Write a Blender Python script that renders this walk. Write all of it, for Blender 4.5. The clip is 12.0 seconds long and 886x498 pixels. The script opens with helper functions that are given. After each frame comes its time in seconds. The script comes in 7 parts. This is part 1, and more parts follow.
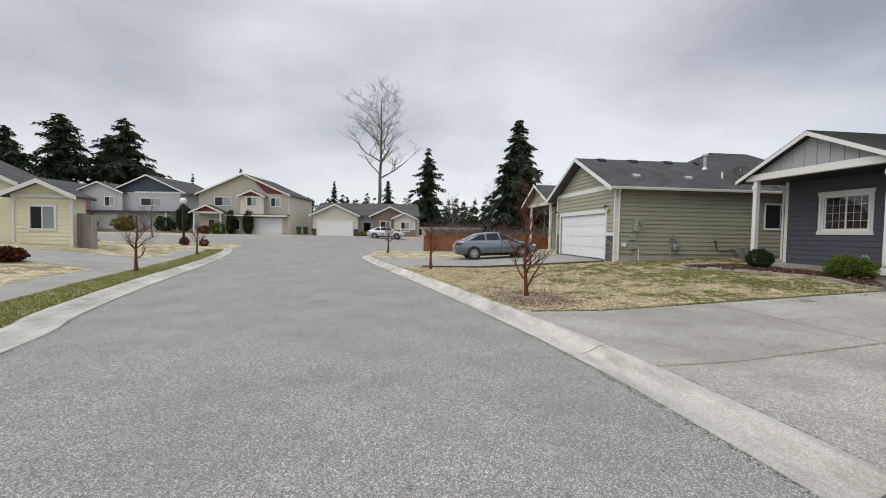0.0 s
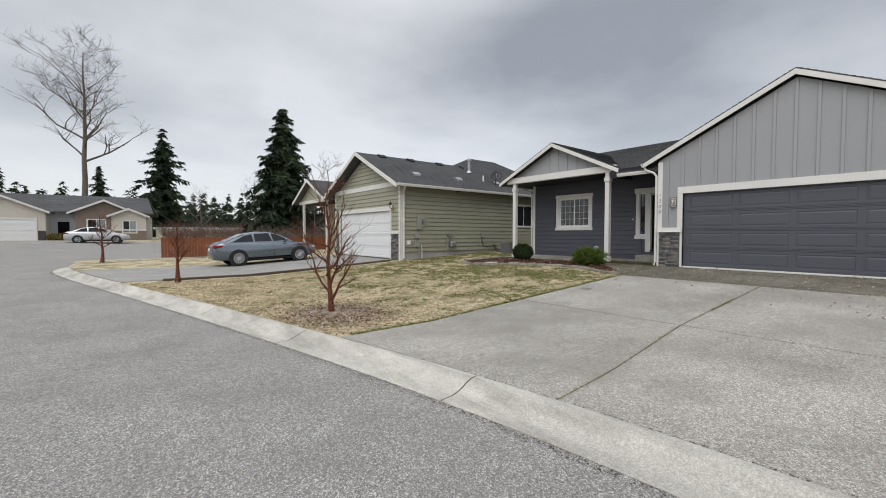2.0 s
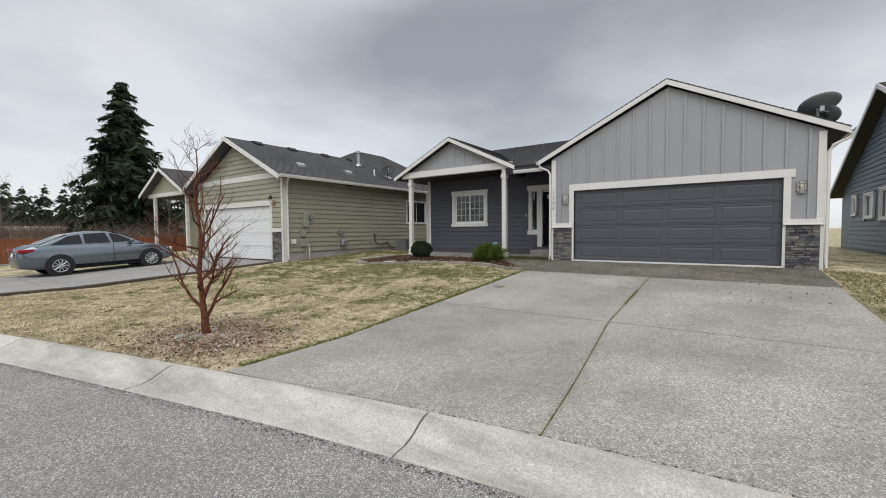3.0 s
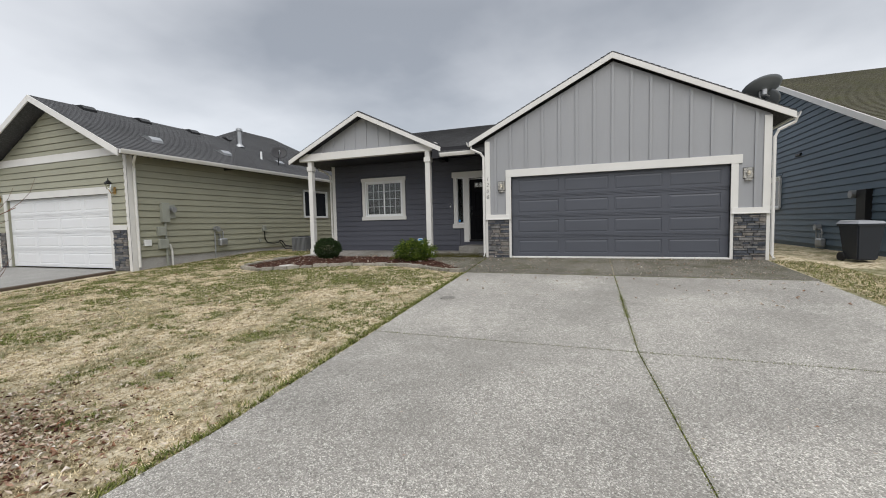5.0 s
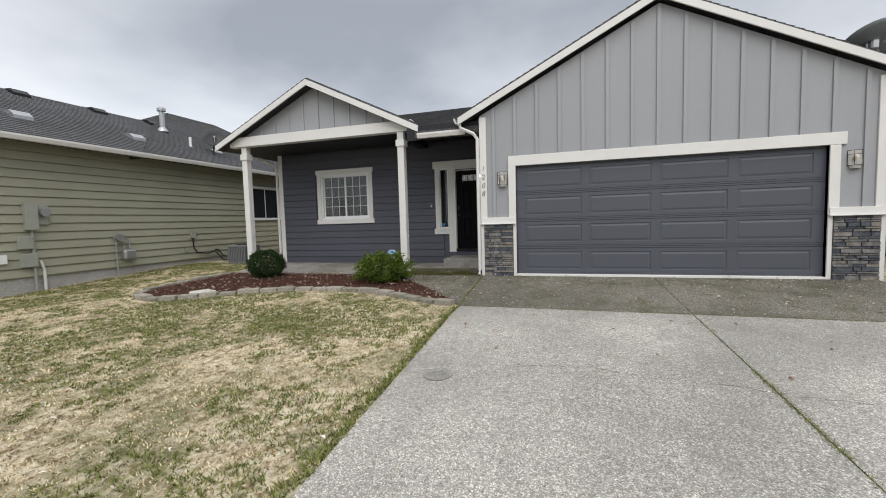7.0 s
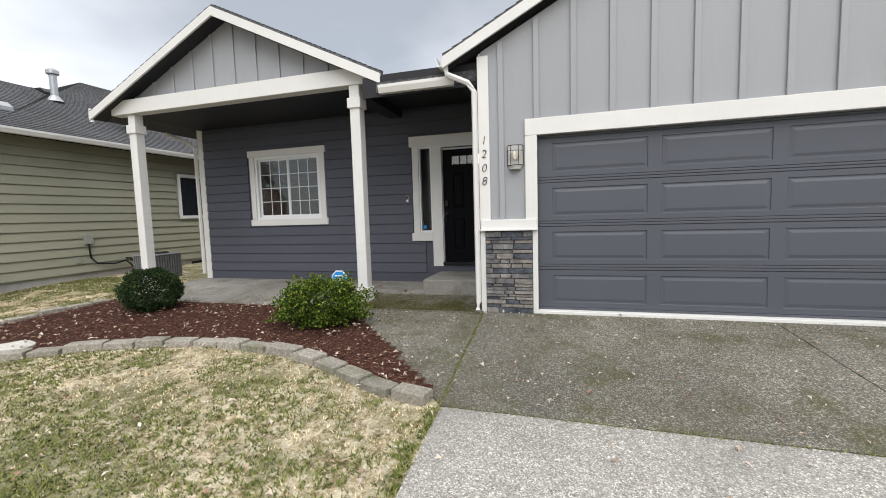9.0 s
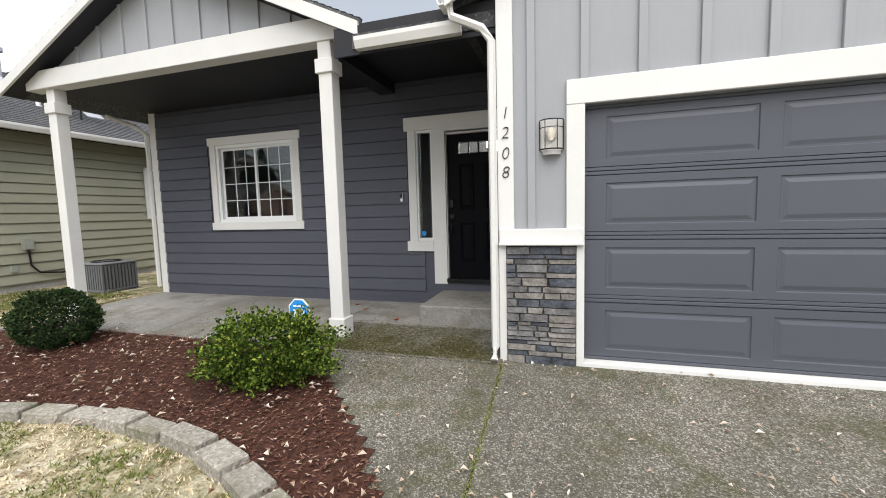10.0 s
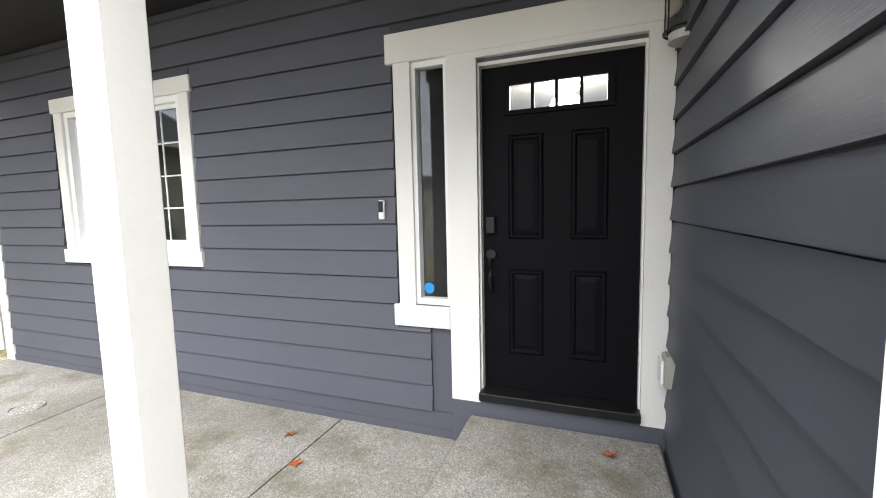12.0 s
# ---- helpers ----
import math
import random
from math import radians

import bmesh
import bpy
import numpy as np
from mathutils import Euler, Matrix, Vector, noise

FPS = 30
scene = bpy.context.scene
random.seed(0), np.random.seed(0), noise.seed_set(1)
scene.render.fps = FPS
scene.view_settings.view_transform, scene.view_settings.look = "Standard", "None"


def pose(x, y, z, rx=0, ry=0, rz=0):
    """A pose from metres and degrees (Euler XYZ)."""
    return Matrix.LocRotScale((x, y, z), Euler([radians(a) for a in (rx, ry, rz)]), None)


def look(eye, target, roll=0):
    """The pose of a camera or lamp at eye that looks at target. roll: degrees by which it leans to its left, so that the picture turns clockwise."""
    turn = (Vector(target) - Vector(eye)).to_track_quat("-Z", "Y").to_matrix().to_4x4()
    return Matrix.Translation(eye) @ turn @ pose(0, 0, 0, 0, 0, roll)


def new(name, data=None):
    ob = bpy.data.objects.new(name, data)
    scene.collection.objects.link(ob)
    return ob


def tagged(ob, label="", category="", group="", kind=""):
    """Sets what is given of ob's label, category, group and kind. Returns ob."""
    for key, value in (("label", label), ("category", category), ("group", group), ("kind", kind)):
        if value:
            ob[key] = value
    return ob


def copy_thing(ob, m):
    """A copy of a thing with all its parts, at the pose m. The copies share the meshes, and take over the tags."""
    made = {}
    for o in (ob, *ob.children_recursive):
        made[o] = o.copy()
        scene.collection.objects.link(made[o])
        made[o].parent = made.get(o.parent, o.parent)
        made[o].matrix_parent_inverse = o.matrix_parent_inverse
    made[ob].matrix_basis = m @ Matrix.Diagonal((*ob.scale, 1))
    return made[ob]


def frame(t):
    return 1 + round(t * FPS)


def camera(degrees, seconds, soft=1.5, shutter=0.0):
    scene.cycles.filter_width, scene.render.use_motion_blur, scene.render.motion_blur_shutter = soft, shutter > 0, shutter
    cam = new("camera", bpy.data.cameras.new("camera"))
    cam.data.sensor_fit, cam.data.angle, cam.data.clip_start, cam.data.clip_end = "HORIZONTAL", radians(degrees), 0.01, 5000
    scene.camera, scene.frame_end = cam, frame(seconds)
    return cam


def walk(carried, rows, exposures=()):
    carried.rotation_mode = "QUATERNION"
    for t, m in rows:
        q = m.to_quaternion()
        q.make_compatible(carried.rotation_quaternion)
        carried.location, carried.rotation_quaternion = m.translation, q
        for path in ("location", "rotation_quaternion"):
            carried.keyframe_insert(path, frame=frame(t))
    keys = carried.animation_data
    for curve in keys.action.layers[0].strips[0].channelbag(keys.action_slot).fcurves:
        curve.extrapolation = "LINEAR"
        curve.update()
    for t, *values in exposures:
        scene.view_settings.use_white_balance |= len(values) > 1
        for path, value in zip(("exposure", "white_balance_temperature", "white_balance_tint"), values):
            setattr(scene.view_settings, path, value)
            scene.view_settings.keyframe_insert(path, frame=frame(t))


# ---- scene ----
cam = camera(94.6, 12.0, 1.0)
METRES, EYE, TILT, LEAN, TURN = 16.4, 1.557, 0.0, 0.0, -6.6
ROWS = [
    (0.0, 0.0, 0.0, 0.0, 0.04, -2.28, -0.95),
    (0.5, -0.0056, 0.0327, 0.0006, -6.06, -2.15, -0.8),
    (1.0, -0.0143, 0.0647, -0.0004, -13.85, -2.02, -0.61),
    (1.5, -0.0151, 0.0963, -0.0009, -22.84, -1.98, -0.35),
    (2.0, -0.0163, 0.1282, -0.0018, -32.15, -2.04, -0.07),
    (2.5, -0.0129, 0.1596, -0.0023, -41.03, -2.24, 0.23),
    (3.0, -0.0064, 0.194, -0.0016, -48.61, -2.52, 0.5),
    (3.5, 0.0059, 0.2252, -0.0013, -54.33, -2.85, 0.78),
    (5.5, 0.1205, 0.3353, -0.0019, -64.23, -3.66, 1.37),
    (6.0, 0.1613, 0.357, 0.0018, -65.16, -3.75, 1.47),
    (6.5, 0.2009, 0.3818, 0.0053, -65.82, -3.81, 1.59),
    (7.0, 0.244, 0.3988, 0.0083, -66.39, -3.9, 1.63),
    (9.0, 0.4212, 0.4621, 0.0158, -67.35, -4.81, 1.7),
    (9.5, 0.4658, 0.4809, 0.0188, -66.92, -5.07, 1.65),
    (10.0, 0.5102, 0.4959, 0.0204, -66.3, -5.13, 1.51),
    (10.5, 0.554, 0.5156, 0.0242, -65.41, -5.25, 1.3),
    (11.0, 0.5963, 0.5317, 0.0274, -64.27, -5.35, 1.29),
    (11.5, 0.6394, 0.5539, 0.0303, -63.45, -5.47, 1.27),
    (12.0, 0.6798, 0.5724, 0.0333, -63.19, -5.51, 1.3),
]
walk(cam, [(t, pose(0, 0, EYE, TILT, LEAN, TURN) @ pose(METRES * x, METRES * y, METRES * z, 90 + pitch, roll, yaw)) for t, x, y, z, yaw, pitch, roll in ROWS],
     [(0.0, 0.05), (3.5, 0.0), (5.5, 0.18), (7.0, 0.25), (9.0, 0.62), (10.0, 0.85), (10.5, 0.95), (11.0, 1.12), (11.5, 1.4), (12.0, 2.1)])
scene.view_settings.exposure = 0.0

# ---- world and sun ----
world = bpy.data.worlds.new("overcast_sky")
scene.world = world
world.use_nodes = True
wt = world.node_tree
wt.nodes.clear()


def wnode(kind, **sets):
    n = wt.nodes.new(kind)
    for k, v in sets.items():
        if k in n.inputs:
            n.inputs[k].default_value = v
    return n


w_out = wnode("ShaderNodeOutputWorld")
w_bg = wnode("ShaderNodeBackground", Strength=1.0)
w_sky = wnode("ShaderNodeTexSky")
w_sky.sky_type, w_sky.sun_disc = "NISHITA", False
w_sky.sun_elevation, w_sky.sun_rotation = radians(48), radians(235)
w_co = wnode("ShaderNodeTexCoord")
w_sep = wnode("ShaderNodeSeparateXYZ")
w_den = wnode("ShaderNodeMath")
w_den.operation = "ADD"
w_abs = wnode("ShaderNodeMath")
w_abs.operation = "ABSOLUTE"
w_den.inputs[1].default_value = 0.22
w_div = wnode("ShaderNodeVectorMath")
w_div.operation = "DIVIDE"
w_com = wnode("ShaderNodeCombineXYZ")
wt.links.new(w_co.outputs["Generated"], w_sep.inputs[0])
wt.links.new(w_sep.outputs["Z"], w_abs.inputs[0])
wt.links.new(w_abs.outputs[0], w_den.inputs[0])
for k in ("X", "Y", "Z"):
    wt.links.new(w_den.outputs[0], w_com.inputs[k])
wt.links.new(w_co.outputs["Generated"], w_div.inputs[0])
wt.links.new(w_com.outputs[0], w_div.inputs[1])
w_n1 = wnode("ShaderNodeTexNoise", Scale=0.42, Detail=4.0, Roughness=0.45, Distortion=0.35)
w_n2 = wnode("ShaderNodeTexNoise", Scale=1.3, Detail=5.0, Roughness=0.5)
for n in (w_n1, w_n2):
    wt.links.new(w_div.outputs[0], n.inputs["Vector"])
w_mix = wnode("ShaderNodeMix")
w_mix.data_type = "FLOAT"
w_mix.inputs[0].default_value = 0.3
wt.links.new(w_n1.outputs["Fac"], w_mix.inputs[2])
wt.links.new(w_n2.outputs["Fac"], w_mix.inputs[3])
w_ramp = wnode("ShaderNodeValToRGB")
w_ramp.color_ramp.elements[0].position, w_ramp.color_ramp.elements[0].color = 0.40, (0.29, 0.305, 0.33, 1)
w_ramp.color_ramp.elements[1].position, w_ramp.color_ramp.elements[1].color = 0.60, (0.68, 0.69, 0.71, 1)
wt.links.new(w_mix.outputs[0], w_ramp.inputs[0])
w_scale = wnode("ShaderNodeVectorMath")
w_scale.operation = "SCALE"
w_scale.inputs["Scale"].default_value = 0.02
wt.links.new(w_sky.outputs[0], w_scale.inputs[0])
w_add = wnode("ShaderNodeVectorMath")
w_add.operation = "ADD"
w_hor = wnode("ShaderNodeValToRGB")
w_hor.color_ramp.elements[0].position, w_hor.color_ramp.elements[0].color = 0.05, (0.78, 0.78, 0.78, 1)
w_hor.color_ramp.elements[1].position, w_hor.color_ramp.elements[1].color = 0.27, (0, 0, 0, 1)
wt.links.new(w_abs.outputs[0], w_hor.inputs[0])
w_low = wnode("ShaderNodeMix")
w_low.data_type = "RGBA"
w_low.inputs[7].default_value = (0.78, 0.795, 0.82, 1)
wt.links.new(w_hor.outputs[0], w_low.inputs[0])
wt.links.new(w_ramp.outputs[0], w_low.inputs[6])
w_zen = wnode("ShaderNodeMapRange")
w_zen.inputs["From Min"].default_value, w_zen.inputs["From Max"].default_value = 0.45, 1.0
w_zen.inputs["To Min"].default_value, w_zen.inputs["To Max"].default_value = 1.0, 2.4
wt.links.new(w_abs.outputs[0], w_zen.inputs["Value"])
w_up = wnode("ShaderNodeVectorMath")
w_up.operation = "SCALE"
wt.links.new(w_low.outputs[2], w_up.inputs[0])
wt.links.new(w_zen.outputs[0], w_up.inputs["Scale"])
wt.links.new(w_up.outputs[0], w_add.inputs[0])
wt.links.new(w_scale.outputs[0], w_add.inputs[1])
wt.links.new(w_add.outputs[0], w_bg.inputs["Color"])
wt.links.new(w_bg.outputs[0], w_out.inputs[0])

sun = new("sun", bpy.data.lights.new("sun", "SUN"))
sun.data.energy, sun.data.angle, sun.data.color = 2.0, radians(60), (1.0, 0.97, 0.93)
sun.matrix_basis = look((-33, -11, 44), (0, 0, 0))


# ---- materials ----
def material(name, rough=0.6, metallic=0.0, spec=0.5):
    m = bpy.data.materials.new(name)
    m.use_nodes = True
    b = m.node_tree.nodes["Principled BSDF"]
    b.inputs["Roughness"].default_value = rough
    b.inputs["Metallic"].default_value = metallic
    b.inputs["Specular IOR Level"].default_value = spec
    return m, m.node_tree, b


def node(t, kind, **sets):
    n = t.nodes.new(kind)
    for k, v in sets.items():
        n.inputs[k].default_value = v
    return n


def coords(t, stretch=(1, 1, 1)):
    c = node(t, "ShaderNodeTexCoord")
    mp = node(t, "ShaderNodeMapping", Scale=stretch)
    t.links.new(c.outputs["Object"], mp.inputs["Vector"])
    return mp.outputs[0]


def noise_at(t, vec, scale, detail=4.0, rough=0.55):
    n = node(t, "ShaderNodeTexNoise", Scale=scale, Detail=detail, Roughness=rough)
    t.links.new(vec, n.inputs["Vector"])
    return n.outputs["Fac"]


def ramp(t, fac, stops):
    r = t.nodes.new("ShaderNodeValToRGB")
    el = r.color_ramp.elements
    while len(el) < len(stops):
        el.new(0.5)
    for e, (p, c) in zip(el, stops):
        e.position, e.color = p, (*c, 1) if len(c) == 3 else c
    t.links.new(fac, r.inputs[0])
    return r.outputs[0]


def mix(t, fac, a, b, how="MIX"):
    n = t.nodes.new("ShaderNodeMix")
    n.data_type, n.blend_type = "RGBA", how
    for sock, v in ((n.inputs[0], fac), (n.inputs[6], a), (n.inputs[7], b)):
        if isinstance(v, (int, float)):
            sock.default_value = v
        elif isinstance(v, tuple):
            sock.default_value = (*v, 1)
        else:
            t.links.new(v, sock)
    return n.outputs[2]


def bump(t, b, height, strength=0.3, dist=0.01):
    n = node(t, "ShaderNodeBump", Strength=strength, Distance=dist)
    t.links.new(height, n.inputs["Height"])
    t.links.new(n.outputs[0], b.inputs["Normal"])


def dim(c, k):
    return tuple(v * k for v in c)


def paint(name, col, rough=0.55, wear=0.12, scale=1.3, fine=70.0, relief=0.15, stretch=(1, 1, 1), each=0.0, metallic=0.0, spec=0.4):
    """A surface of one colour with broad weathering, fine grain and, with each, a tone of its own for every piece."""
    m, t, b = material(name, rough, metallic, spec)
    v = coords(t, stretch)
    broad, grain = noise_at(t, v, scale), noise_at(t, v, fine, 2.0)
    c = ramp(t, broad, [(0.3, dim(col, 1 - wear)), (0.7, dim(col, 1 + wear * 0.6))])
    c = mix(t, 0.25, c, ramp(t, grain, [(0.3, dim(col, 1 - wear)), (0.7, dim(col, 1 + wear))]))
    if each:
        o = node(t, "ShaderNodeObjectInfo")
        c = mix(t, 1.0, c, ramp(t, o.outputs["Random"], [(0.0, (1 - each,) * 3), (1.0, (1, 1, 1))]), "MULTIPLY")
    t.links.new(c, b.inputs["Base Color"])
    bump(t, b, grain, relief, 0.004)
    return m


def speckled(name, base, dark, light, size=150.0, stain=None, moss=None, relief=0.5, rough=0.9, each=0.0, flow=(1, 1, 1), coarse=0.0, patch=0.18):
    """Asphalt or exposed aggregate: small stones in a binder, with broad stains."""
    m, t, b = material(name, rough, 0, 0.3)
    v = coords(t)
    vo = node(t, "ShaderNodeTexVoronoi", Scale=size)
    t.links.new(v, vo.inputs["Vector"])
    pebble = ramp(t, vo.outputs["Color"], [(0.05, dark), (0.3, dim(base, 0.8)), (0.62, base), (0.85, light)])
    fine = noise_at(t, v, size * 0.8, 3)
    c = mix(t, 0.2, pebble, ramp(t, fine, [(0.3, dark), (0.7, light)]))
    c = mix(t, 1.0, c, ramp(t, noise_at(t, v, 34.0, 3, 0.7), [(0.36, (1 - coarse,) * 3), (0.64, (1 + coarse,) * 3)]), "MULTIPLY")
    blot = noise_at(t, v, 0.5, 6, 0.62)
    c = mix(t, 1.0, c, ramp(t, blot, [(0.3, (1.02 - patch,) * 3), (0.62, (1.04 + patch * 0.4,) * 3)]), "MULTIPLY")
    blot2 = noise_at(t, v, 5.0, 4, 0.6)
    c = mix(t, 1.0, c, ramp(t, blot2, [(0.3, (0.94, 0.94, 0.94)), (0.65, (1.03, 1.03, 1.03))]), "MULTIPLY")
    if stain:
        s = ramp(t, noise_at(t, coords(t, flow), 0.9, 5, 0.65), [(0.45, (0, 0, 0)), (0.8, (1, 1, 1))])
        c = mix(t, s, c, mix(t, 0.7, c, stain))
    if moss:
        s = ramp(t, noise_at(t, v, 2.1, 7, 0.7), [(0.5, (0, 0, 0)), (0.68, (1, 1, 1))])
        c = mix(t, s, c, mix(t, 0.7, c, moss))
    if each:
        o = node(t, "ShaderNodeObjectInfo")
        c = mix(t, 1.0, c, ramp(t, o.outputs["Random"], [(0.0, (1 - each,) * 3), (1.0, (1, 1, 1))]), "MULTIPLY")
    t.links.new(c, b.inputs["Base Color"])
    bump(t, b, vo.outputs["Distance"], relief, 0.006)
    return m


def wood_grain_paint(name, col, rough=0.5, each=0.05):
    """Painted fibre-cement boards with a pressed wood grain running along the board."""
    m, t, b = material(name, rough, 0, 0.35)
    v = coords(t, (1.2, 1.2, 28))
    g = noise_at(t, v, 6.0, 5, 0.6)
    v2 = coords(t)
    c = ramp(t, noise_at(t, v2, 0.8, 4), [(0.3, dim(col, 0.9)), (0.7, dim(col, 1.08))])
    c = mix(t, 0.25, c, ramp(t, g, [(0.35, dim(col, 0.86)), (0.65, dim(col, 1.1))]))
    o = node(t, "ShaderNodeObjectInfo")
    c = mix(t, 1.0, c, ramp(t, o.outputs["Random"], [(0.0, (1 - each,) * 3), (1.0, (1, 1, 1))]), "MULTIPLY")
    t.links.new(c, b.inputs["Base Color"])
    bump(t, b, g, 0.25, 0.004)
    return m


def glassy(name, tint=(0.9, 0.95, 0.95)):
    m, t, b = material(name, 0.02)
    b.inputs["Base Color"].default_value = (*tint, 1)
    b.inputs["Transmission Weight"].default_value = 1.0
    b.inputs["IOR"].default_value = 1.45
    return m


def two_tone(name, stops, scale, rough=0.9, fine=40.0, relief=0.5, island=True, spec=0.2):
    """Loose stuff whose pieces differ one by one."""
    m, t, b = material(name, rough, 0, spec)
    v = coords(t)
    gm = node(t, "ShaderNodeNewGeometry")
    f = gm.outputs["Random Per Island"] if island else noise_at(t, v, scale, 5, 0.65)
    c = ramp(t, f, stops)
    c = mix(t, 1.0, c, ramp(t, noise_at(t, v, fine, 3), [(0.3, (0.8, 0.8, 0.8)), (0.7, (1.1, 1.1, 1.1))]), "MULTIPLY")
    if fine < 5:
        c = mix(t, 1.0, c, ramp(t, noise_at(t, v, 6.5, 5, 0.7), [(0.36, (0.42, 0.42, 0.42)), (0.56, (1.12, 1.12, 1.12))]), "MULTIPLY")
    t.links.new(c, b.inputs["Base Color"])
    if not island:
        bump(t, b, noise_at(t, v, fine, 4), relief, 0.02)
    return m


ASPHALT = speckled("asphalt", (0.222, 0.213, 0.202), (0.05, 0.048, 0.045), (0.58, 0.565, 0.54), 130, stain=(0.17, 0.165, 0.158), coarse=0.18, patch=0.10)
AGGREGATE = speckled("exposed_aggregate", (0.30, 0.284, 0.254), (0.08, 0.073, 0.062), (0.69, 0.665, 0.61), 140, stain=(0.20, 0.19, 0.17), each=0.05, coarse=0.17, patch=0.24)
AGGREGATE_OLD = speckled("mossy_aggregate", (0.112, 0.103, 0.080), (0.027, 0.024, 0.017), (0.41, 0.385, 0.33), 125, stain=(0.07, 0.062, 0.042), moss=(0.055, 0.055, 0.012), each=0.05, coarse=0.2, patch=0.3)
SLAB = speckled("broom_concrete", (0.27, 0.258, 0.235), (0.13, 0.122, 0.105), (0.40, 0.385, 0.36), 160, stain=(0.11, 0.095, 0.068), moss=(0.10, 0.085, 0.045), relief=0.25, coarse=0.1, patch=0.26)
KERB = speckled("kerb_concrete", (0.52, 0.50, 0.45), (0.35, 0.335, 0.29), (0.62, 0.60, 0.55), 130, stain=(0.13, 0.12, 0.098), relief=0.2, flow=(4, 0.9, 1), coarse=0.08, patch=0.24, each=0.08)
WALK = speckled("pavement_concrete", (0.30, 0.295, 0.28), (0.2, 0.195, 0.185), (0.40, 0.39, 0.37), 130, stain=(0.22, 0.215, 0.2), relief=0.2)
FOUNDATION = speckled("foundation_concrete", (0.40, 0.39, 0.37), (0.30, 0.29, 0.27), (0.48, 0.47, 0.45), 60, stain=(0.28, 0.27, 0.25), relief=0.15)
WHITE = paint("white_trim_paint", (0.68, 0.67, 0.645), 0.45, 0.06, 2.0, 60, 0.08, each=0.04)
DARK_LAP = wood_grain_paint("dark_slate_siding_paint", (0.074, 0.077, 0.097))
# Dark slate undersides taken near black; porch and eave shade is in the colour.
SHADED_DARK = paint("dark_slate_with_shade", (0.013, 0.013, 0.017), 0.6, 0.1)
GREY_PANEL = paint("light_grey_panel_paint", (0.315, 0.322, 0.337), 0.55, 0.05, 0.7, 40, 0.2, (1, 1, 0.15), each=0.03)
GREEN_LAP = wood_grain_paint("olive_siding_paint", (0.32, 0.316, 0.24))
BLUE_LAP = wood_grain_paint("steel_blue_siding_paint", (0.10, 0.14, 0.178))
CREAM_LAP = wood_grain_paint("cream_siding_paint", (0.72, 0.68, 0.50))
GARAGE_DOOR = paint("slate_garage_door_paint", (0.082, 0.088, 0.106), 0.42, 0.05, 0.8, 90, 0.1, each=0.04)
WHITE_DOOR = paint("white_garage_door_paint", (0.72, 0.73, 0.74), 0.4, 0.04, 0.8, 60, 0.06)
BLACK_DOOR = paint("near_black_door_paint", (0.0045, 0.0045, 0.006), 0.5, 0.1, 2, 80, 0.1, spec=0.06)
BLACK_METAL = paint("black_metal", (0.02, 0.02, 0.021), 0.4, 0.15, 4, 80, 0.05, metallic=0.6)
GREY_METAL = paint("galvanised_metal", (0.42, 0.43, 0.44), 0.42, 0.12, 6, 60, 0.05, metallic=0.75)
METER_GREY = paint("meter_box_paint", (0.30, 0.31, 0.27), 0.5, 0.1, 5, 60, 0.05)
VINYL = paint("white_vinyl", (0.74, 0.75, 0.75), 0.35, 0.03)
GLASS = glassy("window_glass")
DARK_PANE = paint("dark_room_glass", (0.018, 0.02, 0.024), 0.08, 0.25, 1.5, 8, 0.0, spec=0.3)
BLIND = paint("window_blind", (0.52, 0.53, 0.52), 0.6, 0.05)
# Lining kept dark so that the dimness indoors is in its colour.
ROOM = paint("dim_room_lining", (0.10, 0.095, 0.09), 0.8, 0.05)
SHINGLE = speckled("asphalt_shingle", (0.075, 0.076, 0.079), (0.035, 0.035, 0.037), (0.16, 0.16, 0.165), 55, stain=(0.05, 0.05, 0.05), relief=0.4)
SHINGLE_MOSS = speckled("mossy_shingle", (0.075, 0.07, 0.045), (0.035, 0.035, 0.025), (0.13, 0.12, 0.08), 45, stain=(0.06, 0.06, 0.03), moss=(0.07, 0.075, 0.02))
STRAW, t_, b_ = material("straw_turf", 0.95, 0, 0.15)
v_ = coords(t_)
c_ = ramp(t_, noise_at(t_, v_, 9.0, 6, 0.7), [(0.33, (0.12, 0.085, 0.045)), (0.42, (0.36, 0.29, 0.17)), (0.52, (0.64, 0.55, 0.39)), (0.72, (0.76, 0.68, 0.53))])
g_ = ramp(t_, noise_at(t_, v_, 1.1, 6, 0.68), [(0.44, (0, 0, 0)), (0.60, (1, 1, 1))])
c_ = mix(t_, g_, c_, mix(t_, 0.7, c_, (0.10, 0.115, 0.035)))
c_ = mix(t_, 1.0, c_, ramp(t_, noise_at(t_, v_, 45.0, 3), [(0.3, (0.7, 0.7, 0.7)), (0.7, (1.2, 1.2, 1.2))]), "MULTIPLY")
t_.links.new(c_, b_.inputs["Base Color"])
bump(t_, b_, noise_at(t_, v_, 14.0, 6, 0.7), 1.0, 0.05)
BLADE = two_tone("grass_blades", [(0.0, (0.76, 0.655, 0.465)), (0.5, (0.60, 0.495, 0.31)), (0.8, (0.40, 0.315, 0.18)), (1.0, (0.19, 0.14, 0.07))], 1, fine=3.2)
BLADE_GREEN = two_tone("green_blades", [(0.0, (0.22, 0.225, 0.07)), (0.5, (0.125, 0.15, 0.035)), (0.8, (0.06, 0.08, 0.02)), (1.0, (0.31, 0.29, 0.11))], 1)
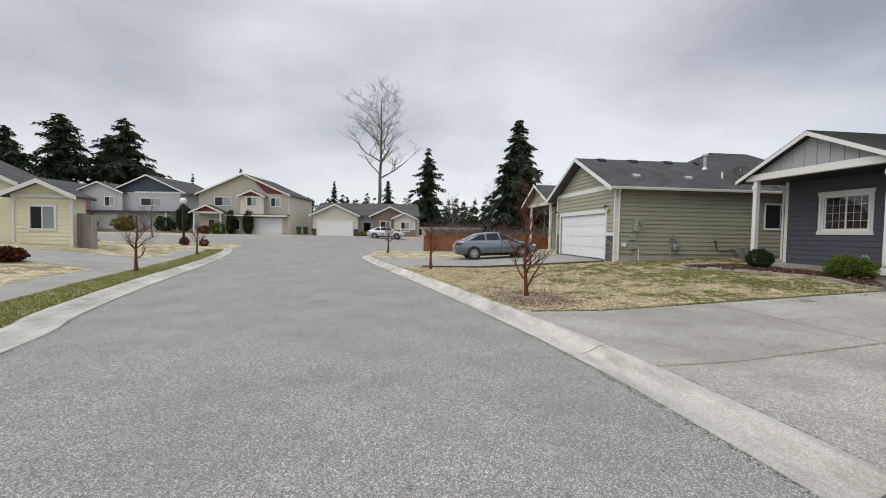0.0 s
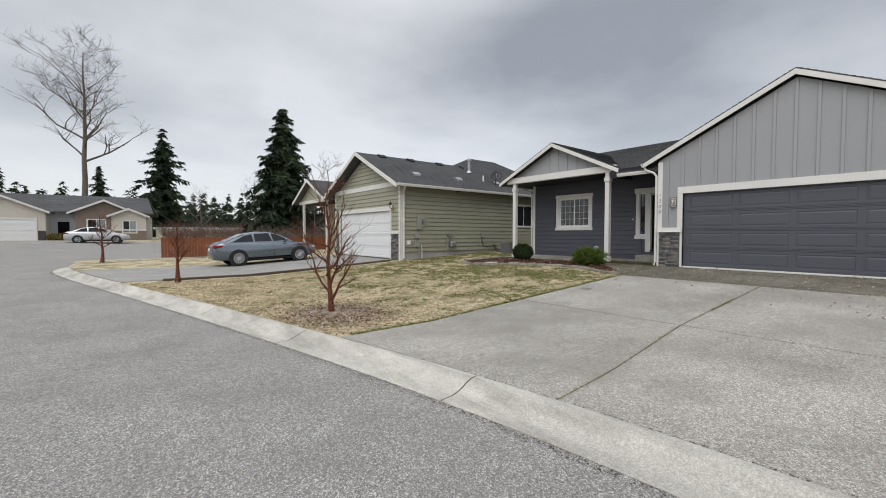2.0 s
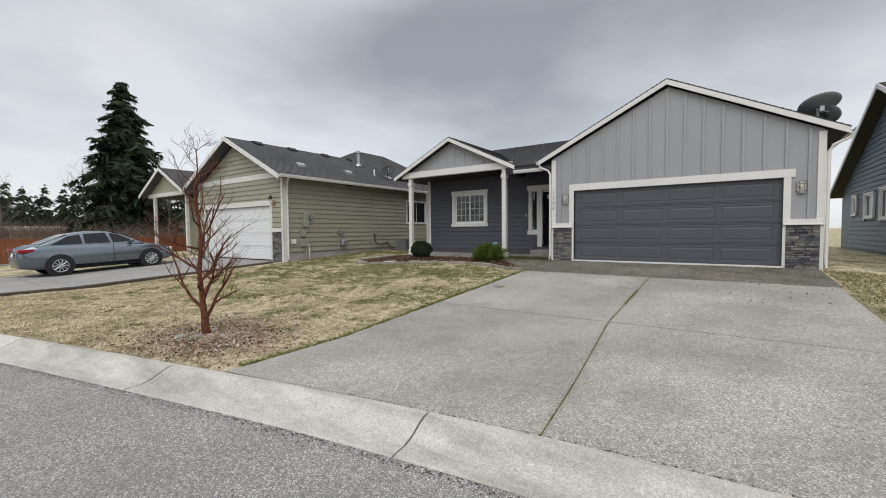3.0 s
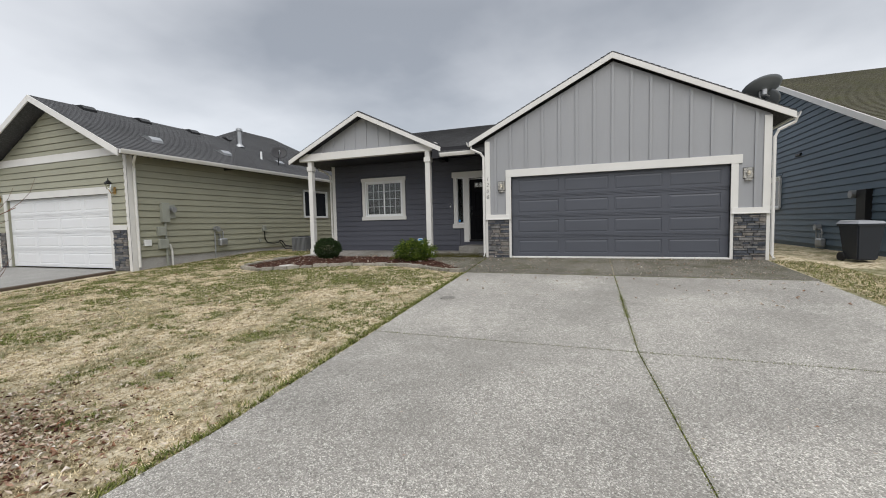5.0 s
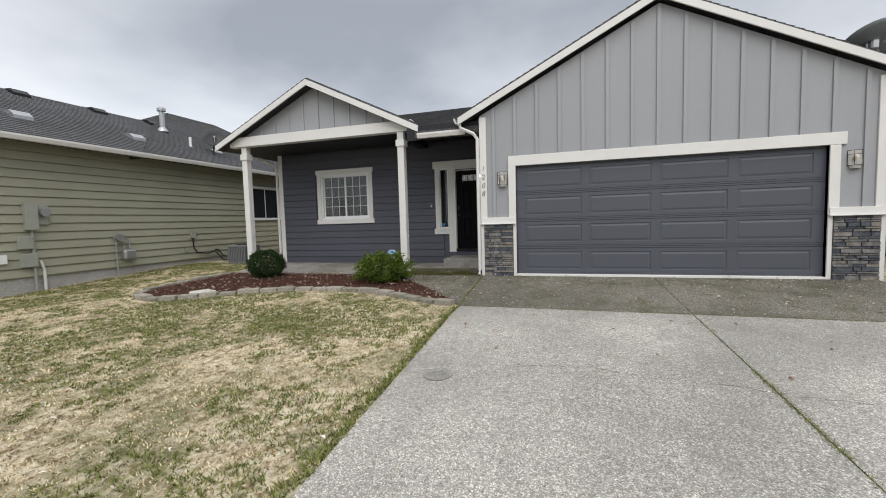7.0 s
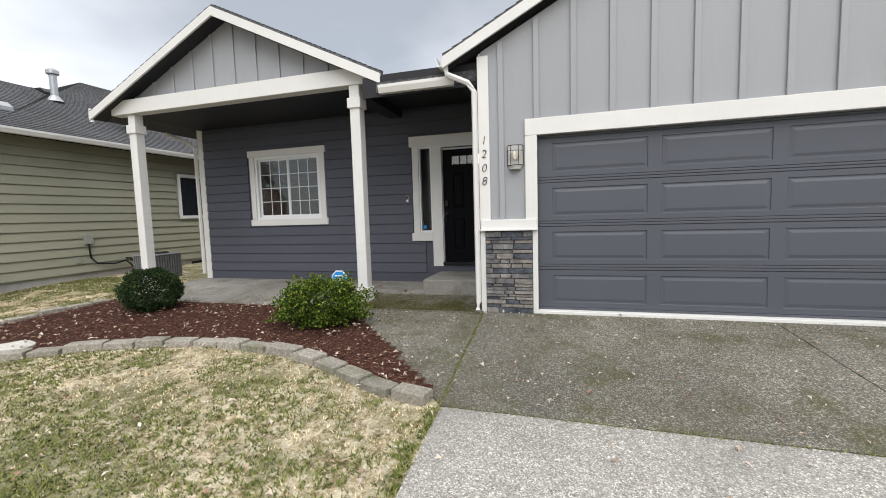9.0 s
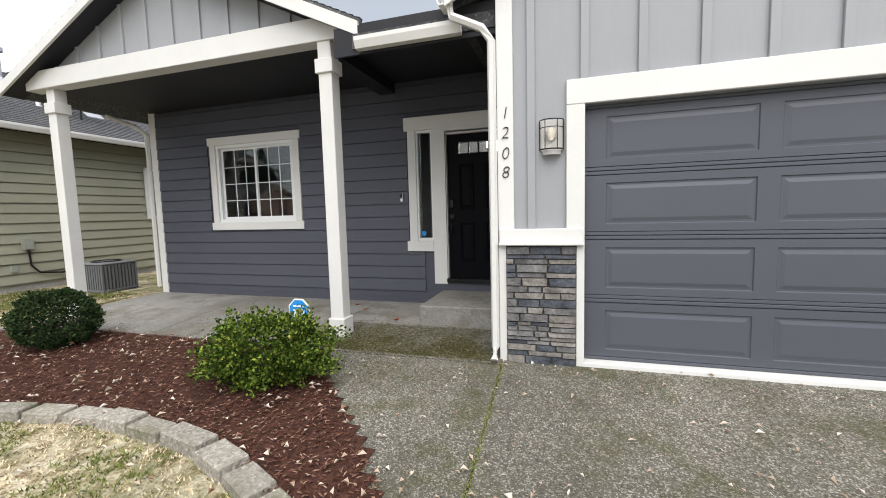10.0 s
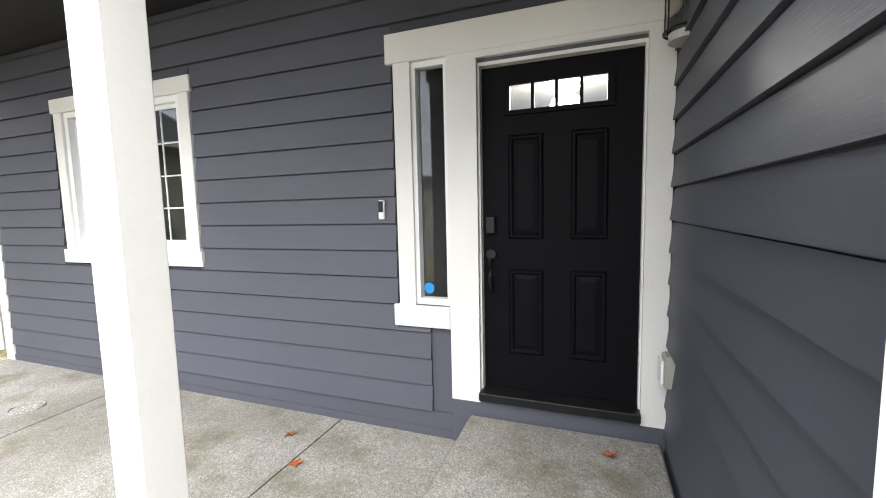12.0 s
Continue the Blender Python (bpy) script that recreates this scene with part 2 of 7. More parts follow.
LEAF_LITTER = two_tone("fallen_leaves", [(0.0, (0.42, 0.31, 0.22)), (0.35, (0.62, 0.54, 0.45)), (0.7, (0.27, 0.14, 0.08)), (1.0, (0.74, 0.69, 0.62))], 1)
MULCH_BED = two_tone("bark_mulch_bed", [(0.3, (0.03, 0.014, 0.01)), (0.55, (0.075, 0.032, 0.022)), (0.75, (0.12, 0.058, 0.04))], 25, 0.95, 60, 1.0, False)
MULCH_CHIP = two_tone("bark_chips", [(0.0, (0.035, 0.013, 0.009)), (0.5, (0.105, 0.042, 0.027)), (0.8, (0.17, 0.085, 0.058)), (1.0, (0.36, 0.24, 0.17))], 1)
EDGE_STONE = speckled("edging_stone", (0.34, 0.31, 0.26), (0.19, 0.17, 0.14), (0.46, 0.43, 0.38), 60, stain=(0.15, 0.14, 0.11), moss=(0.1, 0.11, 0.04), each=0.25)
BARK_RED = two_tone("peeling_red_bark", [(0.3, (0.055, 0.022, 0.015)), (0.5, (0.14, 0.052, 0.03)), (0.72, (0.22, 0.10, 0.06))], 14, 0.8, 50, 0.7, False)
BARK_GREY = two_tone("grey_bark", [(0.3, (0.10, 0.085, 0.075)), (0.7, (0.22, 0.19, 0.17))], 6, 0.9, 30, 0.7, False)
BARK_DARK = two_tone("dark_bark", [(0.3, (0.035, 0.028, 0.022)), (0.7, (0.08, 0.062, 0.05))], 6, 0.9, 30, 0.7, False)
NEEDLES = two_tone("fir_needles", [(0.0, (0.018, 0.030, 0.018)), (0.5, (0.034, 0.052, 0.030)), (1.0, (0.068, 0.088, 0.048))], 1)
BOX_LEAF = two_tone("boxwood_leaves", [(0.0, (0.012, 0.026, 0.004)), (0.5, (0.048, 0.088, 0.009)), (0.85, (0.14, 0.20, 0.024)), (1.0, (0.30, 0.32, 0.06))], 1, 0.7, spec=0.15)
BOX_DARK = two_tone("dark_shrub_leaves", [(0.0, (0.014, 0.028, 0.012)), (0.6, (0.03, 0.05, 0.018)), (1.0, (0.055, 0.09, 0.028))], 1, 0.75, spec=0.1)
FENCE_RED = paint("red_stained_cedar", (0.24, 0.08, 0.033), 0.75, 0.25, 3, 30, 0.3, (1, 1, 0.2), each=0.12)
FENCE_GREY = paint("weathered_cedar", (0.27, 0.245, 0.22), 0.85, 0.25, 3, 30, 0.3, (1, 1, 0.2), each=0.2)
STONE = two_tone("ledge_stone", [(0.3, (0.07, 0.07, 0.075)), (0.5, (0.15, 0.145, 0.145)), (0.75, (0.26, 0.245, 0.23))], 9, 0.75, 35, 0.7, False)
MORTAR = paint("dark_mortar", (0.06, 0.058, 0.055), 0.9, 0.2, 8, 60, 0.4)


# ---- mesh helpers ----
def thing(name, at, label="", category="", group="", kind=""):
    e = new(name)
    e.empty_display_size = 0.2
    e.matrix_basis = Matrix.Translation(at)
    return tagged(e, label, category, group, kind)


def part(name, bm, mat, parent=None, label="", smooth=False):
    """Links a bmesh, drawn in world metres, as one mesh object under a thing or a part."""
    me = bpy.data.meshes.new(name)
    bm.to_mesh(me)
    bm.free()
    me.materials.append(mat)
    if smooth:
        me.polygons.foreach_set("use_smooth", [True] * len(me.polygons))
    return place(name, me, parent, label)


def place(name, me, parent=None, label=""):
    ob = new(name, me)
    if parent is not None:
        ob.parent = parent
        m = Matrix.Identity(4)
        if parent.type == "EMPTY":
            m = parent.matrix_basis.inverted()
        ob.matrix_parent_inverse = m
    return tagged(ob, label)


def raw(name, verts, faces, mat, parent=None, label="", smooth=False):
    me = bpy.data.meshes.new(name)
    me.from_pydata(verts, [], faces)
    me.materials.append(mat)
    if smooth:
        me.polygons.foreach_set("use_smooth", [True] * len(me.polygons))
    return place(name, me, parent, label)


CUBE = [(0, 3, 2, 1), (4, 5, 6, 7), (0, 1, 5, 4), (1, 2, 6, 5), (2, 3, 7, 6), (3, 0, 4, 7)]


def hexa(bm, c):
    """A solid with eight corners: four below, then four above, in the same order."""
    v = [bm.verts.new(p) for p in c]
    return [bm.faces.new([v[i] for i in f]) for f in CUBE]


def box(bm, x0, x1, y0, y1, z0, z1, bev=0.0):
    x0, x1, y0, y1, z0, z1 = min(x0, x1), max(x0, x1), min(y0, y1), max(y0, y1), min(z0, z1), max(z0, z1)
    f = hexa(bm, [(x0, y0, z0), (x1, y0, z0), (x1, y1, z0), (x0, y1, z0), (x0, y0, z1), (x1, y0, z1), (x1, y1, z1), (x0, y1, z1)])
    if bev:
        bmesh.ops.bevel(bm, geom=list({e for g in f for e in g.edges}), offset=bev, segments=1, affect="EDGES")


def boxes(*rows, bev=0.0):
    bm = bmesh.new()
    for r in rows:
        box(bm, *r, bev=bev)
    return bm


def prism(pts, d):
    """A flat outline pts swept along the vector d."""
    bm = bmesh.new()
    d = Vector(d)
    a = [bm.verts.new(p) for p in pts]
    b = [bm.verts.new(Vector(p) + d) for p in pts]
    bm.faces.new(a[::-1])
    bm.faces.new(b)
    for i in range(len(a)):
        j = (i + 1) % len(a)
        bm.faces.new((a[i], a[j], b[j], b[i]))
    bmesh.ops.recalc_face_normals(bm, faces=bm.faces)
    return bm


def tube(bm, pts, radii, n=8, cap=True):
    """A round bar through the points."""
    pts = [Vector(p) for p in pts]
    if isinstance(radii, (int, float)):
        radii = [radii] * len(pts)
    rings = []
    for i, p in enumerate(pts):
        d = (pts[min(i + 1, len(pts) - 1)] - pts[max(i - 1, 0)]).normalized()
        u = d.cross(Vector((0, 0, 1)) if abs(d.z) < 0.9 else Vector((1, 0, 0))).normalized()
        w = d.cross(u)
        rings.append([bm.verts.new(p + (u * math.cos(a) + w * math.sin(a)) * radii[i]) for a in (2 * math.pi * k / n for k in range(n))])
    for r, q in zip(rings, rings[1:]):
        for k in range(n):
            bm.faces.new((r[k], r[(k + 1) % n], q[(k + 1) % n], q[k]))
    if cap:
        bm.faces.new(rings[0])
        bm.faces.new(rings[-1][::-1])
    return bm


def turned(bm, at, profile, n=16):
    """A turned solid about the upright through at; profile rows are radius, height."""
    x, y, z = at
    return tube(bm, [(x, y, z + h) for r, h in profile], [r for r, h in profile], n)


class Face:
    """An upright plane: u runs along it, z up, d out of it."""

    def __init__(self, axis, at, out):
        self.axis, self.at, self.out = axis, at, out

    def p(self, u, z, d=0.0):
        return (self.at + self.out * d, u, z) if self.axis == "x" else (u, self.at + self.out * d, z)

    def slab(self, bm, u0, u1, z0, z1, d0, d1, bev=0.0):
        a, b = self.at + self.out * d0, self.at + self.out * d1
        if self.axis == "x":
            box(bm, a, b, u0, u1, z0, z1, bev)
        else:
            box(bm, u0, u1, a, b, z0, z1, bev)

    def slabs(self, *rows, bev=0.0):
        bm = bmesh.new()
        for r in rows:
            self.slab(bm, *r, bev=bev)
        return bm


def holed(f, u0, u1, z0, z1, holes, d0, d1):
    """One connected board from d0 to d1 with rectangular openings."""
    us = sorted({u0, u1, *[c for h in holes for c in h[:2]]})
    zs = sorted({z0, z1, *[c for h in holes for c in h[2:]]})
    us, zs = [u for u in us if u0 <= u <= u1], [z for z in zs if z0 <= z <= z1]
    solid = lambda i, j: 0 <= i < len(us) - 1 and 0 <= j < len(zs) - 1 and not any(h[0] < (us[i] + us[i + 1]) / 2 < h[1] and h[2] < (zs[j] + zs[j + 1]) / 2 < h[3] for h in holes)
    bm = bmesh.new()
    G = {}

    def v(i, j, k):
        if (i, j, k) not in G:
            G[i, j, k] = bm.verts.new(f.p(us[i], zs[j], (d0, d1)[k]))
        return G[i, j, k]
    for i in range(len(us) - 1):
        for j in range(len(zs) - 1):
            if not solid(i, j):
                continue
            for k in (0, 1):
                bm.faces.new((v(i, j, k), v(i + 1, j, k), v(i + 1, j + 1, k), v(i, j + 1, k)))
            for (a, b), (p, q) in (((i - 1, j), ((i, j), (i, j + 1))), ((i + 1, j), ((i + 1, j), (i + 1, j + 1))), ((i, j - 1), ((i, j), (i + 1, j))), ((i, j + 1), ((i, j + 1), (i + 1, j + 1)))):
                if not solid(a, b):
                    bm.faces.new((v(*p, 0), v(*q, 0), v(*q, 1), v(*p, 1)))
    bmesh.ops.recalc_face_normals(bm, faces=bm.faces)
    return bm


def room_shell(f, u0, u1, z0, z1, d0, d1):
    """The five inner faces of a room behind an opening."""
    bm = bmesh.new()
    a = [bm.verts.new(f.p(u, z, d0)) for u, z in ((u0, z0), (u1, z0), (u1, z1), (u0, z1))]
    b = [bm.verts.new(f.p(u, z, d1)) for u, z in ((u0, z0), (u1, z0), (u1, z1), (u0, z1))]
    bm.faces.new(b)
    for k in range(4):
        bm.faces.new((a[k], a[(k + 1) % 4], b[(k + 1) % 4], b[k]))
    return bm


def lap_boards(f, parent, mat, u0, u1, z0, z1, holes=(), step=0.187, ends=None, name="siding_board", thick=0.03, gap=0.009):
    """Lapped boards, each one a piece; ends(z) gives the span under a sloping edge."""
    rows = int(math.ceil((z1 - z0) / step - 1e-6))
    for i in range(rows):
        a, b = z0 + i * step, min(z0 + (i + 1) * step, z1)
        cuts = [h for h in holes if h[2] < b - 0.004 and h[3] > a + 0.004]
        us = sorted({u0, u1, *[min(max(c, u0), u1) for h in cuts for c in h[:2]]})
        for s, e in zip(us, us[1:]):
            if e - s < 0.01:
                continue
            lo, hi = a, b
            gone = False
            for h in cuts:
                if h[0] <= s + 1e-4 and h[1] >= e - 1e-4:
                    if h[2] <= a + 0.004 and h[3] >= b - 0.004:
                        gone = True
                    elif h[2] > a:
                        hi = min(hi, h[2])
                    else:
                        lo = max(lo, h[3])
            if gone or hi - lo < 0.012:
                continue
            sb, eb, st, et = s, e, s, e
            if ends:
                (l0, r0), (l1, r1) = ends(lo), ends(hi)
                sb, eb, st, et = max(s, l0), min(e, r0), max(s, l1), min(e, r1)
                if eb - sb < 0.02:
                    continue
                if et < st:
                    st = et = (st + et) / 2
            top = hi - gap
            c = [f.p(sb, lo, 0), f.p(eb, lo, 0), f.p(eb, lo, thick), f.p(sb, lo, thick), f.p(st, top, 0), f.p(et, top, 0), f.p(et, top, thick * 0.4), f.p(st, top, thick * 0.4)]
            bm = bmesh.new()
            hexa(bm, c)
            bmesh.ops.recalc_face_normals(bm, faces=bm.faces)
            part(name, bm, mat, parent)


def roof_plane(bm, e0, e1, r0, r1, thick=0.12, course=0.14, lip=0.012):
    """One slope with stepped shingle courses: eave ends e0, e1, ridge ends r0, r1."""
    e0, e1, r0, r1 = map(Vector, (e0, e1, r0, r1))
    n = (e1 - e0).cross(r0 - e0).normalized() if (r0 - e0).length > 0.01 else (e1 - e0).cross(r1 - e0).normalized()
    if n.z < 0:
        n = -n
    length = max((r0 - e0).length, (r1 - e1).length)
    k = max(1, int(length / course))
    for i in range(k):
        a, b = i / k, (i + 1) / k
        p = [e0.lerp(r0, a) + n * lip, e1.lerp(r1, a) + n * lip, e1.lerp(r1, b) + n * 0.001, e0.lerp(r0, b) + n * 0.001]
        v = [bm.verts.new(q) for q in p]
        bm.faces.new(v)
        lo = [bm.verts.new(e0.lerp(r0, a)), bm.verts.new(e1.lerp(r1, a))]
        bm.faces.new((lo[0], lo[1], v[1], v[0]))
    dn = Vector((0, 0, -thick))
    hexa(bm, [e0 + dn, e1 + dn, r1 + dn, r0 + dn, e0, e1, r1, r0])


# ---- lie of the land ----
def smooth(a, b, x):
    t = np.clip((x - a) / (b - a), 0, 1)
    return t * t * (3 - 2 * t)


RIGHT_KERB = [(4.2, -60), (3.6, -20), (3.3, -4), (3.05, 2.1), (2.75, 5.07), (2.2, 7.94), (1.32, 11.9), (0.02, 17.3), (-0.95, 21.5), (-1.5, 24.6), (-1.45, 26.6), (-0.7, 28.3), (1.0, 29.9), (3.5, 31.1), (8, 32.3), (30, 35)]
LEFT_KERB = [(-3.6, -60), (-3.7, -20), (-4.2, -2), (-5.25, 5.5), (-6.0, 7.7), (-7.2, 12.2), (-8.85, 19.5), (-10.9, 27.0), (-12.1, 30.6), (-13.4, 32.6), (-16.0, 34.2), (-21, 35.6), (-40, 38), (-70, 41)]


def curve(pts, step=0.5):
    """A smooth line through the points."""
    pts = [Vector((*p, 0)) for p in pts]
    out = []
    for i in range(len(pts) - 1):
        a, b = pts[i], pts[i + 1]
        p0 = pts[i - 1] if i else a * 2 - b
        p3 = pts[i + 2] if i + 2 < len(pts) else b * 2 - a
        n = max(2, int((b - a).length / step))
        for k in range(n):
            t = k / n
            out.append(0.5 * ((2 * a) + (b - p0) * t + (2 * p0 - 5 * a + 4 * b - p3) * t * t + (3 * a - p0 - 3 * b + p3) * t ** 3))
    return out + [pts[-1]]


RK = curve(RIGHT_KERB)
LK = curve(LEFT_KERB)
RKA = np.array([(p.y, p.x) for p in RK if p.y < 26.5])
LKA = np.array([(p.y, p.x) for p in LK if p.y < 32])


def street(x, y):
    far = 50 + np.clip((x + 12) / 12, 0, 1) * 9
    return 0.88 * smooth(far - 24, far, y)


def land(x, y):
    """Height of the ground at x, y."""
    x, y = np.asarray(x, float), np.asarray(y, float)
    s = street(x, y)
    xr = np.interp(y, RKA[:, 0], RKA[:, 1])
    xl = np.interp(y, LKA[:, 0], LKA[:, 1])
    right = np.maximum(0.09, np.minimum(0.03 + 0.056 * (x - 2.9), 0.63)) * smooth(0.0, 0.12, x - xr + 0.1)
    right = right * (1 - smooth(29, 34, y)) - 0.10 * smooth(9, 13, x) * smooth(-0.9, -0.2, -y) * smooth(-40, -14, y)
    left = (0.09 + 0.105 * np.clip(xl - x - 2.6, 0, 6.5)) * smooth(0.0, 0.12, xl - x + 0.1) * (1 - smooth(29, 36, y))
    return s + np.where(x > (xr + xl) / 2, right, left)


def gz(x, y):
    return float(land(x, y))


def sheet(name, xs, ys, mat, off=0.0, keep=None, parent=None, label="", height=None):
    X, Y = np.meshgrid(xs, ys)
    Z = (height or land)(X, Y) + off
    nx = len(xs)
    faces = []
    for j in range(len(ys) - 1):
        for i in range(nx - 1):
            if keep is None or keep((xs[i] + xs[i + 1]) / 2, (ys[j] + ys[j + 1]) / 2):
                a = j * nx + i
                faces.append((a, a + 1, a + 1 + nx, a + nx))
    used = sorted({v for f in faces for v in f})
    index = {v: k for k, v in enumerate(used)}
    V = np.stack([X.ravel(), Y.ravel(), Z.ravel()], 1)[used]
    return raw(name, V.tolist(), [tuple(index[v] for v in f) for f in faces], mat, parent, label, True)


def inside(poly, x, y):
    hit = False
    for (x0, y0), (x1, y1) in zip(poly, poly[1:] + poly[:1]):
        if (y0 > y) != (y1 > y) and x < (x1 - x0) * (y - y0) / (y1 - y0) + x0:
            hit = not hit
    return hit


axis_x = np.concatenate([[-900, -500, -250, -150, -100, -70], np.arange(-50, -12, 1.0), np.arange(-12, 26, 0.25), [28, 32, 38, 50, 70, 100, 180, 400, 900]])
axis_y = np.concatenate([[-900, -400, -200, -100, -50, -30], np.arange(-20, -4, 1.0), np.arange(-4, 36, 0.3), np.arange(36, 66, 1.0), [70, 80, 100, 150, 300, 600, 1200]])
ground = tagged(sheet("ground", axis_x, axis_y, STRAW), "straw-coloured winter turf with green patches", "ground", kind="structure")

road_poly = [(p.x - 0.2, p.y) for p in RK if p.y < 33] + [(9.5, 33), (9.5, 52), (2, 53.5), (-4, 57), (-12.5, 57), (-12.6, 47), (-23, 46.5), (-30, 49), (-60, 52), (-70, 43)] + [(p.x + 0.2, p.y) for p in LK if p.x > -66][::-1]
road = tagged(sheet("road", np.arange(-66, 11, 0.4), np.concatenate([np.arange(-58, -4, 1.0), np.arange(-4, 58, 0.4)]), ASPHALT, 0.004, lambda x, y: inside(road_poly, x, y), height=street), "worn grey asphalt road surface", "road", kind="structure")


def kerb(name, line, side, parent):
    """A rolled concrete kerb in cast lengths, each one a piece; side is +1 where the street lies to the left of the line."""
    prof = [(0.49, 0.010), (0.47, 0.016), (0.33, 0.014), (0.22, 0.038), (0.12, 0.082), (0.05, 0.106), (0.0, 0.108), (-0.05, 0.104), (-0.05, -0.1), (0.49, -0.1)]
    d = [0.0]
    for a, b in zip(line, line[1:]):
        d.append(d[-1] + (b - a).length)
    near = min(range(len(line)), key=lambda k: abs(line[k].y - 5.06))
    pos = d[near] % 3.05 - 3.05
    xs, ys = [p.x for p in line], [p.y for p in line]
    total = d[-1]
    while pos < total - 0.1:
        end = min(pos + 3.05, total)
        pos = max(pos, 0.0)
        if end - pos < 0.2:
            pos = end
            continue
        ring = []
        for k in range(7):
            q = pos + 0.009 + (end - pos - 0.018) * k / 6
            x, y = np.interp(q, d, xs), np.interp(q, d, ys)
            tx, ty = np.interp(q + 0.2, d, xs) - np.interp(q - 0.2, d, xs), np.interp(q + 0.2, d, ys) - np.interp(q - 0.2, d, ys)
            n = math.hypot(tx, ty)
            ux, uy = -ty / n * side, tx / n * side
            s = float(street(x, y))
            ring.append([(x + ux * o, y + uy * o, s + h) for o, h in prof])
        m = len(prof)
        verts = [p for r in ring for p in r]
        faces = [(i * m + j, i * m + (j + 1) % m, (i + 1) * m + (j + 1) % m, (i + 1) * m + j) for i in range(6) for j in range(m)]
        faces += [tuple(range(m))[::-1], tuple(6 * m + j for j in range(m))]
        raw("kerb_stone", verts, faces, KERB, parent)
        pos = end


kerb_r = thing("kerb_right", (2.7, 5, 0), "pale concrete rolled kerb along the street", "kerb", kind="structure")
kerb("kerb", [p for p in RK if -12 < p.y and p.x < 12], 1, kerb_r)
def gutter_grit(line, side, seed):
    """Dark grit that gathers along the lip of the kerb."""
    rn = random.Random(seed)
    V, F = [], []
    for a, b in zip(line, line[1:]):
        d = (b - a).normalized()
        n = Vector((-d.y, d.x, 0)) * side
        for k in range(26):
            p = a.lerp(b, rn.random()) + n * (0.487 + abs(rn.gauss(0, 0.05)) if k < 20 else -0.055 - abs(rn.gauss(0, 0.008)))
            r = rn.uniform(0.002, 0.009)
            z = float(street(p.x, p.y)) + (0.006 if k < 20 else 0.104)
            q = len(V)
            ang = rn.uniform(0, 6)
            V.extend([(p.x + r * rn.uniform(0.5, 1.6) * math.cos(ang + j * 1.57), p.y + r * rn.uniform(0.5, 1.6) * math.sin(ang + j * 1.57), z + rn.uniform(0, 0.004)) for j in range(4)])
            F.append((q, q + 1, q + 2, q + 3))
    return V, F


GRIT = two_tone("dark_grit", [(0.0, (0.05, 0.045, 0.038)), (0.6, (0.11, 0.10, 0.085)), (0.9, (0.2, 0.19, 0.17)), (1.0, (0.6, 0.58, 0.55))], 1)
for ln, sd, seed in (([p for p in curve(RIGHT_KERB, 0.1) if -6 < p.y and p.x < 6], 1, 3), ([p for p in curve(LEFT_KERB, 0.1) if 0 < p.y < 32], -1, 4)):
    V_, F_ = gutter_grit(ln, sd, seed)
    tagged(raw("gutter_grit", V_, F_, GRIT), "dark grit and debris along the kerb lip", "grit", kind="stuff")
kerb_l = thing("kerb_left", (-5.5, 5, 0), "pale concrete rolled kerb with stained gutter", "kerb", kind="structure")
kerb("kerb", [p for p in LK if -6 < p.y and p.x > -40], -1, kerb_l)


def yard(x, y=0):
    """Height of the cast slabs above the right-hand kerb."""
    return max(0.09, min(0.03 + 0.056 * (x - 2.9), 0.63))


def slab_piece(name, quad, mat, parent, off=0.012, deep=0.09, cells=14, flat=None):
    """A cast slab that follows the ground between four corners."""
    q = [Vector((*p, 0)) for p in quad]
    verts, faces, n = [], [], cells
    for j in range(n + 1):
        for i in range(n + 1):
            p = q[0].lerp(q[1], i / n).lerp(q[3].lerp(q[2], i / n), j / n)
            verts.append((p.x, p.y, (flat if flat is not None else (yard(p.x) if p.y < 26 and p.x > -1 else gz(p.x, p.y)) + off)))
    m = n + 1
    faces = [(j * m + i, j * m + i + 1, (j + 1) * m + i + 1, (j + 1) * m + i) for j in range(n) for i in range(n)]
    rim = [i for i in range(m)] + [j * m + n for j in range(1, m)] + [n * m + i for i in range(n - 1, -1, -1)] + [j * m for j in range(n - 1, 0, -1)]
    k = len(verts)
    verts += [(verts[i][0], verts[i][1], verts[i][2] - deep) for i in rim]
    r = len(rim)
    faces += [(rim[(a + 1) % r], rim[a], k + a, k + (a + 1) % r) for a in range(r)]
    return raw(name, verts, faces, mat, parent)


driveway = thing("driveway", (7.5, 4.5, gz(7.5, 4.5)), "exposed-aggregate concrete driveway with mossy joints", "driveway", kind="structure")
for quad, mat in (([(3.17, 1.5), (6.275, 1.5), (6.275, 4.518), (2.92, 4.21)], AGGREGATE),
                  ([(2.92, 4.222), (6.275, 4.53), (6.275, 7.46), (2.40, 7.40)], AGGREGATE),
                  ([(6.287, 1.5), (10.31, 1.5), (10.36, 4.572), (6.287, 4.519)], AGGREGATE),
                  ([(6.287, 4.531), (10.36, 4.584), (10.40, 7.56), (6.287, 7.46)], AGGREGATE),
                  ([(10.322, 1.45), (12.80, 1.45), (12.80, 4.59), (10.372, 4.572)], AGGREGATE_OLD),
                  ([(10.372, 4.584), (12.80, 4.602), (12.80, 7.66), (10.412, 7.57)], AGGREGATE_OLD)):
    slab_piece("slab", quad, mat, driveway)

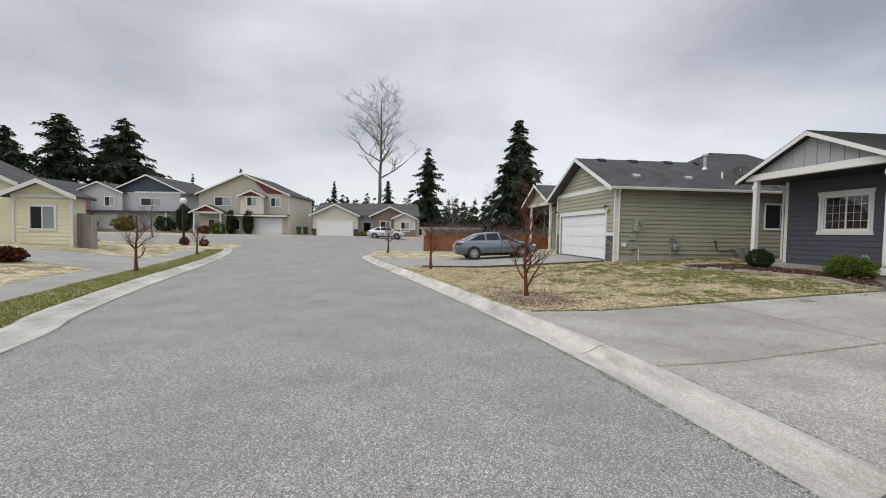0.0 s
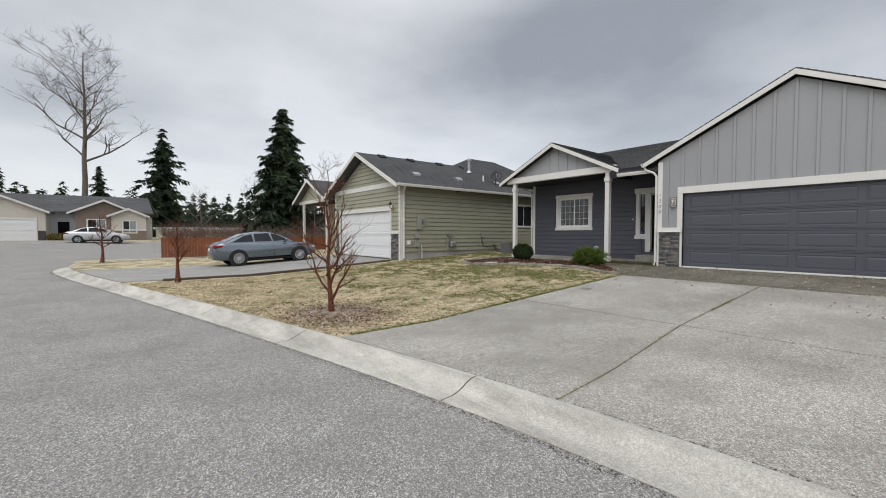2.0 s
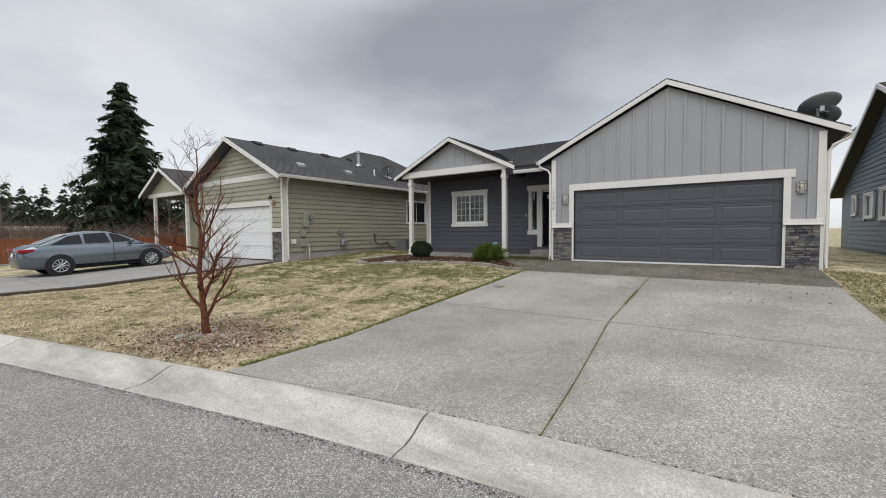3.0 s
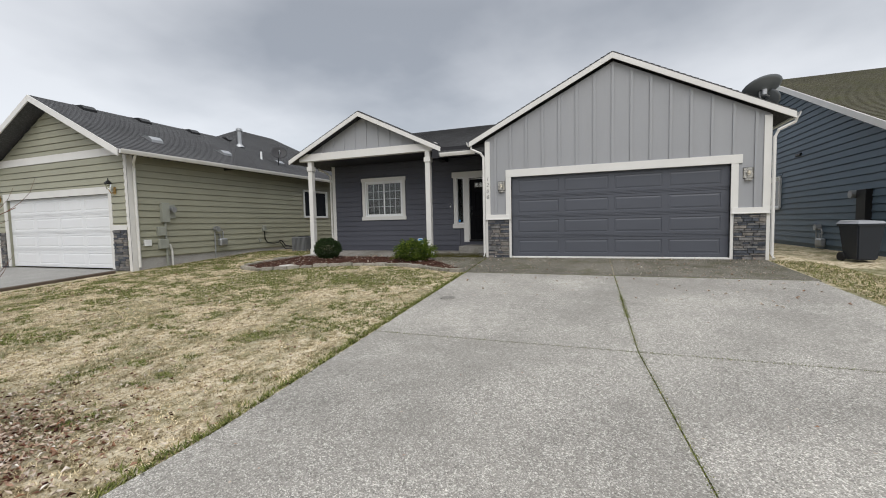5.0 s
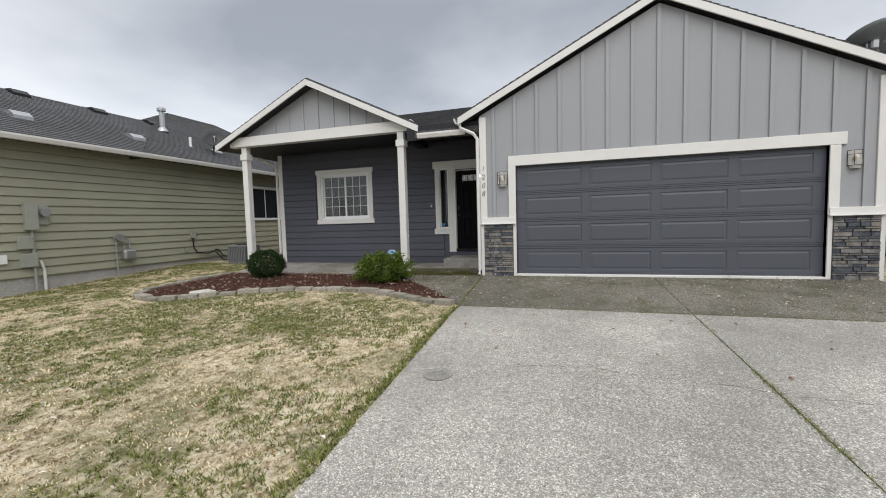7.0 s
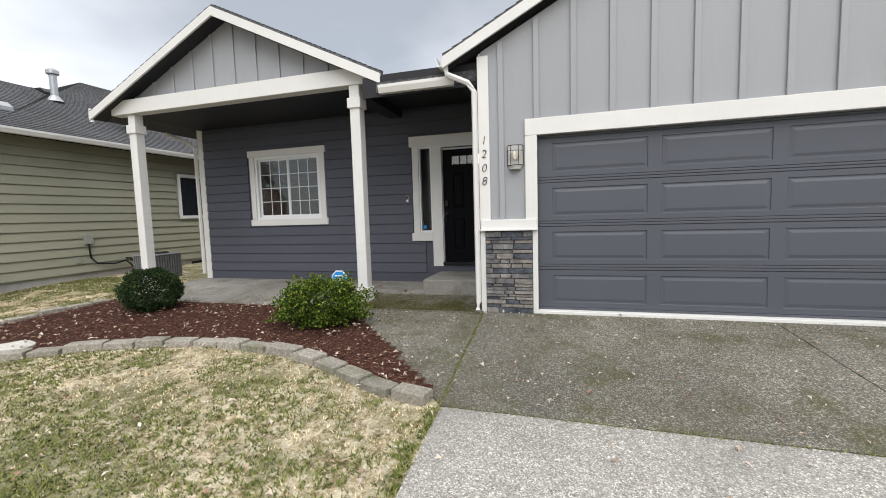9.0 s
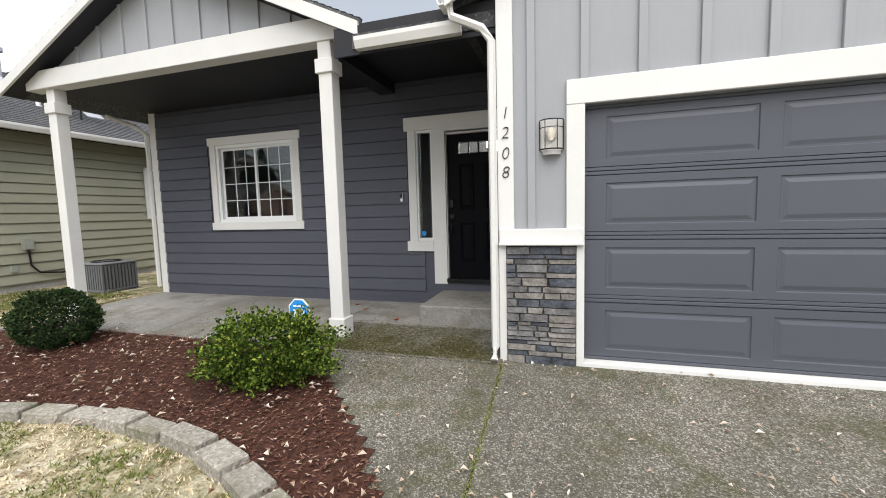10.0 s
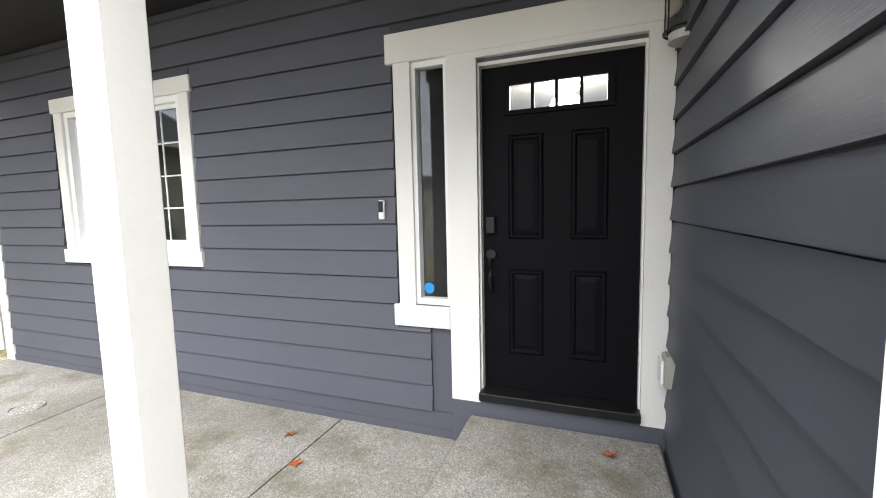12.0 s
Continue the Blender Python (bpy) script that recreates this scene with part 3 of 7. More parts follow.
# ---- walkway and porch floor ----
walkway = thing("walkway", (12.2, 8.4, gz(12.2, 8.4)), "aggregate concrete walkway and porch slab, mossy at the edge", "walkway", kind="structure")
slab_piece("slab", [(10.44, 7.582), (12.6, 7.672), (12.6, 9.35), (12.15, 9.06)], AGGREGATE_OLD, walkway)
slab_piece("slab", [(12.612, 7.672), (13.42, 7.672), (13.42, 9.69), (12.612, 9.69)], AGGREGATE_OLD, walkway, 0.02)
slab_piece("slab", [(13.422, 7.68), (14.48, 7.68), (14.48, 9.69), (13.422, 9.69)], SLAB, walkway, 0.02)
slab_piece("slab", [(12.615, 9.702), (14.48, 9.702), (14.48, 11.80), (12.615, 11.70)], SLAB, walkway, 0.02)
slab_piece("slab", [(12.615, 11.712), (14.48, 11.812), (14.48, 13.80), (12.615, 13.80)], SLAB, walkway, 0.02)

# ---- the grey house ----
house = thing("house", (13, 7, gz(13, 7)), "single-storey house with slate siding, light grey gable and white trim", "house")
FG = Face("x", 12.74, -1)      # garage front
FP = Face("x", 14.50, -1)      # porch wall
FS = Face("y", 7.66, 1)        # garage side towards the porch
FN = Face("y", 13.79, 1)       # far end wall
FR = Face("y", 1.40, -1)       # garage end wall
ZG = 0.60                      # garage floor


def gable_z(y, y0, apex, slope):
    return apex - slope * abs(y - y0)


# garage front wall
wf = part("wall", prism([FG.p(1.40, 0.45), FG.p(2.11, 0.45), FG.p(2.11, 2.71), FG.p(7.0, 2.71), FG.p(7.0, 0.45), FG.p(7.66, 0.45), FG.p(7.66, 3.73), FG.p(4.53, 5.295), FG.p(1.40, 3.73)], (0.15, 0, 0)), GREY_PANEL, house, "light grey board-and-batten gable wall")
for k in range(-7, 8):
    u = 4.535 + 0.4115 * k
    low = 2.90 if 1.86 < u < 7.16 else 1.735
    top = gable_z(u, 4.53, 5.28, 0.5)
    part("batten", FG.slabs((u - 0.032, u + 0.032, low, top - 0.02, 0.0, 0.028), bev=0.003), GREY_PANEL, wf)
part("header_trim", FG.slabs((1.90, 7.14, 2.71, 2.90, 0.0, 0.035), bev=0.004), WHITE, wf, "white painted trim board")
part("side_trim", FG.slabs((1.97, 2.11, 0.60, 2.71, 0.0, 0.032), bev=0.004), WHITE, wf)
part("side_trim", FG.slabs((7.0, 7.14, 0.60, 2.71, 0.0, 0.032), bev=0.004), WHITE, wf)
part("jamb", FG.slabs((2.08, 2.11, 0.60, 2.71, -0.10, 0.0)), WHITE, wf)
part("jamb", FG.slabs((7.0, 7.03, 0.60, 2.71, -0.10, 0.0)), WHITE, wf)
part("band", FG.slabs((1.40, 2.10, 1.60, 1.735, 0.0, 0.05), (1.39, 2.11, 1.60, 1.622, 0.0, 0.085), bev=0.004), WHITE, wf)
part("band", FG.slabs((7.01, 7.68, 1.60, 1.735, 0.0, 0.05), (7.005, 7.685, 1.60, 1.622, 0.0, 0.085), bev=0.004), WHITE, wf)
part("corner_board", FG.slabs((1.38, 1.52, 0.55, 3.70, 0.0, 0.03), bev=0.004), WHITE, wf)
part("corner_board", FG.slabs((7.56, 7.694, 0.55, 3.68, 0.0, 0.03), bev=0.004), WHITE, wf)
part("threshold", FG.slabs((1.97, 7.14, 0.585, 0.625, -0.14, 0.03), bev=0.004), WHITE, wf, "white strip under the garage door")


def ledge_stones(parent, u0, u1, z0, z1, seed):
    rnd = random.Random(seed)
    part("backing", FG.slabs((u0, u1, z0, z1, 0.0, 0.036)), MORTAR, parent)
    z = z0
    while z < z1 - 0.012:
        h = min(rnd.choice((0.035, 0.045, 0.055, 0.07)), z1 - z)
        u = u0
        while u < u1 - 0.01:
            w = min(rnd.uniform(0.10, 0.30), u1 - u)
            if u1 - u - w < 0.06:
                w = u1 - u
            d = rnd.uniform(0.048, 0.07)
            bm = bmesh.new()
            j = lambda: rnd.uniform(0, 0.009)
            hexa(bm, [FG.p(u + 0.003, z + 0.003, 0.005), FG.p(u + w - 0.003, z + 0.003, 0.005), FG.p(u + w - 0.003, z + h - 0.003, 0.005), FG.p(u + 0.003, z + h - 0.003, 0.005),
                      FG.p(u + 0.006 + j(), z + 0.006, d - j()), FG.p(u + w - 0.006 - j(), z + 0.006, d - j()), FG.p(u + w - 0.006, z + h - 0.005, d - j()), FG.p(u + 0.006, z + h - 0.005, d - j())])
            bmesh.ops.recalc_face_normals(bm, faces=bm.faces)
            part("stone", bm, LEDGE[rnd.randrange(4)], parent)
            u += w
        z += h


LEDGE = [STONE, two_tone("tan_ledge_stone", [(0.3, (0.14, 0.128, 0.115)), (0.7, (0.31, 0.285, 0.26))], 9, 0.75, 35, 0.7, False), two_tone("blue_ledge_stone", [(0.3, (0.04, 0.045, 0.055)), (0.7, (0.12, 0.13, 0.15))], 9, 0.75, 35, 0.7, False), two_tone("grey_ledge_stone", [(0.3, (0.10, 0.10, 0.10)), (0.7, (0.24, 0.235, 0.23))], 9, 0.75, 35, 0.7, False)]
for a, b, sd in ((1.45, 2.05, 3), (7.06, 7.63, 4)):
    pier = part("stone_facing", FG.slabs((a, b, 0.52, 1.60, -0.01, 0.004)), MORTAR, house, "dark ledge-stone facing")
    ledge_stones(pier, a, b, 0.54, 1.60, sd)


def sectional_door(f, parent, mat, u0, u1, z0, z1, rows=4, cols=4, label="", deep=-0.07):
    """A sectional garage door with pressed panels."""
    door = part("garage_door", f.slabs((u0, u1, z0, z1, deep - 0.04, deep - 0.02)), mat, parent, label)
    h = (z1 - z0) / rows
    w = (u1 - u0) / cols
    edge, gap = w * 0.135, w * 0.115
    wide = (u1 - u0 - 2 * edge - (cols - 1) * gap) / cols
    for i in range(rows):
        lo, hi = z0 + i * h, z0 + (i + 1) * h
        spans = [(u0 + edge + j * (wide + gap), u0 + edge + j * (wide + gap) + wide) for j in range(cols)]
        pz = (lo + h * 0.18, hi - h * 0.185)
        bm = holed(f, u0, u1, lo + 0.036, hi - 0.036, [(p, q, *pz) for p, q in spans], deep - 0.018, deep)
        f.slab(bm, u0, u1, lo + 0.003, lo + 0.030, deep - 0.02, deep - 0.001, 0.003)
        f.slab(bm, u0, u1, hi - 0.030, hi - 0.003, deep - 0.02, deep - 0.001, 0.003)
        sec = part("section", bm, mat, door)
        for p, q in spans:
            bm = bmesh.new()
            R = []
            for inset, d in ((0.0, 0.0), (0.006, -0.009), (0.02, -0.009), (0.05, -0.002)):
                R.append([bm.verts.new(f.p(u, z, deep + d)) for u, z in ((p + inset, pz[0] + inset), (q - inset, pz[0] + inset), (q - inset, pz[1] - inset), (p + inset, pz[1] - inset))])
            for c, e in zip(R, R[1:]):
                for k in range(4):
                    bm.faces.new((c[k], c[(k + 1) % 4], e[(k + 1) % 4], e[k]))
            bm.faces.new(R[-1])
            bmesh.ops.recalc_face_normals(bm, faces=bm.faces)
            part("panel", bm, mat, sec)
    return door


sectional_door(FG, house, GARAGE_DOOR, 2.11, 7.0, 0.625, 2.71, 4, 4, "slate grey sectional garage door")

# side and end walls
ws = part("wall", FS.slabs((12.89, 14.65, 0.45, 3.75, -0.15, 0.0)), DARK_LAP, house, "slate lap siding beside the door")
lap_boards(FS, ws, DARK_LAP, 12.83, 14.50, 0.73, 3.64, step=0.162)
part("corner_board", FS.slabs((12.745, 12.83, 0.55, 3.72, 0.0, 0.024), bev=0.003), WHITE, ws)
part("skirt", FS.slabs((12.83, 14.5, 0.60, 0.725, 0.0, 0.02)), DARK_LAP, ws)
wr = part("wall", FR.slabs((12.89, 24.0, 0.45, 3.55, -0.15, 0.0)), GREY_PANEL, house)
lap_boards(FR, wr, GREY_PANEL, 12.89, 20.0, 0.70, 3.5)

# porch wall with window, sidelight and door
wp = part("wall", holed(FP, 7.66, 13.79, 0.45, 3.95, [(7.80, 8.68, 0.90, 2.93), (8.86, 9.09, 1.53, 3.0), (11.03, 12.47, 1.82, 3.03)], -0.15, 0), DARK_LAP, house, "slate lap siding under the porch")
lap_boards(FP, wp, DARK_LAP, 7.70, 13.70, 0.819, 3.64, [(10.91, 12.63, 1.70, 3.15), (7.66, 9.0, 0.5, 3.16), (8.9, 9.22, 1.38, 3.16)], 0.1722)
part("skirt", FP.slabs((8.86, 13.70, 0.60, 0.705, 0.0, 0.022), (8.86, 13.70, 0.705, 0.815, 0.0, 0.012)), DARK_LAP, wp)
part("skirt", FP.slabs((7.66, 8.86, 0.60, 0.952, 0.0, 0.03)), DARK_LAP, wp)
part("corner_board", FP.slabs((13.68, 13.81, 0.62, 3.95, 0.0, 0.03), bev=0.004), WHITE, wp)
wn = part("wall", FN.slabs((14.5, 24.0, 0.45, 3.75, -0.15, 0.0)), DARK_LAP, house)
lap_boards(FN, wn, DARK_LAP, 14.5, 19.5, 0.7, 3.7)
part("wall", prism([(14.5, 13.79, 3.75), (24.0, 13.79, 3.6), (18.5, 13.79, 5.36)], (0, -0.15, 0)), DARK_LAP, house)
part("wall", boxes((23.85, 24.0, 1.4, 13.79, 0.45, 3.75)), DARK_LAP, house)


def slider(f, parent, u0, u1, z0, z1, trim=(0.13, 0.15, 0.13), grid=(3, 4), label="", ears=0.03, recess=0.05, room=True, pane=None):
    """A sliding window with trim boards, a vinyl frame, two sashes and muntins; u0..z1 is the frame."""
    win = part("window", holed(f, u0, u1, z0, z1, [(u0 + 0.05, u1 - 0.05, z0 + 0.05, z1 - 0.05)], -recess, 0.01), VINYL, parent, label)
    s, h, b = trim
    if h:
        part("head_trim", f.slabs((u0 - s - ears, u1 + s + ears, z1, z1 + h, 0.0, 0.04), bev=0.004), WHITE, win)
        part("side_trim", f.slabs((u0 - s, u0, z0, z1, 0.0, 0.034), bev=0.004), WHITE, win)
        part("side_trim", f.slabs((u1, u1 + s, z0, z1, 0.0, 0.034), bev=0.004), WHITE, win)
        part("sill", f.slabs((u0 - s - ears, u1 + s + ears, z0 - b, z0, 0.0, 0.045), bev=0.004), WHITE, win)
    mid = (u0 + u1) / 2
    for a, c, d in ((u0 + 0.05, mid + 0.02, -0.025), (mid - 0.02, u1 - 0.05, -0.045)):
        part("sash", holed(f, a, c, z0 + 0.05, z1 - 0.05, [(a + 0.035, c - 0.035, z0 + 0.085, z1 - 0.085)], d - 0.012, d), VINYL, win)
        g = part("pane", f.slabs((a + 0.035, c - 0.035, z0 + 0.085, z1 - 0.085, d - 0.010, d - 0.006)), pane or GLASS, win)
        g.visible_shadow = False
        if grid:
            nc, nr = grid
            for k in range(1, nc):
                u = a + 0.035 + (c - a - 0.07) * k / nc
                part("muntin", f.slabs((u - 0.006, u + 0.006, z0 + 0.085, z1 - 0.085, d - 0.022, d - 0.014)), VINYL, win)
            for k in range(1, nr):
                z = z0 + 0.085 + (z1 - z0 - 0.17) * k / nr
                part("muntin", f.slabs((a + 0.035, c - 0.035, z - 0.006, z + 0.006, d - 0.022, d - 0.014)), VINYL, win)
    if room:
        # Assumed room; its dimness comes from the dark lining colour.
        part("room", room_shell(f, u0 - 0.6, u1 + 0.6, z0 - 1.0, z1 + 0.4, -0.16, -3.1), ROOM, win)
    return win


slider(FP, house, 11.03, 12.47, 1.82, 3.03, (0.11, 0.12, 0.12), (3, 4), "white sliding window with grid muntins")

# sidelight, door and their trim
entry = part("door_frame", holed(FP, 7.68, 9.20, 0.93, 2.985, [(7.80, 8.68, 0.0, 2.95), (8.86, 9.09, 1.51, 2.985), (8.86, 9.3, 0.0, 1.37)], 0.0, 0.036), WHITE, house, "white painted door casing")
part("sill", FP.slabs((8.862, 9.24, 1.37, 1.51, 0.0, 0.044), bev=0.004), WHITE, entry)
part("header_trim", FP.slabs((7.67, 9.25, 2.985, 3.16, 0.0, 0.042), bev=0.004), WHITE, entry)
part("jamb", holed(FP, 7.78, 8.70, 0.95, 2.95, [(7.81, 8.67, 0.0, 2.91)], -0.15, -0.001), WHITE, entry)
part("sidelight_frame", holed(FP, 8.86, 9.09, 1.51, 2.985, [(8.885, 9.065, 1.55, 2.95)], -0.05, 0.012), VINYL, entry)
g = part("pane", FP.slabs((8.885, 9.065, 1.55, 2.95, -0.03, -0.025)), GLASS, entry, "narrow sidelight pane")
g.visible_shadow = False
# Assumed hall with the same dark lining, dimness put into the colour.
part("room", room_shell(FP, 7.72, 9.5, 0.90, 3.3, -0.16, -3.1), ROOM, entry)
part("threshold", FP.slabs((7.80, 8.68, 0.955, 1.005, -0.14, 0.075), bev=0.005), BLACK_METAL, entry)

door = part("front_door", holed(FP, 7.81, 8.67, 1.008, 2.91, [(7.97, 8.52, 2.645, 2.81)], -0.10, -0.055), BLACK_DOOR, house, "near-black panelled front door with four small lights")


def raised_panel(f, parent, mat, u0, u1, z0, z1, deep):
    bm = bmesh.new()
    R = []
    for inset, d in ((0.0, 0.0), (0.012, 0.012), (0.022, 0.012), (0.034, 0.0), (0.06, 0.006)):
        R.append([bm.verts.new(f.p(u, z, deep + d)) for u, z in ((u0 + inset, z0 + inset), (u1 - inset, z0 + inset), (u1 - inset, z1 - inset), (u0 + inset, z1 - inset))])
    for r, q in zip(R, R[1:]):
        for k in range(4):
            bm.faces.new((r[k], r[(k + 1) % 4], q[(k + 1) % 4], q[k]))
    bm.faces.new(R[-1])
    bmesh.ops.recalc_face_normals(bm, faces=bm.faces)
    return part("panel", bm, mat, parent)


for a, b in ((7.972, 8.168), (8.315, 8.518)):
    raised_panel(FP, door, BLACK_DOOR, a, b, 1.92, 2.522, -0.055)
    raised_panel(FP, door, BLACK_DOOR, a, b, 1.225, 1.743, -0.055)
part("light_frame", holed(FP, 7.95, 8.54, 2.632, 2.822, [(7.985, 8.106, 2.657, 2.797), (8.124, 8.236, 2.657, 2.797), (8.254, 8.366, 2.657, 2.797), (8.384, 8.505, 2.657, 2.797)], -0.06, -0.037), BLACK_DOOR, door)
g = part("pane", FP.slabs((7.985, 8.505, 2.657, 2.797, -0.075, -0.07)), GLASS, door)
g.visible_shadow = False
part("lever_handle", tube(tube(bmesh.new(), [FP.p(8.62, 1.80, -0.05), FP.p(8.62, 1.80, 0.0), FP.p(8.62, 1.70, 0.005), FP.p(8.62, 1.62, -0.02), FP.p(8.62, 1.60, -0.05)], 0.011, 8), [FP.p(8.62, 1.83, -0.055), FP.p(8.62, 1.83, -0.03)], 0.03, 12), BLACK_METAL, door, "black handle set")
part("keypad_lock", FP.slabs((8.59, 8.65, 1.95, 2.06, -0.055, -0.02), bev=0.008), BLACK_METAL, door, "black keypad deadbolt")

# Added dark panel: stops the hall lamp and keeps the sidelight pane dark.
PANE_BACKING = paint("dark_pane_backing", (0.022, 0.022, 0.022), 0.9, 0.15, 6, 80, 0.3)
part("light_blocker", FP.slabs((8.86, 9.12, 1.4, 3.05, -0.15, -0.14)), PANE_BACKING, entry, "added dark panel that blocks hall light behind the sidelight")

# porch posts, beam and gable
for x, y in ((13.05, 9.47), (13.09, 13.62)):
    post = part("porch_post", boxes((x - 0.075, x + 0.075, y - 0.075, y + 0.075, 0.60, 3.63), bev=0.006), WHITE, house, "square white porch post")
    part("collar", boxes((x - 0.1, x + 0.1, y - 0.1, y + 0.1, 3.32, 3.46), bev=0.006), WHITE, post)
    part("base", boxes((x - 0.095, x + 0.095, y - 0.095, y + 0.095, 0.60, 0.80), bev=0.006), WHITE, post)
part("porch_beam", boxes((12.96, 13.14, 9.2, 13.98, 3.63, 3.86), bev=0.006), WHITE, house, "white porch beam")
pg = part("gable", prism([(13.09, 9.46, 3.84), (13.09, 13.82, 3.84), (13.09, 11.64, 4.885)], (0.08, 0, 0)), GREY_PANEL, house, "light grey batten gable above the porch")
for k in range(11):
    u = 9.93 + 0.40 * k
    top = gable_z(u, 11.64, 4.84, 0.48)
    if top > 3.9:
        part("batten", boxes((13.066, 13.09, u - 0.022, u + 0.022, 3.86, top - 0.01)), GREY_PANEL, pg)
# Ceilings and beam: the porch shade is put into their near-black colour.
part("porch_ceiling", boxes((13.14, 14.5, 9.2, 13.74, 3.64, 3.67)), SHADED_DARK, house, "dark porch ceiling with shade in its colour")
part("ceiling_beam", boxes((13.14, 14.5, 9.36, 9.58, 3.50, 3.638)), SHADED_DARK, house, "dark beam under the porch ceiling, shade in its colour")
part("entry_ceiling", boxes((12.85, 14.5, 7.68, 9.2, 3.64, 3.67)), SHADED_DARK, house, "dark entry ceiling with shade in its colour")


def barge(parent, x, y0, apex, y1, slope, deep=0.17, thick=0.03):
    """Two sloping boards that meet at the apex of a gable."""
    for s in (1, -1):
        y = y1 if s > 0 else 2 * y0 - y1
        zt = apex - slope * abs(y - y0)
        part("barge_board", prism([(x, y0, apex), (x, y, zt), (x, y, zt - deep), (x, y0, apex - deep)], (thick, 0, 0)), WHITE, parent)


roof = part("roof", boxes((13.2, 13.25, 4.5, 4.55, 4.9, 4.95)), SHINGLE, house, "dark grey asphalt shingle roof")
bm = bmesh.new()
AP, SL, MID, HALF = 5.495, 0.5, 4.55, 3.54
PA, PS, PM, PH = 4.985, 0.48, 11.64, 2.65
for s in (1, -1):
    e = MID + s * HALF
    roof_plane(bm, (12.62, e, AP - SL * HALF), (24.3, e, AP - SL * HALF), (12.62, MID, AP), (24.3, MID, AP))
PE = PA - PS * PH
roof_plane(bm, (12.84, PM + PH, PE), (18.0, PM + PH, PE), (12.84, PM, PA), (18.0, PM, PA))
roof_plane(bm, (12.84, PM - PH, PE), (12.90, PM - PH, PE), (12.84, PM, PA), (17.0, PM, PA))
roof_plane(bm, (12.80, 7.7, 3.55), (12.80, 9.05, 3.55), (18.5, 7.0, 5.50), (18.5, 13.9, 5.50))
roof_plane(bm, (24.2, 13.9, 3.6), (24.2, 7.0, 3.6), (18.5, 13.9, 5.50), (18.5, 7.0, 5.50))
part("shingles", bm, SHINGLE, roof)
barge(roof, 12.59, MID, AP - 0.036, MID + HALF, SL, 0.13)
barge(roof, 12.81, PM, PA - 0.036, PM + PH - 0.01, PS, 0.13)
# Near-black soffit strips hold the shade under the roof edges.
for y in (MID + HALF - 0.02, MID - HALF + 0.02):
    z = AP - SL * (HALF - 0.02)
    part("soffit", prism([(12.622, MID, AP - 0.125), (12.622, y, z - 0.125), (12.622, y, z - 0.145), (12.622, MID, AP - 0.145)], (0.12, 0, 0)), SHADED_DARK, roof)
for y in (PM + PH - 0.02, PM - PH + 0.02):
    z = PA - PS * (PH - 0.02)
    part("soffit", prism([(12.842, PM, PA - 0.125), (12.842, y, z - 0.125), (12.842, y, z - 0.145), (12.842, PM, PA - 0.145)], (0.245, 0, 0)), SHADED_DARK, roof)


def gutter(parent, a, b, out, size=0.11):
    """A trough along the eave from a to b."""
    a, b, o = Vector(a), Vector(b), Vector(out)
    up = Vector((0, 0, 1))
    prof = [(0, 0), (0, -size), (size * 0.75, -size), (size, -size * 0.35), (size, 0), (size - 0.012, 0), (size - 0.012, -size * 0.3), (size * 0.7, -size + 0.014), (0.012, -size + 0.014), (0.012, 0)]
    part("gutter", prism([a + o * p + up * q for p, q in prof], b - a), WHITE, parent)


gutter(roof, (12.81, 8.0, 3.50), (12.81, 8.99, 3.50), (-1, 0, 0), 0.10)
# Fascia in the same near-black, eave shade included in the colour.
part("fascia", boxes((12.815, 12.845, 7.7, 9.25, 3.38, 3.64)), SHADED_DARK, roof)
gutter(roof, (12.625, 8.07, 3.70), (12.80, 8.07, 3.70), (0, 1, 0))
gutter(roof, (12.64, 1.03, 3.70), (24.0, 1.03, 3.70), (0, -1, 0))


def downspout(parent, pts, w=0.035):
    part("downspout", tube(bmesh.new(), pts, w, 6), WHITE, parent)


downspout(house, [(12.66, 8.07, 3.60), (12.66, 8.05, 3.50), (12.68, 7.80, 3.38), (12.69, 7.728, 3.27), (12.69, 7.728, 0.72), (12.61, 7.728, 0.62)])
downspout(house, [(12.66, 0.98, 3.60), (12.68, 1.0, 3.50), (12.69, 1.28, 3.36), (12.70, 1.34, 3.22), (12.70, 1.34, 0.72), (12.60, 1.34, 0.62)])
downspout(house, [(13.9, 13.95, 3.5), (14.3, 13.9, 3.42), (14.46, 13.86, 3.3), (14.46, 13.86, 0.75)])

# ---- the olive neighbour ----
olive = thing("house", (9.5, 20, gz(9.5, 20)), "single-storey house with olive lap siding and white trim", "house")
OF, OS = Face("x", 9.50, -1), Face("y", 16.88, -1)
ow = part("wall", prism([OF.p(16.88, 0.3), OF.p(17.72, 0.3), OF.p(17.72, 2.60), OF.p(22.80, 2.60), OF.p(22.80, 0.3), OF.p(23.4, 0.3), OF.p(23.4, 3.62), OF.p(20.12, 5.25), OF.p(16.88, 3.62)], (0.15, 0, 0)), GREEN_LAP, olive)
lap_boards(OF, ow, GREEN_LAP, 16.98, 23.3, 0.62, 5.2, [(17.58, 22.94, 0.0, 2.78), (16.8, 23.5, 3.62, 3.84)], 0.187, lambda z: (20.12 - max(0.0, (5.22 - z) * 2), 20.12 + max(0.0, (5.22 - z) * 2)), thick=0.04, gap=0.018)
part("header_trim", OF.slabs((17.58, 22.94, 2.58, 2.78, 0.0, 0.035)), WHITE, ow)
part("side_trim", OF.slabs((17.58, 17.72, 0.45, 2.58, 0.0, 0.03)), WHITE, ow)
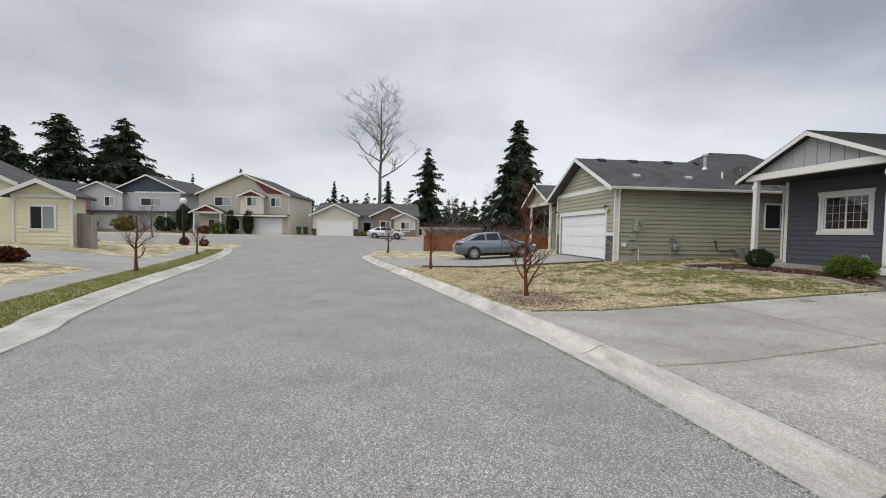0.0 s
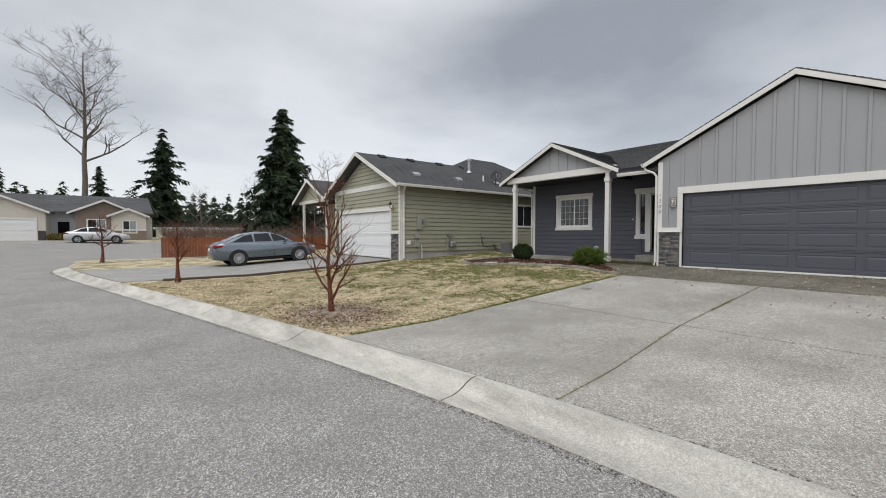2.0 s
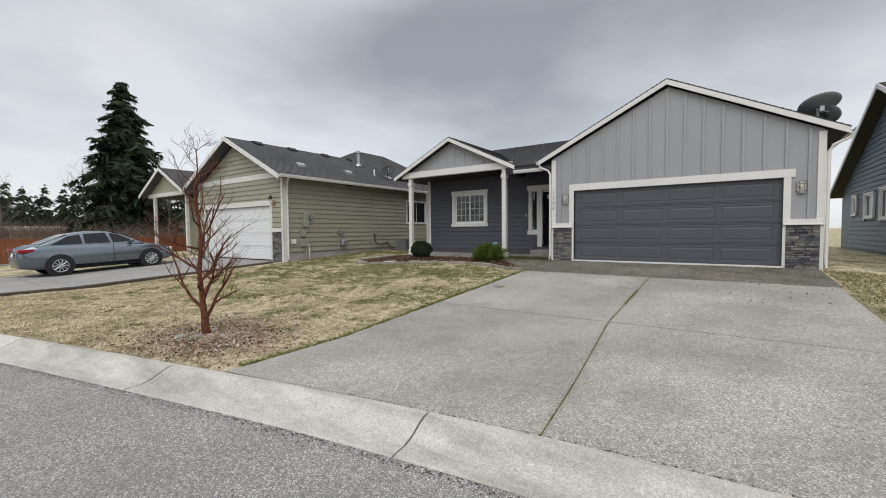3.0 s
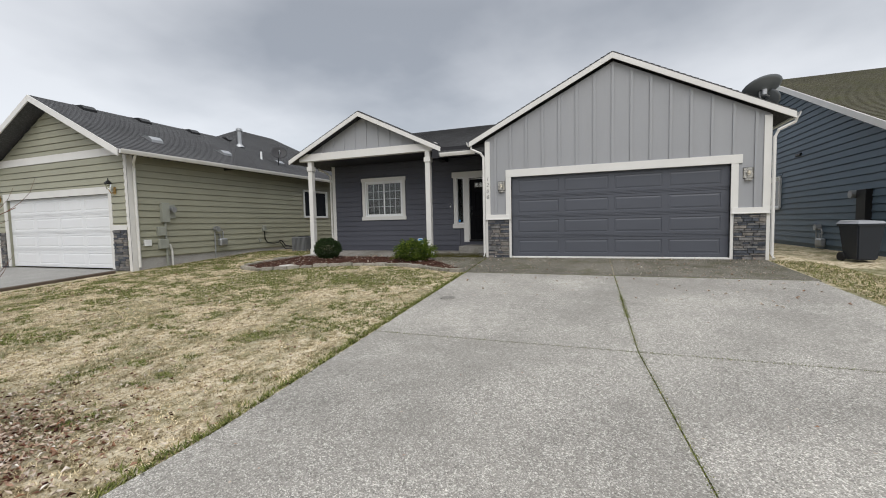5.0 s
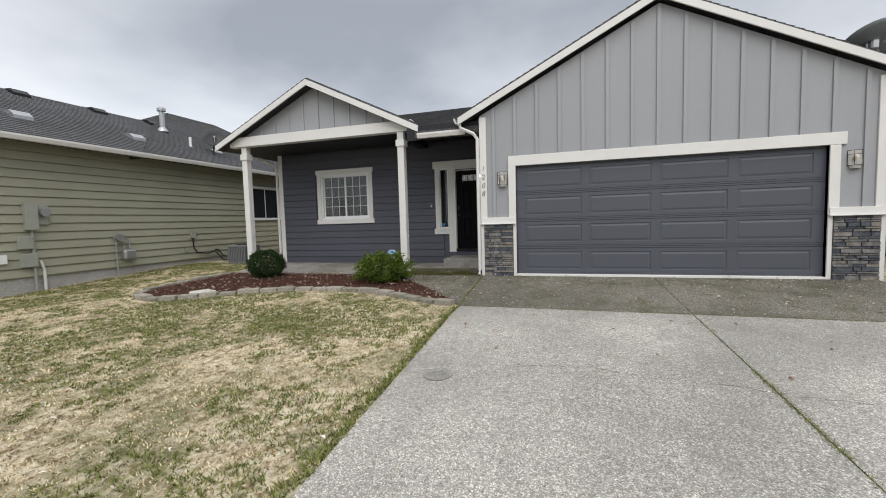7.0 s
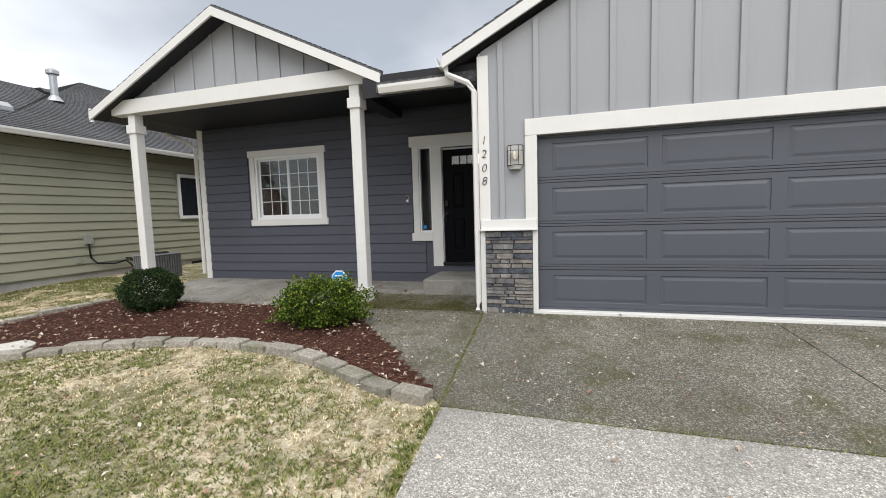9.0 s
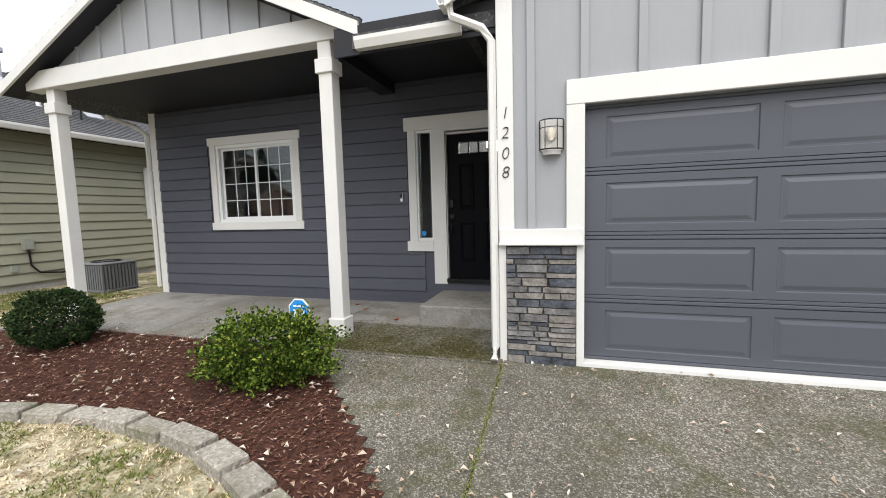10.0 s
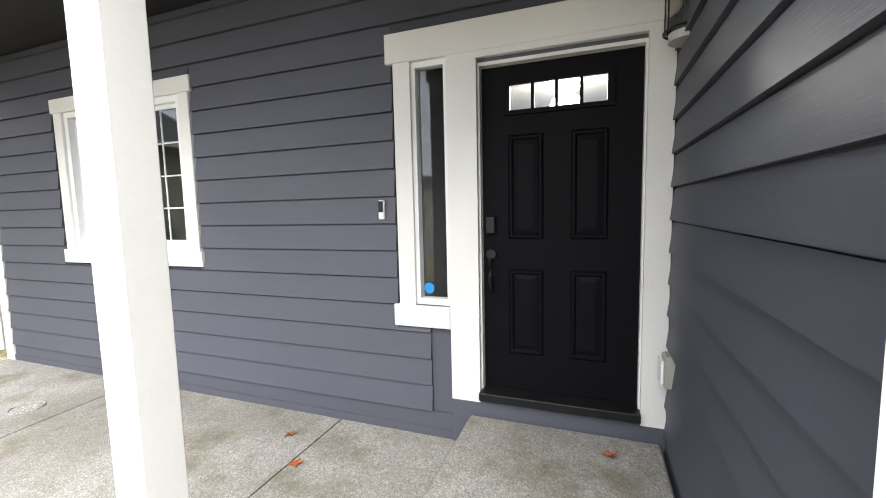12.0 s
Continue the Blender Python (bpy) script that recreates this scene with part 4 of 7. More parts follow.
part("side_trim", OF.slabs((22.80, 22.94, 0.45, 2.58, 0.0, 0.03)), WHITE, ow)
part("band", OF.slabs((16.9, 23.4, 3.62, 3.84, 0.0, 0.035)), WHITE, ow)
part("band", OF.slabs((17.0, 17.58, 1.55, 1.69, 0.0, 0.04)), WHITE, ow)
part("corner_board", OF.slabs((16.86, 17.0, 0.40, 3.62, 0.0, 0.03)), WHITE, ow)
part("corner_board", OF.slabs((23.28, 23.42, 0.40, 3.62, 0.0, 0.03)), WHITE, ow)
sectional_door(OF, olive, WHITE_DOOR, 17.72, 22.80, 0.46, 2.58, 4, 4, "white sectional garage door")
os_ = part("wall", OS.slabs((9.65, 21.0, 0.75, 3.62, -0.15, 0.0)), GREEN_LAP, olive, "olive lap siding side wall")
lap_boards(OS, os_, GREEN_LAP, 9.62, 20.8, 0.78, 3.60, [(16.55, 18.35, 1.85, 3.2)], 0.187, thick=0.042, gap=0.020)
part("foundation", OS.slabs((9.6, 21.0, 0.2, 0.78, -0.2, -0.01)), FOUNDATION, olive, "pale concrete foundation strip")
part("corner_board", OS.slabs((9.47, 9.62, 0.40, 3.62, 0.0, 0.03)), WHITE, os_)
slider(Face("y", 16.815, -1), olive, 16.62, 18.28, 1.92, 3.14, (0.0, 0.0, 0.0), None, "white sliding window on the side wall", room=False, pane=DARK_PANE)
orf = part("roof", boxes((12, 12.1, 20.1, 20.15, 5.1, 5.2)), SHINGLE, olive, "dark asphalt shingle roof")
bm = bmesh.new()
for s in (1, -1):
    e = 20.12 + s * 3.72
    roof_plane(bm, (9.02, e, 5.47 - 0.495 * 3.72), (21.4, e, 5.47 - 0.495 * 3.72), (9.02, 20.12, 5.47), (21.4, 20.12, 5.47))
roof_plane(bm, (12.6, 16.40, 3.63), (22.4, 16.40, 3.63), (17.2, 21.0, 6.22), (19.4, 21.0, 6.22))
roof_plane(bm, (12.6, 25.6, 3.63), (12.6, 16.40, 3.63), (17.2, 21.0, 6.22), (17.2, 21.0, 6.22))
roof_plane(bm, (22.4, 25.6, 3.63), (12.6, 25.6, 3.63), (19.4, 21.0, 6.22), (17.2, 21.0, 6.22))
roof_plane(bm, (22.4, 16.40, 3.63), (22.4, 25.6, 3.63), (19.4, 21.0, 6.22), (19.4, 21.0, 6.22))
part("shingles", bm, SHINGLE, orf)
for w in ((12.9, 13.05, 23.4, 25.2, 0.3, 3.62), (9.65, 12.9, 23.25, 23.4, 0.3, 3.62), (13.05, 22.0, 25.05, 25.2, 0.3, 3.62), (21.85, 22.0, 16.9, 25.05, 0.3, 3.62)):
    part("wall", boxes(w), GREEN_LAP, olive)
barge(orf, 8.99, 20.12, 5.47, 20.12 + 3.70, 0.495, 0.18)
gutter(orf, (9.02, 16.40, 3.64), (21.3, 16.40, 3.64), (0, -1, 0))
downspout(olive, [(9.4, 16.36, 3.56), (9.5, 16.6, 3.4), (9.62, 16.80, 3.25), (9.62, 16.80, 0.5)])

# ---- the blue neighbour ----
blue = thing("house", (17, -3, gz(17, -3)), "house with steel-blue lap siding and mossy roof", "house")
BF = Face("y", -1.42, 1)
BX0, BX1, BAX, BAZ, BSL = 13.4, 27.9, 20.55, 6.30, 0.434
bz = lambda x: BAZ - BSL * abs(x - BAX)
bw = part("wall", prism([BF.p(BX0, 0.3), BF.p(BX1, 0.3), BF.p(BX1, bz(BX1)), BF.p(BAX, BAZ), BF.p(BX0, bz(BX0))], (0, -0.15, 0)), BLUE_LAP, blue, "steel-blue lap siding gable wall")
lap_boards(BF, bw, BLUE_LAP, BX0, BX1 - 1.5, 0.66, BAZ, [(24.75, 25.65, 1.98, 2.97), (22.22, 23.66, 1.82, 2.94), (20.15, 21.62, 1.73, 3.01)], 0.187, lambda z: (BAX - max(0.0, (BAZ - z) / BSL), BAX + max(0.0, (BAZ - z) / BSL)), thick=0.042, gap=0.022)
part("foundation", BF.slabs((BX0, BX1, 0.2, 0.66, -0.14, -0.005)), FOUNDATION, blue)
for w in ((BX0, BX0 + 0.15, -12.0, -1.57, 0.3, bz(BX0)), (BX1 - 0.15, BX1, -12.0, -1.57, 0.3, bz(BX1)), (BX0, BX1, -12.15, -12.0, 0.3, bz(BX0))):
    part("wall", boxes(w), BLUE_LAP, blue)
for u0, u1, z0, z1 in ((24.85, 25.55, 2.08, 2.87), (22.32, 23.56, 1.92, 2.84), (20.25, 21.52, 1.83, 2.91)):
    slider(Face("y", -1.355, 1), blue, u0, u1, z0, z1, (0.06, 0.06, 0.06), None, "white trimmed sliding window", 0.0, room=False, pane=DARK_PANE)
part("wall_vent", BF.slabs((18.70, 19.06, 3.50, 3.58, 0.01, 0.09), bev=0.01), BLACK_METAL, bw, "dark louvred wall vent")
brf = part("roof", boxes((20.5, 20.6, -5, -4.9, 6.0, 6.1)), SHINGLE_MOSS, blue, "brown-green mossy shingle roof")
bm = bmesh.new()
BR = BAZ + 0.19
for e in (BX0 - 0.45, BX1 + 0.45):
    ez = BR - BSL * abs(e - BAX)
    roof_plane(bm, (e, -12.5, ez), (e, -0.98, ez), (BAX, -12.5, BR), (BAX, -0.98, BR))
part("shingles", bm, SHINGLE_MOSS, brf)
for e in (BX0 - 0.45, BX1 + 0.45):
    ez = BR - BSL * abs(e - BAX)
    part("barge_board", prism([(BAX, -0.98, BR), (e, -0.98, ez), (e, -0.98, ez - 0.17), (BAX, -0.98, BR - 0.17)], (0, 0.03, 0)), WHITE, brf)

# ---- plants: helpers ----
def tube_into(V, F, pts, radii, n=5):
    base = len(V)
    for i, p in enumerate(pts):
        d = (pts[min(i + 1, len(pts) - 1)] - pts[max(i - 1, 0)]).normalized()
        u = d.cross(Vector((0, 0, 1)) if abs(d.z) < 0.9 else Vector((1, 0, 0))).normalized()
        w = d.cross(u)
        for k in range(n):
            a = 2 * math.pi * k / n
            V.append(p + (u * math.cos(a) + w * math.sin(a)) * radii[i])
    for i in range(len(pts) - 1):
        for k in range(n):
            a, b = base + i * n + k, base + i * n + (k + 1) % n
            F.append((a, b, b + n, a + n))


def limb(V, F, rnd, p, d, length, r, depth, spread, up, twigs, n=5, thin=0.0025):
    """A limb that bends, thins and forks."""
    k = 4 if depth > 1 else 3
    pts, rad = [p.copy()], [r]
    for i in range(k):
        d = (d + Vector((rnd.gauss(0, 0.2), rnd.gauss(0, 0.2), up + rnd.gauss(0, 0.14)))).normalized()
        pts.append(pts[-1] + d * (length / k))
        rad.append(r * (1 - 0.62 * (i + 1) / k))
    tube_into(V, F, pts, rad, n if depth > 1 else 4 if depth else 3)
    if depth <= 0:
        return
    for i in range(twigs):
        q = rnd.uniform(0.3, 1.0)
        j = min(int(q * k), k - 1)
        at = pts[j].lerp(pts[j + 1], q * k - j)
        a = rnd.uniform(0, 2 * math.pi)
        side = Vector((math.cos(a), math.sin(a), rnd.uniform(-0.1, 0.4)))
        nd = (d * (1 - spread) + side * spread).normalized()
        limb(V, F, rnd, at, nd, length * rnd.uniform(0.45, 0.72), max(rad[j + 1] * 0.75, thin), depth - 1, spread, up, twigs, n, thin)


def bare_tree(name, at, height, r, seed, bark, label, limbs=12, depth=2, twigs=4, low=0.15, spread=0.55, up=0.06, lean=0.0, reach=0.55, group="", taper=0.72):
    """A leafless tree: a tapered trunk and forking limbs."""
    rnd = random.Random(seed)
    t = thing(name, at, label, "tree", group)
    o = Vector(at)
    pts, rad = [o + Vector((0, 0, -0.05))], [r * 1.5]
    k = 9
    x = y = 0.0
    for i in range(1, k + 1):
        x += rnd.gauss(0, 0.018) * min(height, 3 + height * 0.25) * 0.5 + lean * height / k
        y += rnd.gauss(0, 0.018) * min(height, 3 + height * 0.25) * 0.5
        pts.append(o + Vector((x, y, height * i / k)))
        rad.append(r * (1 - 0.88 * i / k) * (1.15 if i == 1 else 1))
    V, F = [], []
    tube_into(V, F, pts, rad, 8)
    raw("trunk", V, F, bark, t, smooth=True)
    V, F = [], []
    for i in range(limbs):
        q = low + (1 - low) * (i + rnd.uniform(0, 0.8)) / limbs
        j = min(int(q * k), k - 1)
        p = pts[j].lerp(pts[j + 1], q * k - j)
        a = i * 2.4 + rnd.uniform(-0.5, 0.5)
        d = Vector((math.cos(a), math.sin(a), rnd.uniform(0.35, 1.0))).normalized()
        limb(V, F, rnd, p, d, height * reach * (1.05 - taper * q) * rnd.uniform(0.75, 1.15), rad[j + 1] * 0.6 + 0.002, depth, spread, up, twigs, 5, max(0.0025, r * 0.035))
    raw("crown", V, F, bark, t, smooth=True)
    return t


def conifer_mesh(V, F, rnd, o, h, R, levels, per, along, sprays, start=0.08, power=0.85, fat=1.0):
    for i in range(levels):
        q0 = start + (1 - start) * (i + rnd.random() * 0.7) / levels
        q = q0
        rr = R * max(0.04, (1 - q)) ** power * rnd.uniform(0.65, 1.15)
        a0 = rnd.uniform(0, 6.28)
        for k in range(per):
            if rnd.random() < 0.12:
                continue
            a = a0 + 6.283 * k / per + rnd.uniform(-0.35, 0.35)
            L = rr * rnd.uniform(0.35, 1.3)
            q = min(0.995, max(start * 0.7, q0 + rnd.gauss(0, 0.022)))
            out = Vector((math.cos(a), math.sin(a), 0))
            side = Vector((-out.y, out.x, 0))
            rise = rnd.uniform(-0.55, 0.25)
            for m in range(along):
                s = (m + rnd.uniform(0.1, 0.9)) / along
                c = o + Vector((0, 0, h * q)) + out * L * s + Vector((0, 0, L * (rise * s - 0.25 * s * s + 0.1 * s ** 4)))
                w = fat * (0.16 + 0.34 * L * (1 - s * 0.6)) * rnd.uniform(0.6, 1.2) * min(1.0, 0.35 + R / 4)
                for z in range(sprays):
                    e = side * rnd.choice((-1, 1)) * w * rnd.uniform(0.5, 1.1) + out * w * rnd.uniform(0.2, 1.0) + Vector((0, 0, -w * rnd.uniform(-0.2, 1.15)))
                    b = out.cross(e).normalized() * w * 0.13 + out * w * rnd.uniform(-0.25, 0.25) + Vector((0, 0, w * rnd.uniform(-0.1, 0.25)))
                    n = len(V)
                    V.extend((c - b, c + b, c + e))
                    F.append((n, n + 1, n + 2))


def conifer(at, h, R, seed, label, levels=46, per=9, along=8, sprays=5, start=0.08, power=0.85, group="tall conifers"):
    rnd = random.Random(seed)
    t = thing("fir_tree", at, label, "tree", group)
    o = Vector(at)
    V, F = [], []
    tube_into(V, F, [o + Vector((0, 0, -0.3)), o + Vector((0, 0, h * 0.5)), o + Vector((0, 0, h * 0.98))], [h * 0.022, h * 0.013, 0.02], 7)
    raw("trunk", V, F, BARK_DARK, t)
    V, F = [], []
    conifer_mesh(V, F, rnd, o, h, R, levels, per, along, sprays, start, power)
    raw("crown", V, F, NEEDLES, t)
    return t


def shrub(name, at, rx, ry, rz, seed, mat, label, leaves=5000, size=0.022, category="shrub", rough=0.16):
    """A clipped shrub: an uneven body of small leaves on twigs."""
    rnd = random.Random(seed)
    t = thing(name, at, label, category)
    o = Vector(at)
    V, F = [], []
    for k in range(40):
        a, b = rnd.uniform(0, 6.28), rnd.uniform(0.2, 1.4)
        d = Vector((math.cos(a) * math.cos(b) * rx, math.sin(a) * math.cos(b) * ry, math.sin(b) * rz * 1.6)) * 0.85
        tube_into(V, F, [o + Vector((0, 0, 0.0)), o + d * 0.5 + Vector((0, 0, 0.05)), o + d], [0.008, 0.005, 0.002], 4)
    raw("stems", V, F, BARK_DARK, t)
    V, F = [], []
    for k in range(leaves):
        d = Vector((rnd.gauss(0, 1), rnd.gauss(0, 1), rnd.gauss(0, 1))).normalized()
        lump = 1 + rough * noise.noise(d * 2.3 + o) + rough * 0.8 * noise.noise(d * 6 + o)
        s = lump * (1 - abs(rnd.gauss(0, 0.13)))
        p = o + Vector((d.x * rx, d.y * ry, d.z * rz)) * s + Vector((0, 0, rz * 0.95))
        if p.z < o.z + 0.02:
            continue
        u = (d + Vector((rnd.gauss(0, 0.8), rnd.gauss(0, 0.8), rnd.gauss(0.3, 0.8)))).normalized()
        w = u.cross(Vector((rnd.gauss(0, 1), rnd.gauss(0, 1), rnd.gauss(0, 1)))).normalized()
        L, W = size * rnd.uniform(0.7, 1.4), size * rnd.uniform(0.35, 0.55)
        n = len(V)
        V.extend((p, p + u * L * 0.5 + w * W, p + u * L, p + u * L * 0.5 - w * W))
        F.append((n, n + 1, n + 2, n + 3))
    raw("leaves", V, F, mat, t)
    return t


# ---- planting bed with edging ----
EDGE = [(10.45, 7.66), (10.56, 8.08), (10.80, 8.58), (11.05, 9.18), (11.16, 9.9), (11.13, 10.65), (10.93, 11.4), (10.50, 12.2), (10.08, 13.05), (10.42, 13.9), (11.1, 14.02), (11.85, 13.92), (12.5, 13.8)]
edge_line = curve(EDGE, 0.1)
bed_poly = [(p.x, p.y) for p in edge_line] + [(12.60, 13.75), (12.60, 9.36), (12.13, 9.07), (10.62, 7.66)]
bed = tagged(sheet("planting_bed", np.arange(10.0, 12.75, 0.1), np.arange(7.5, 14.2, 0.1), MULCH_BED, 0.02, lambda x, y: inside(bed_poly, x, y)), "reddish bark mulch bed edged with stones", "planting bed", kind="structure")
edging = thing("bed_edging", (11.2, 10.5, gz(11.2, 10.5)), "row of worn grey concrete edging stones", "edging")
rnd = random.Random(7)
acc, last = 0.0, edge_line[0]
i = 0
while i < len(edge_line) - 1:
    a = edge_line[i]
    j, L = i, 0.0
    want = rnd.uniform(0.26, 0.34)
    while j < len(edge_line) - 1 and L < want:
        L += (edge_line[j + 1] - edge_line[j]).length
        j += 1
    b = edge_line[j]
    d = (b - a).normalized()
    nrm = Vector((-d.y, d.x, 0))
    w = rnd.uniform(0.085, 0.10)
    z = gz((a.x + b.x) / 2, (a.y + b.y) / 2)
    top = z + rnd.uniform(0.055, 0.085)
    a2, b2 = a + d * 0.008, b - d * 0.008
    tw = rnd.uniform(-0.015, 0.015)
    c = []
    for zz, ins in ((z - 0.05, 0.0), (top, 0.012)):
        c += [Vector((p.x, p.y, zz)) + nrm * (s * (w - ins) + tw) + d * (ins * e) for p, s, e in ((a2, -1, 1), (b2, -1, -1), (b2, 1, -1), (a2, 1, 1))]
    bm = bmesh.new()
    hexa(bm, c)
    bmesh.ops.bevel(bm, geom=list(bm.edges), offset=0.008, segments=1, affect="EDGES")
    part("edging_stone", bm, EDGE_STONE, edging)
    i = j


def scatter(name, n, where, mat, size, label, seed, lift=0.01, bend=0.35, thin=0.5, kind_category="litter", height=None):
    """Loose flat pieces, each bent along its middle, lying where where(rnd) says."""
    rnd = random.Random(seed)
    V, F = [], []
    for k in range(n):
        x, y = where(rnd)
        z = (height(x, y) if height else gz(x, y)) + lift
        a = rnd.uniform(0, 6.28)
        L, W = size * rnd.uniform(0.6, 1.5), size * thin * rnd.uniform(0.6, 1.3)
        u, w = Vector((math.cos(a), math.sin(a), rnd.uniform(-0.15, 0.25))), Vector((-math.sin(a), math.cos(a), rnd.uniform(-0.3, 0.3)))
        p = Vector((x, y, z + rnd.uniform(0, lift)))
        h = Vector((0, 0, W * bend * rnd.uniform(0.2, 1)))
        b = len(V)
        V.extend((p - u * L * 0.5, p - u * L * 0.1 + w * W * 0.5 + h, p + u * L * 0.5, p - u * L * 0.1 - w * W * 0.5 + h))
        F.extend(((b, b + 1, b + 2), (b, b + 2, b + 3)))
    return tagged(raw(name, V, F, mat), label, kind_category, kind="stuff")


def in_poly(poly):
    xs, ys = [p[0] for p in poly], [p[1] for p in poly]

    def pick(rnd):
        while True:
            x, y = rnd.uniform(min(xs), max(xs)), rnd.uniform(min(ys), max(ys))
            if inside(poly, x, y):
                return x, y
    return pick


scatter("bark_chips", 16000, in_poly(bed_poly), MULCH_CHIP, 0.034, "reddish-brown shredded bark mulch", 11, 0.024, 0.4, 0.32, "mulch")
scatter("fallen_leaves", 420, in_poly(bed_poly), LEAF_LITTER, 0.045, "dry curled leaves on the mulch", 12, 0.035, 0.9, 0.6)
lawn_poly = [(p.x + 0.06, p.y) for p in RK if 7.6 < p.y < 17.0] + [(9.4, 16.75), (9.6, 16.8), (14.4, 16.8), (14.4, 13.95), (12.6, 13.95)] + [(p.x, p.y) for p in edge_line][::-1] + [(10.45, 7.62), (6.3, 7.54), (2.32, 7.45)]


def near_tree(rnd):
    a, r = rnd.uniform(0, 6.28), abs(rnd.gauss(0, 0.75))
    return 3.05 + math.cos(a) * r * 0.8, 8.95 + math.sin(a) * r


def keep_lawn(pick):
    def f(rnd):
        while True:
            x, y = pick(rnd)
            if inside(lawn_poly, x, y):
                return x, y
    return f


scatter("fallen_leaves", 3200, keep_lawn(near_tree), LEAF_LITTER, 0.042, "dry brown leaves round the young tree", 13, 0.018, 0.9, 0.6)
scatter("fallen_leaves", 2600, keep_lawn(near_tree), MULCH_CHIP, 0.034, "dark brown leaf crumbs round the young tree", 17, 0.014, 0.9, 0.6)
scatter("fallen_leaves", 2600, in_poly(lawn_poly), LEAF_LITTER, 0.04, "dry leaves strewn over the lawn", 14, 0.022, 0.9, 0.6)
drive_poly = [(8.2, 1.6), (12.7, 1.6), (12.7, 7.6), (12.6, 9.3), (10.5, 7.6), (8.2, 7.5)]
scatter("fallen_leaves", 420, in_poly([(10.2, 1.6), (12.7, 1.6), (12.7, 7.6), (12.6, 9.3), (10.5, 7.6)]), LEAF_LITTER, 0.03, "small dry leaves before the garage", 18, 0.022, 0.9, 0.6, height=lambda x, y: yard(x))
scatter("fallen_leaves", 200, in_poly(drive_poly), LEAF_LITTER, 0.045, "scattered dry leaves on the driveway", 15, 0.022, 0.9, 0.6, height=lambda x, y: yard(x))
scatter("fallen_leaves", 90, lambda r: (r.uniform(3.2, 10.4), r.uniform(1.7, 7.4)), LEAF_LITTER, 0.022, "small leaf scraps on the driveway", 16, 0.018, 0.5, 0.6, height=lambda x, y: yard(x))


def blades(name, n, pick, mat, tall, label, seed, width=0.006, want=None, height=None):
    rnd = random.Random(seed)
    V, F = [], []
    while n > 0:
        n -= 1
        x, y = pick(rnd)
        if want and not want(x, y, rnd):
            continue
        z = (height(x, y) if height else gz(x, y))
        for k in range(3):
            a = rnd.uniform(0, 6.28)
            h = tall * rnd.uniform(0.4, 1.2)
            lean = rnd.uniform(0.4, 1.9)
            px, py = x + rnd.gauss(0, 0.012), y + rnd.gauss(0, 0.012)
            ca, sa = math.cos(a), math.sin(a)
            b = len(V)
            V.extend(((px - sa * width, py + ca * width, z), (px + sa * width, py - ca * width, z), (px + ca * h * lean, py + sa * h * lean, z + h)))
            F.append((b, b + 1, b + 2))
    return tagged(raw(name, V, F, mat), label, "grass", kind="stuff")


def green_patch(x, y, rnd):
    v = 0.8 * noise.noise(Vector((x * 0.7, y * 0.7, 3.1))) + 0.9 * noise.noise(Vector((x * 2.0, y * 2.0, 5.2))) + 0.9 * noise.noise(Vector((x * 6.0, y * 6.0, 7.7))) + min(0.46, 0.13 * (x - 7.0)) - 0.05
    return v > rnd.uniform(0.0, 0.28)


blades("dry_grass", 90000, in_poly(lawn_poly), BLADE, 0.018, "short straw-coloured winter grass", 21, 0.0045, lambda x, y, q: not green_patch(x, y, q) or q.random() < 0.15)
blades("green_grass", 110000, in_poly(lawn_poly), BLADE_GREEN, 0.027, "patches of short green grass", 22, 0.005, green_patch)
blades("edge_grass", 1300, lambda r: ((lambda x: (x, 7.44 + 0.02 * (x - 4) + abs(r.gauss(0, 0.05))))(r.uniform(2.6, 10.4))), BLADE_GREEN, 0.035, "green grass along the driveway edge", 23, 0.006)


def along(segs, wob):
    def f(r):
        (x0, y0), (x1, y1) = segs[r.randrange(len(segs))]
        q = r.random()
        return x0 + (x1 - x0) * q + r.gauss(0, wob), y0 + (y1 - y0) * q + r.gauss(0, wob)
    return f


blades("joint_moss", 5200, along([((2.9, 4.21), (6.28, 4.525)), ((6.28, 4.525), (10.365, 4.578)), ((6.281, 1.6), (6.281, 7.45)), ((7.5, 4.54), (8.7, 4.556)), ((10.316, 1.6), (10.366, 4.57)), ((10.366, 4.6), (10.406, 7.5)), ((10.45, 7.575), (12.6, 7.667))], 0.009), BLADE_GREEN, 0.014, "moss and grass in the driveway joints", 24, 0.006, height=lambda x, y: yard(x) + 0.004)
MOSS = two_tone("slab_moss", [(0.0, (0.035, 0.034, 0.01)), (0.6, (0.07, 0.066, 0.016)), (1.0, (0.115, 0.105, 0.028))], 1)


def mossy(x, y, rnd):
    """Moss thins out from the front edge of the porch slab and from the garage apron."""
    v = 0.9 * noise.noise(Vector((x * 1.6, y * 1.6, 1.3))) + 0.6 * noise.noise(Vector((x * 5, y * 5, 4.4))) - 1.3 * abs(x - 12.55)
    return v > rnd.uniform(-0.75, 0.55)


blades("slab_moss", 9000, in_poly([(11.5, 7.7), (13.3, 7.75), (13.3, 13.7), (12.63, 13.7), (12.63, 9.4), (12.2, 9.0)]), MOSS, 0.004, "thin green moss on the walkway and porch slab", 29, 0.006, mossy, lambda x, y: yard(x) + (0.021 if x > 12.61 else 0.013))
def by_post(r):
    return 12.64 + abs(r.gauss(0, 0.42)), r.uniform(7.75, 9.75) + r.gauss(0, 0.05)


